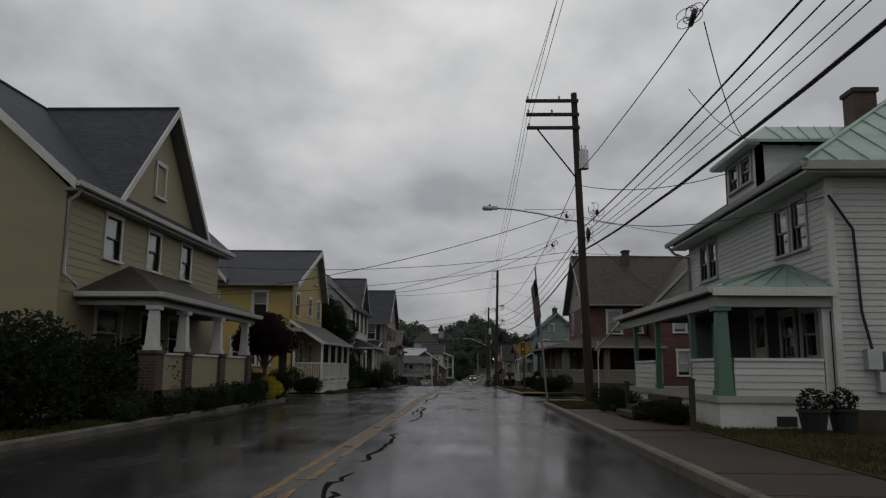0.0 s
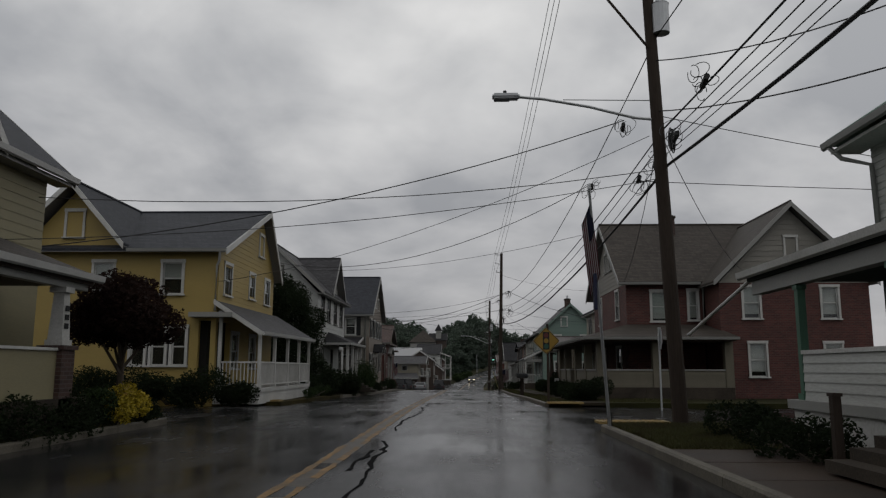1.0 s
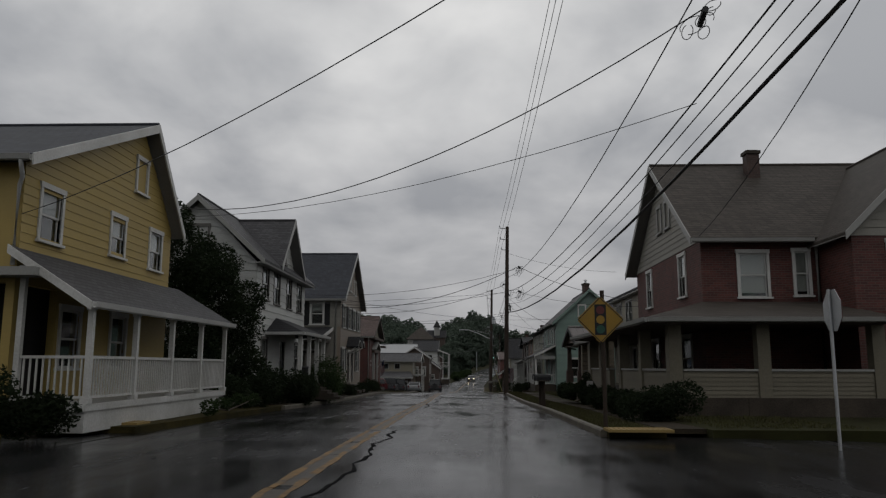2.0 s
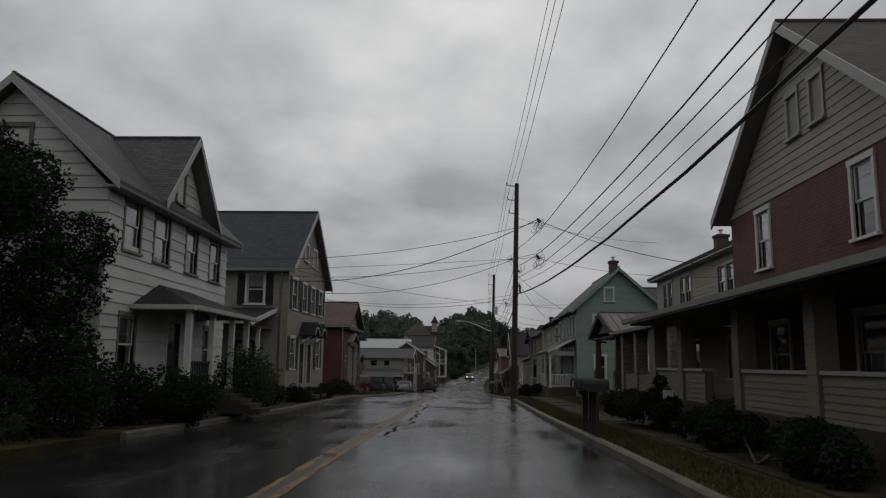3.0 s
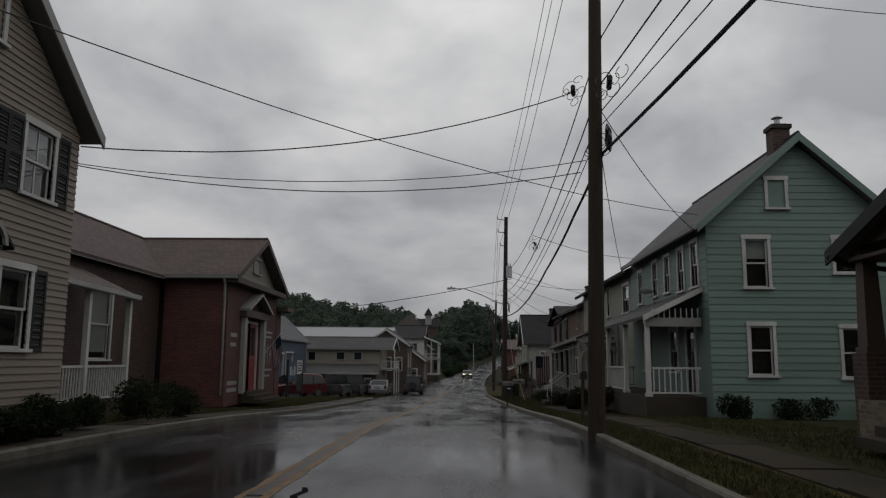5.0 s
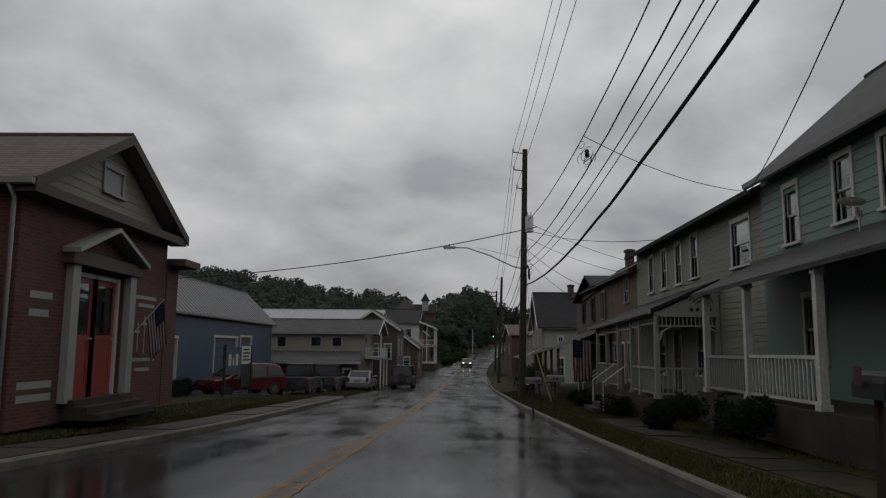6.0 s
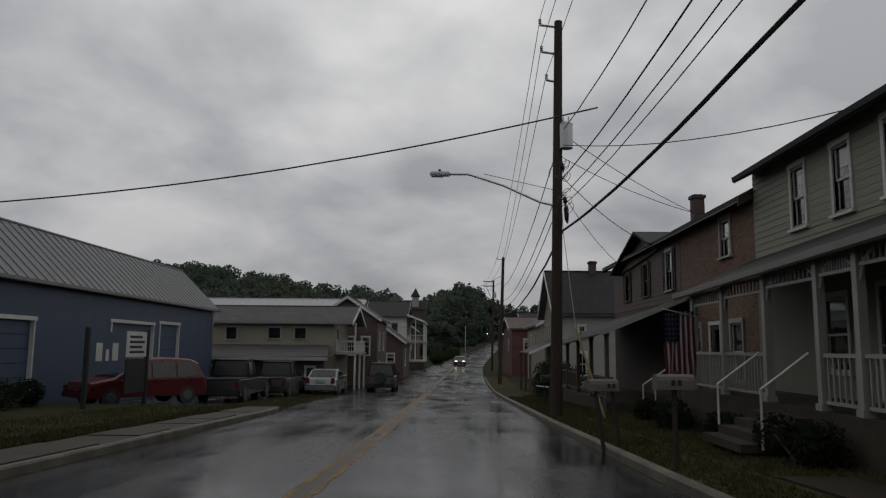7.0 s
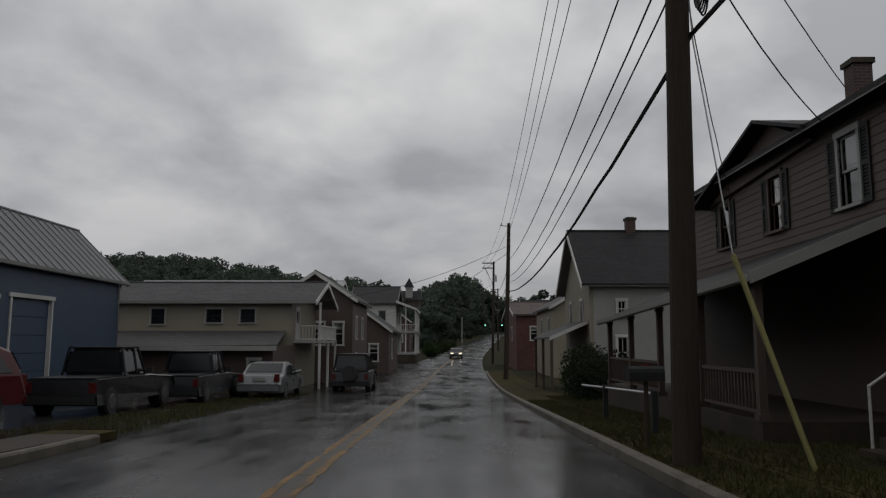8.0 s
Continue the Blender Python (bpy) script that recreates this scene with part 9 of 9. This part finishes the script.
for k, (y, h, m) in enumerate(((16.6, 0.6, "leaf"), (18.0, 0.75, "leaf_dark"), (19.4, 0.8, "leaf"), (20.8, 0.75, "leaf_dark"), (22.2, 0.85, "leaf"), (23.6, 0.9, "leaf_dark"), (25.0, 0.95, "leaf_dark"), (26.2, 0.9, "leaf"), (28.4, 0.6, "leaf_dark"))):
    bush(-7.5, y, 0.1, mound(-7.75, -7.3, y - 0.75, y + 0.75, 0.05, h, 140 + k, 6), 3600, 0.034, m, "leafy garden plants crowding the kerb", 140 + k)
for k, (x, y, w, h) in enumerate(((-11.8, 37.5, 1.3, 1.25), (-10.4, 37.5, 1.0, 0.95), (-9.1, 37.2, 0.9, 1.3), (-13.4, 37.4, 1.2, 1.3), (-8.0, 37.4, 0.7, 0.8))):
    bush(x, y, 0.05, mound(x - w * 0.7, x + w * 0.7, y - 0.3, y + 0.3, 0.05, h, 30 + k, 9), 5200, 0.042, "leaf_dark", "low dark shrub against the yellow wall", 30 + k)
bush(-7.0, 45.6, 0.05, mound(-7.6, -6.7, 43.5, 47.5, 0.0, 0.5, 36, 7), 3120, 0.031, "leaf", "straggling low plants before the white porch", 36)
bush(-10.0, 49.8, 0.0, [(-10.4, 49.4, 2.6, 1.5, 1.2), (-9.6, 50.4, 3.6, 1.5, 1.1), (-10.6, 50.6, 5.2, 1.5), (-9.4, 49.4, 1.4, 1.2), (-8.9, 51.3, 1.6, 1.2), (-8.9, 51.8, 2.9, 1.1), (-11.4, 49.0, 5.8, 1.3), (-8.6, 52.3, 3.9, 0.8), (-9.7, 51.4, 5.0, 1.1), (-10.9, 50.0, 6.5, 0.9), (-9.3, 49.8, 4.4, 1.1), (-8.2, 51.0, 1.0, 1.0)], 52000, 0.055, "leaf_dark", "dense dark tree overgrown with creeper beside the white house", 41, "tree", 0.16, "tree")
bush(-7.6, 50.5, 0.0, mound(-8.2, -7.1, 48.0, 53.5, -0.05, 1.4, 42, 10), 10920, 0.046, "leaf_dark", "dark bushes along the pavement", 42)
bush(-6.85, 55.3, -0.1, mound(-7.0, -6.7, 53.0, 56.4, -0.1, 1.3, 43, 9), 8500, 0.043, "leaf_dark", "leafy green bush before the small porch", 43)
bush(-6.75, 59.6, -0.2, mound(-6.9, -6.6, 58.6, 60.6, -0.2, 1.9, 46, 9), 8000, 0.043, "leaf", "tall leafy green bush before the white porch", 46)
bush(-7.0, 61.8, -0.2, mound(-7.6, -6.8, 60.6, 63.2, -0.2, 1.4, 44, 8), 6760, 0.043, "leaf", "leafy green bush beside the porch posts", 44)
bush(-7.3, 65.2, -0.2, mound(-7.8, -7.0, 64.0, 66.4, -0.2, 0.9, 45, 6), 4160, 0.037, "leaf_dark", "small dark bush near the side porch", 45)
for k, (y, h) in enumerate(((68.2, 0.75), (69.0, 0.6), (70.1, 0.5), (71.3, 0.55), (72.6, 0.55), (73.4, 0.6), (74.4, 0.7), (75.6, 0.6), (78.2, 0.9), (80.0, 0.8))):
    bush(-7.05, y, -0.4, mound(-7.25, -6.8, y - 0.6, y + 0.6, -0.4, h, 50 + k, 5), 2600, 0.034, "leaf_dark", "low dark shrub at the foot of the wall", 50 + k)
bush(-12.9, 108.5, -1.5, mound(-13.4, -12.4, 106, 110.5, -1.5, 0.9, 57, 6), 3900, 0.043, "leaf_dark", "dark shrub before the blue workshop", 57)
for k, (x, y, h) in enumerate(((4.35, 17.2, 0.55), (4.3, 18.2, 0.6), (4.2, 21.6, 0.7), (4.25, 23.0, 0.65), (4.4, 24.6, 0.7))):
    bush(x, y, 0.1, mound(x - 0.35, x + 0.35, y - 0.5, y + 0.5, 0.1, h, 60 + k, 5), 2860, 0.031, "leaf_dark", "low dark shrub before the porch", 60 + k)
bush(4.3, 42.6, 0.05, mound(3.9, 5.2, 41.4, 43.4, 0.05, 0.95, 66, 9), 7280, 0.040, "leaf_dark", "dark rounded bush at the red house corner", 66)
for k, y in enumerate((45.2, 46.9, 48.7, 50.3, 53.6, 55.2, 56.6)):
    bush(4.2, y, 0.0, mound(4.1, 4.9, y - 0.8, y + 0.8, 0.0, 0.7, 70 + k, 7), 4420, 0.040, "leaf_dark", "dark evergreen bush before the brick porch", 70 + k)
bush(4.7, 54.2, -0.2, [(4.7, 54.2, 0.2, 0.42), (4.7, 54.2, 0.6, 0.31), (4.7, 54.2, 0.95, 0.17)], 3740, 0.033, "leaf_dark", "small conical evergreen beside the path", 76)
for k, y in enumerate((59.6, 61.4, 63.4)):
    bush(5.7, y, -0.3, mound(5.4, 6.1, y - 0.8, y + 0.8, -0.3, 0.85, 80 + k, 6), 3640, 0.037, "leaf_dark", "dark shrub before the block porch", 80 + k)
for k, (x, y) in enumerate(((7.6, 82.2), (9.2, 82.3), (11.0, 82.2), (4.9, 88.0), (4.85, 90.5))):
    bush(x, y, -0.6, mound(x - 0.5, x + 0.5, y - 0.3, y + 0.3, -0.6, 0.65, 90 + k, 5), 2340, 0.034, "leaf_dark", "low dark plant against the mint wall", 90 + k)
for k, y in enumerate((93.5, 98.4, 101.5, 104.3, 106.9)):
    bush(4.75, y, zr(y), mound(4.5, 5.0, y - 0.7, y + 0.7, zr(y) + 0.05, 0.75, 100 + k, 5), 2600, 0.037, "leaf_dark", "dark shrub before the terrace porch", 100 + k)
bush(5.2, 125.0, -1.8, mound(4.6, 6.4, 123.2, 130, -2.0, 1.9, 110, 14), 12000, 0.056, "leaf_dark", "overgrown green bushes by the vacant plot", 110)


def tree(x, y, z, h, r, mat, label, seed, leaves=5000, size=0.2, low=0.45, clumps=11):
    """A broad tree: tapered trunk, forked limbs, and an uneven crown of many small leaves."""
    t = thing("tree", x, y, z, label, "tree")
    rnd = random.Random(seed)
    bm = rod(B(), (x, y, z - 0.3), (x + rnd.uniform(-.2, .2), y, z + h * 0.45), h * 0.03, h * 0.018, 9)
    cs = []
    for k in range(clumps):
        a, b = rnd.random() * 6.28, rnd.uniform(0.2, 0.85)
        c = (x + r * b * math.cos(a), y + r * b * math.sin(a), z + h * rnd.uniform(low, 0.88) - 0.1 * h * b)
        rod(bm, (x, y, z + h * rnd.uniform(0.25, 0.45)), c, h * 0.012, 0.03, 6)
        cs.append((*c, r * rnd.uniform(0.32, 0.5), 0.85))
    part("trunk", bm, "trunk", t)
    leaf_cloud(t, cs, leaves, size, mat, "crown", seed)
    return t


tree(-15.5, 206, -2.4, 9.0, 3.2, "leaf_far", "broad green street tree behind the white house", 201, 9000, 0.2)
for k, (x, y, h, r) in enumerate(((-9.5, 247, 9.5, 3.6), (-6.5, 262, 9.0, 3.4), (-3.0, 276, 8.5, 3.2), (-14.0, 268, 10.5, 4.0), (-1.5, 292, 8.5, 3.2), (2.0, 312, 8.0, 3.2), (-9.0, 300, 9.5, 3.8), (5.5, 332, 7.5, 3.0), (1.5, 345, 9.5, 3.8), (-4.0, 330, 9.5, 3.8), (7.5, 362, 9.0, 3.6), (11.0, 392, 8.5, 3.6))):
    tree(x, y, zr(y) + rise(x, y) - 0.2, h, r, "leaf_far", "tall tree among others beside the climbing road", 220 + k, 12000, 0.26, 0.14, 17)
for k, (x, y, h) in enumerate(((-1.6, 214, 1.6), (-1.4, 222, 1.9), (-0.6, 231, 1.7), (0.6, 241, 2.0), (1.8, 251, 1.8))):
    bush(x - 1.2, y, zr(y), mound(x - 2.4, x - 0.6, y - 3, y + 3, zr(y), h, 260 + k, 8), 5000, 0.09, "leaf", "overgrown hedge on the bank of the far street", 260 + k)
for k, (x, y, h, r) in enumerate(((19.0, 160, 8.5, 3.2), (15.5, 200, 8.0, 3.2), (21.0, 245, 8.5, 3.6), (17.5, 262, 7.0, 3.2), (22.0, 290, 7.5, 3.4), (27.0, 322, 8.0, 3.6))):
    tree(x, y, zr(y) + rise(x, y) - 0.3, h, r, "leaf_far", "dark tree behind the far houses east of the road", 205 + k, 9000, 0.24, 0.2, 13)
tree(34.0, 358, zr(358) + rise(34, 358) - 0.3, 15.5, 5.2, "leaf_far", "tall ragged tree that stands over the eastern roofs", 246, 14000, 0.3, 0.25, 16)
# woods on the hill to the west and round the head of the road, too far to count
cs = []
rnd = random.Random(77)
SKYLINE = [(-420, 22), (-160, 41), (-116, 41.5), (-91, 37.0), (-73, 34.5), (-60, 31.5), (-40, 30.5), (-29, 30), (-24, 25.5), (-17, 23.5), (-8, 25), (2, 30), (9, 29), (16, 26), (22, 21), (40, 17)]
for k in range(680):
    x = rnd.uniform(-230, 14)
    y = rnd.uniform(350, 440)
    low = zr(y) + rise(x, y)
    top = low + (along(SKYLINE, x) - along(WOODED, x) - zr(430)) * rnd.uniform(0.68, 1.04)
    if x > bend(y) - 9:
        continue
    r = rnd.uniform(2.4, 4.6)
    n = max(2, int((top - low) / (r * 1.1)))
    for j in range(n):
        f = (j + 0.5) / n
        cs.append((x + rnd.uniform(-1, 1) * r * 0.4, y + rnd.uniform(-2, 2), low + max(1.0, top - low - r * 0.8) * f, r * (1.1 - 0.4 * f), 1.0))
for k in range(120):
    x, y = rnd.uniform(-14, 42), rnd.uniform(455, 490)
    top, r = along(SKYLINE, x) * rnd.uniform(0.86, 1.12) + 1.5, rnd.uniform(2.4, 3.8)
    low = zr(y) + rise(x, y)
    for j in range(max(3, int((top - low) / (r * 1.1)))):
        cs.append((x + rnd.uniform(-1, 1), y, top - r - j * r * 1.0, r * (0.9 + 0.06 * j), 1.0))
# lower woods close in behind the bend, on the far side of the road
for k in range(110):
    x = rnd.uniform(38, 150)
    y = rnd.uniform(372, 420) if x > 60 else rnd.uniform(350, 372)
    top, r = zr(y) + rise(x, y) + rnd.uniform(5, 9), rnd.uniform(1.8, 3.0)
    for j in range(3):
        cs.append((x, y, top - r * (1 + 1.1 * j), r * (1 + 0.06 * j), 1.0))
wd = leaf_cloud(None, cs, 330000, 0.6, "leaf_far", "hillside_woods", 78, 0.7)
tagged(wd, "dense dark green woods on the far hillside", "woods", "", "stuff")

# traffic signals on a span wire over the far end of the road
for x in (9.7, 14.2):
    t = thing("traffic_signal", x, 300, 4.2, "dark traffic signal with its lowest lamp lit", "traffic signal", "signals over the road")
    bd = part("housing", box(B(), x - 0.18, x + 0.18, 299.85, 300.15, 4.4, 5.5), "black", t)
    for z, m in ((5.25, "black"), (4.95, "black"), (4.62, "signal_lit")):
        part("lens", rod(B(), (x, 299.78, z), (x, 299.85, z), 0.14, n=14), m, bd)
    part("hanger", rod(B(), (x, 300, 5.5), (x, 300, 6.3), 0.03, n=6), "steel", t)
for x in (3.6, 17.5):
    t = thing("signal_pole", x, 300, zr(300), "slim steel pole that carries the signal wire", "pole", "signal poles")
    part("shaft", rod(B(), (x, 300, zr(300) - 0.3), (x, 300, 6.7), 0.12, 0.09, 10), "steel", t)
cable((3.6, 300, 6.6), (17.5, 300, 6.6), 0.35, 0.02, "span wire that carries the traffic signals", 0, 16, 99)

# satellite dish on the mint porch roof
t = thing("satellite_dish", 6.45, 87.2, 2.75, "small grey satellite dish on the porch roof", "satellite dish")
part("mast", tube(B(), [(6.5, 87.25, 2.7), (6.5, 87.25, 3.05), (6.42, 87.15, 3.2)], 0.02, 6), "steel", t)
bm = B()
rings = [[bm.verts.new((6.4 + r * math.cos(a) * 0.95 - 0.25 * (1 - r * r), 87.1 + 0.35 * (r * r) - 0.3, 3.22 + 0.3 * r * math.sin(a) / 0.3 * 0.3)) for a in [i * math.pi / 8 for i in range(16)]] for r in (0.03, 0.12, 0.2, 0.26)]
for p, q in zip(rings, rings[1:]):
    for i in range(16):
        bm.faces.new((p[i], p[(i + 1) % 16], q[(i + 1) % 16], q[i]))
bmesh.ops.solidify(bm, geom=bm.faces[:], thickness=0.01)
part("dish", bm, "trim_grey", t)
part("feed_arm", tube(B(), [(6.4, 87.0, 3.0), (6.2, 86.6, 3.05)], 0.012, 5), "steel", t)

# grass tufts along the verges
def tufts(name, side, y0, y1, inner, outer, n, mat, seed, lift):
    rnd = random.Random(seed)
    edge = (lambda y: along(RIGHT, y)) if side > 0 else (lambda y: along(LEFT, y))
    verts, faces = [], []
    for _ in range(n):
        y = rnd.uniform(y0, y1)
        x = edge(y) + side * rnd.uniform(inner, outer)
        z = zr(y) + lift
        for b in range(3):
            a, h = rnd.random() * 6.28, rnd.uniform(0.03, 0.085)
            dx, dy = 0.008 * math.cos(a), 0.008 * math.sin(a)
            ox, oy = rnd.uniform(-.02, .02), rnd.uniform(-.02, .02)
            i = len(verts)
            verts += [(x + ox - dx, y + oy - dy, z), (x + ox + dx, y + oy + dy, z), (x + ox + rnd.uniform(-.04, .04), y + oy + rnd.uniform(-.04, .04), z + h)]
            faces.append((i, i + 1, i + 2))
    me = bpy.data.meshes.new(name)
    me.from_pydata(verts, [], faces)
    me.materials.append(M[mat])
    tagged(new(name, me), "short wet grass blades growing in the verge", "grass", "", "stuff")


M["blade"] = surface("grass_blade", (0.042, 0.046, 0.014), 0.7, 0.45, 20, 0.8, 0.05, spec=0.2, stain=(0.05, 0.036, 0.014))
tufts("grass", 1, 39.5, 125, 0.2, 1.12, 26000, "blade", 301, 0.125)
tufts("grass", 1, 23, 27.9, 0.2, 2.0, 9000, "blade", 308, 0.13)
tufts("grass", 1, 3, 28, 1.95, 4.2, 16000, "blade", 302, 0.15)
tufts("grass", 1, 97, 128, 1.2, 2.4, 9000, "blade", 306, 0.14)
tufts("grass", 1, 39.5, 125, 2.5, 5.5, 30000, "blade", 303, 0.15)
tufts("grass", -1, 41, 112, 1.2, 4.5, 26000, "blade", 304, 0.15)
tufts("grass", -1, 113, 134, 0.2, 2.6, 5000, "blade", 307, 0.02)
tufts("grass", -1, 8, 28.8, 0.2, 1.12, 8000, "blade", 305, 0.125)
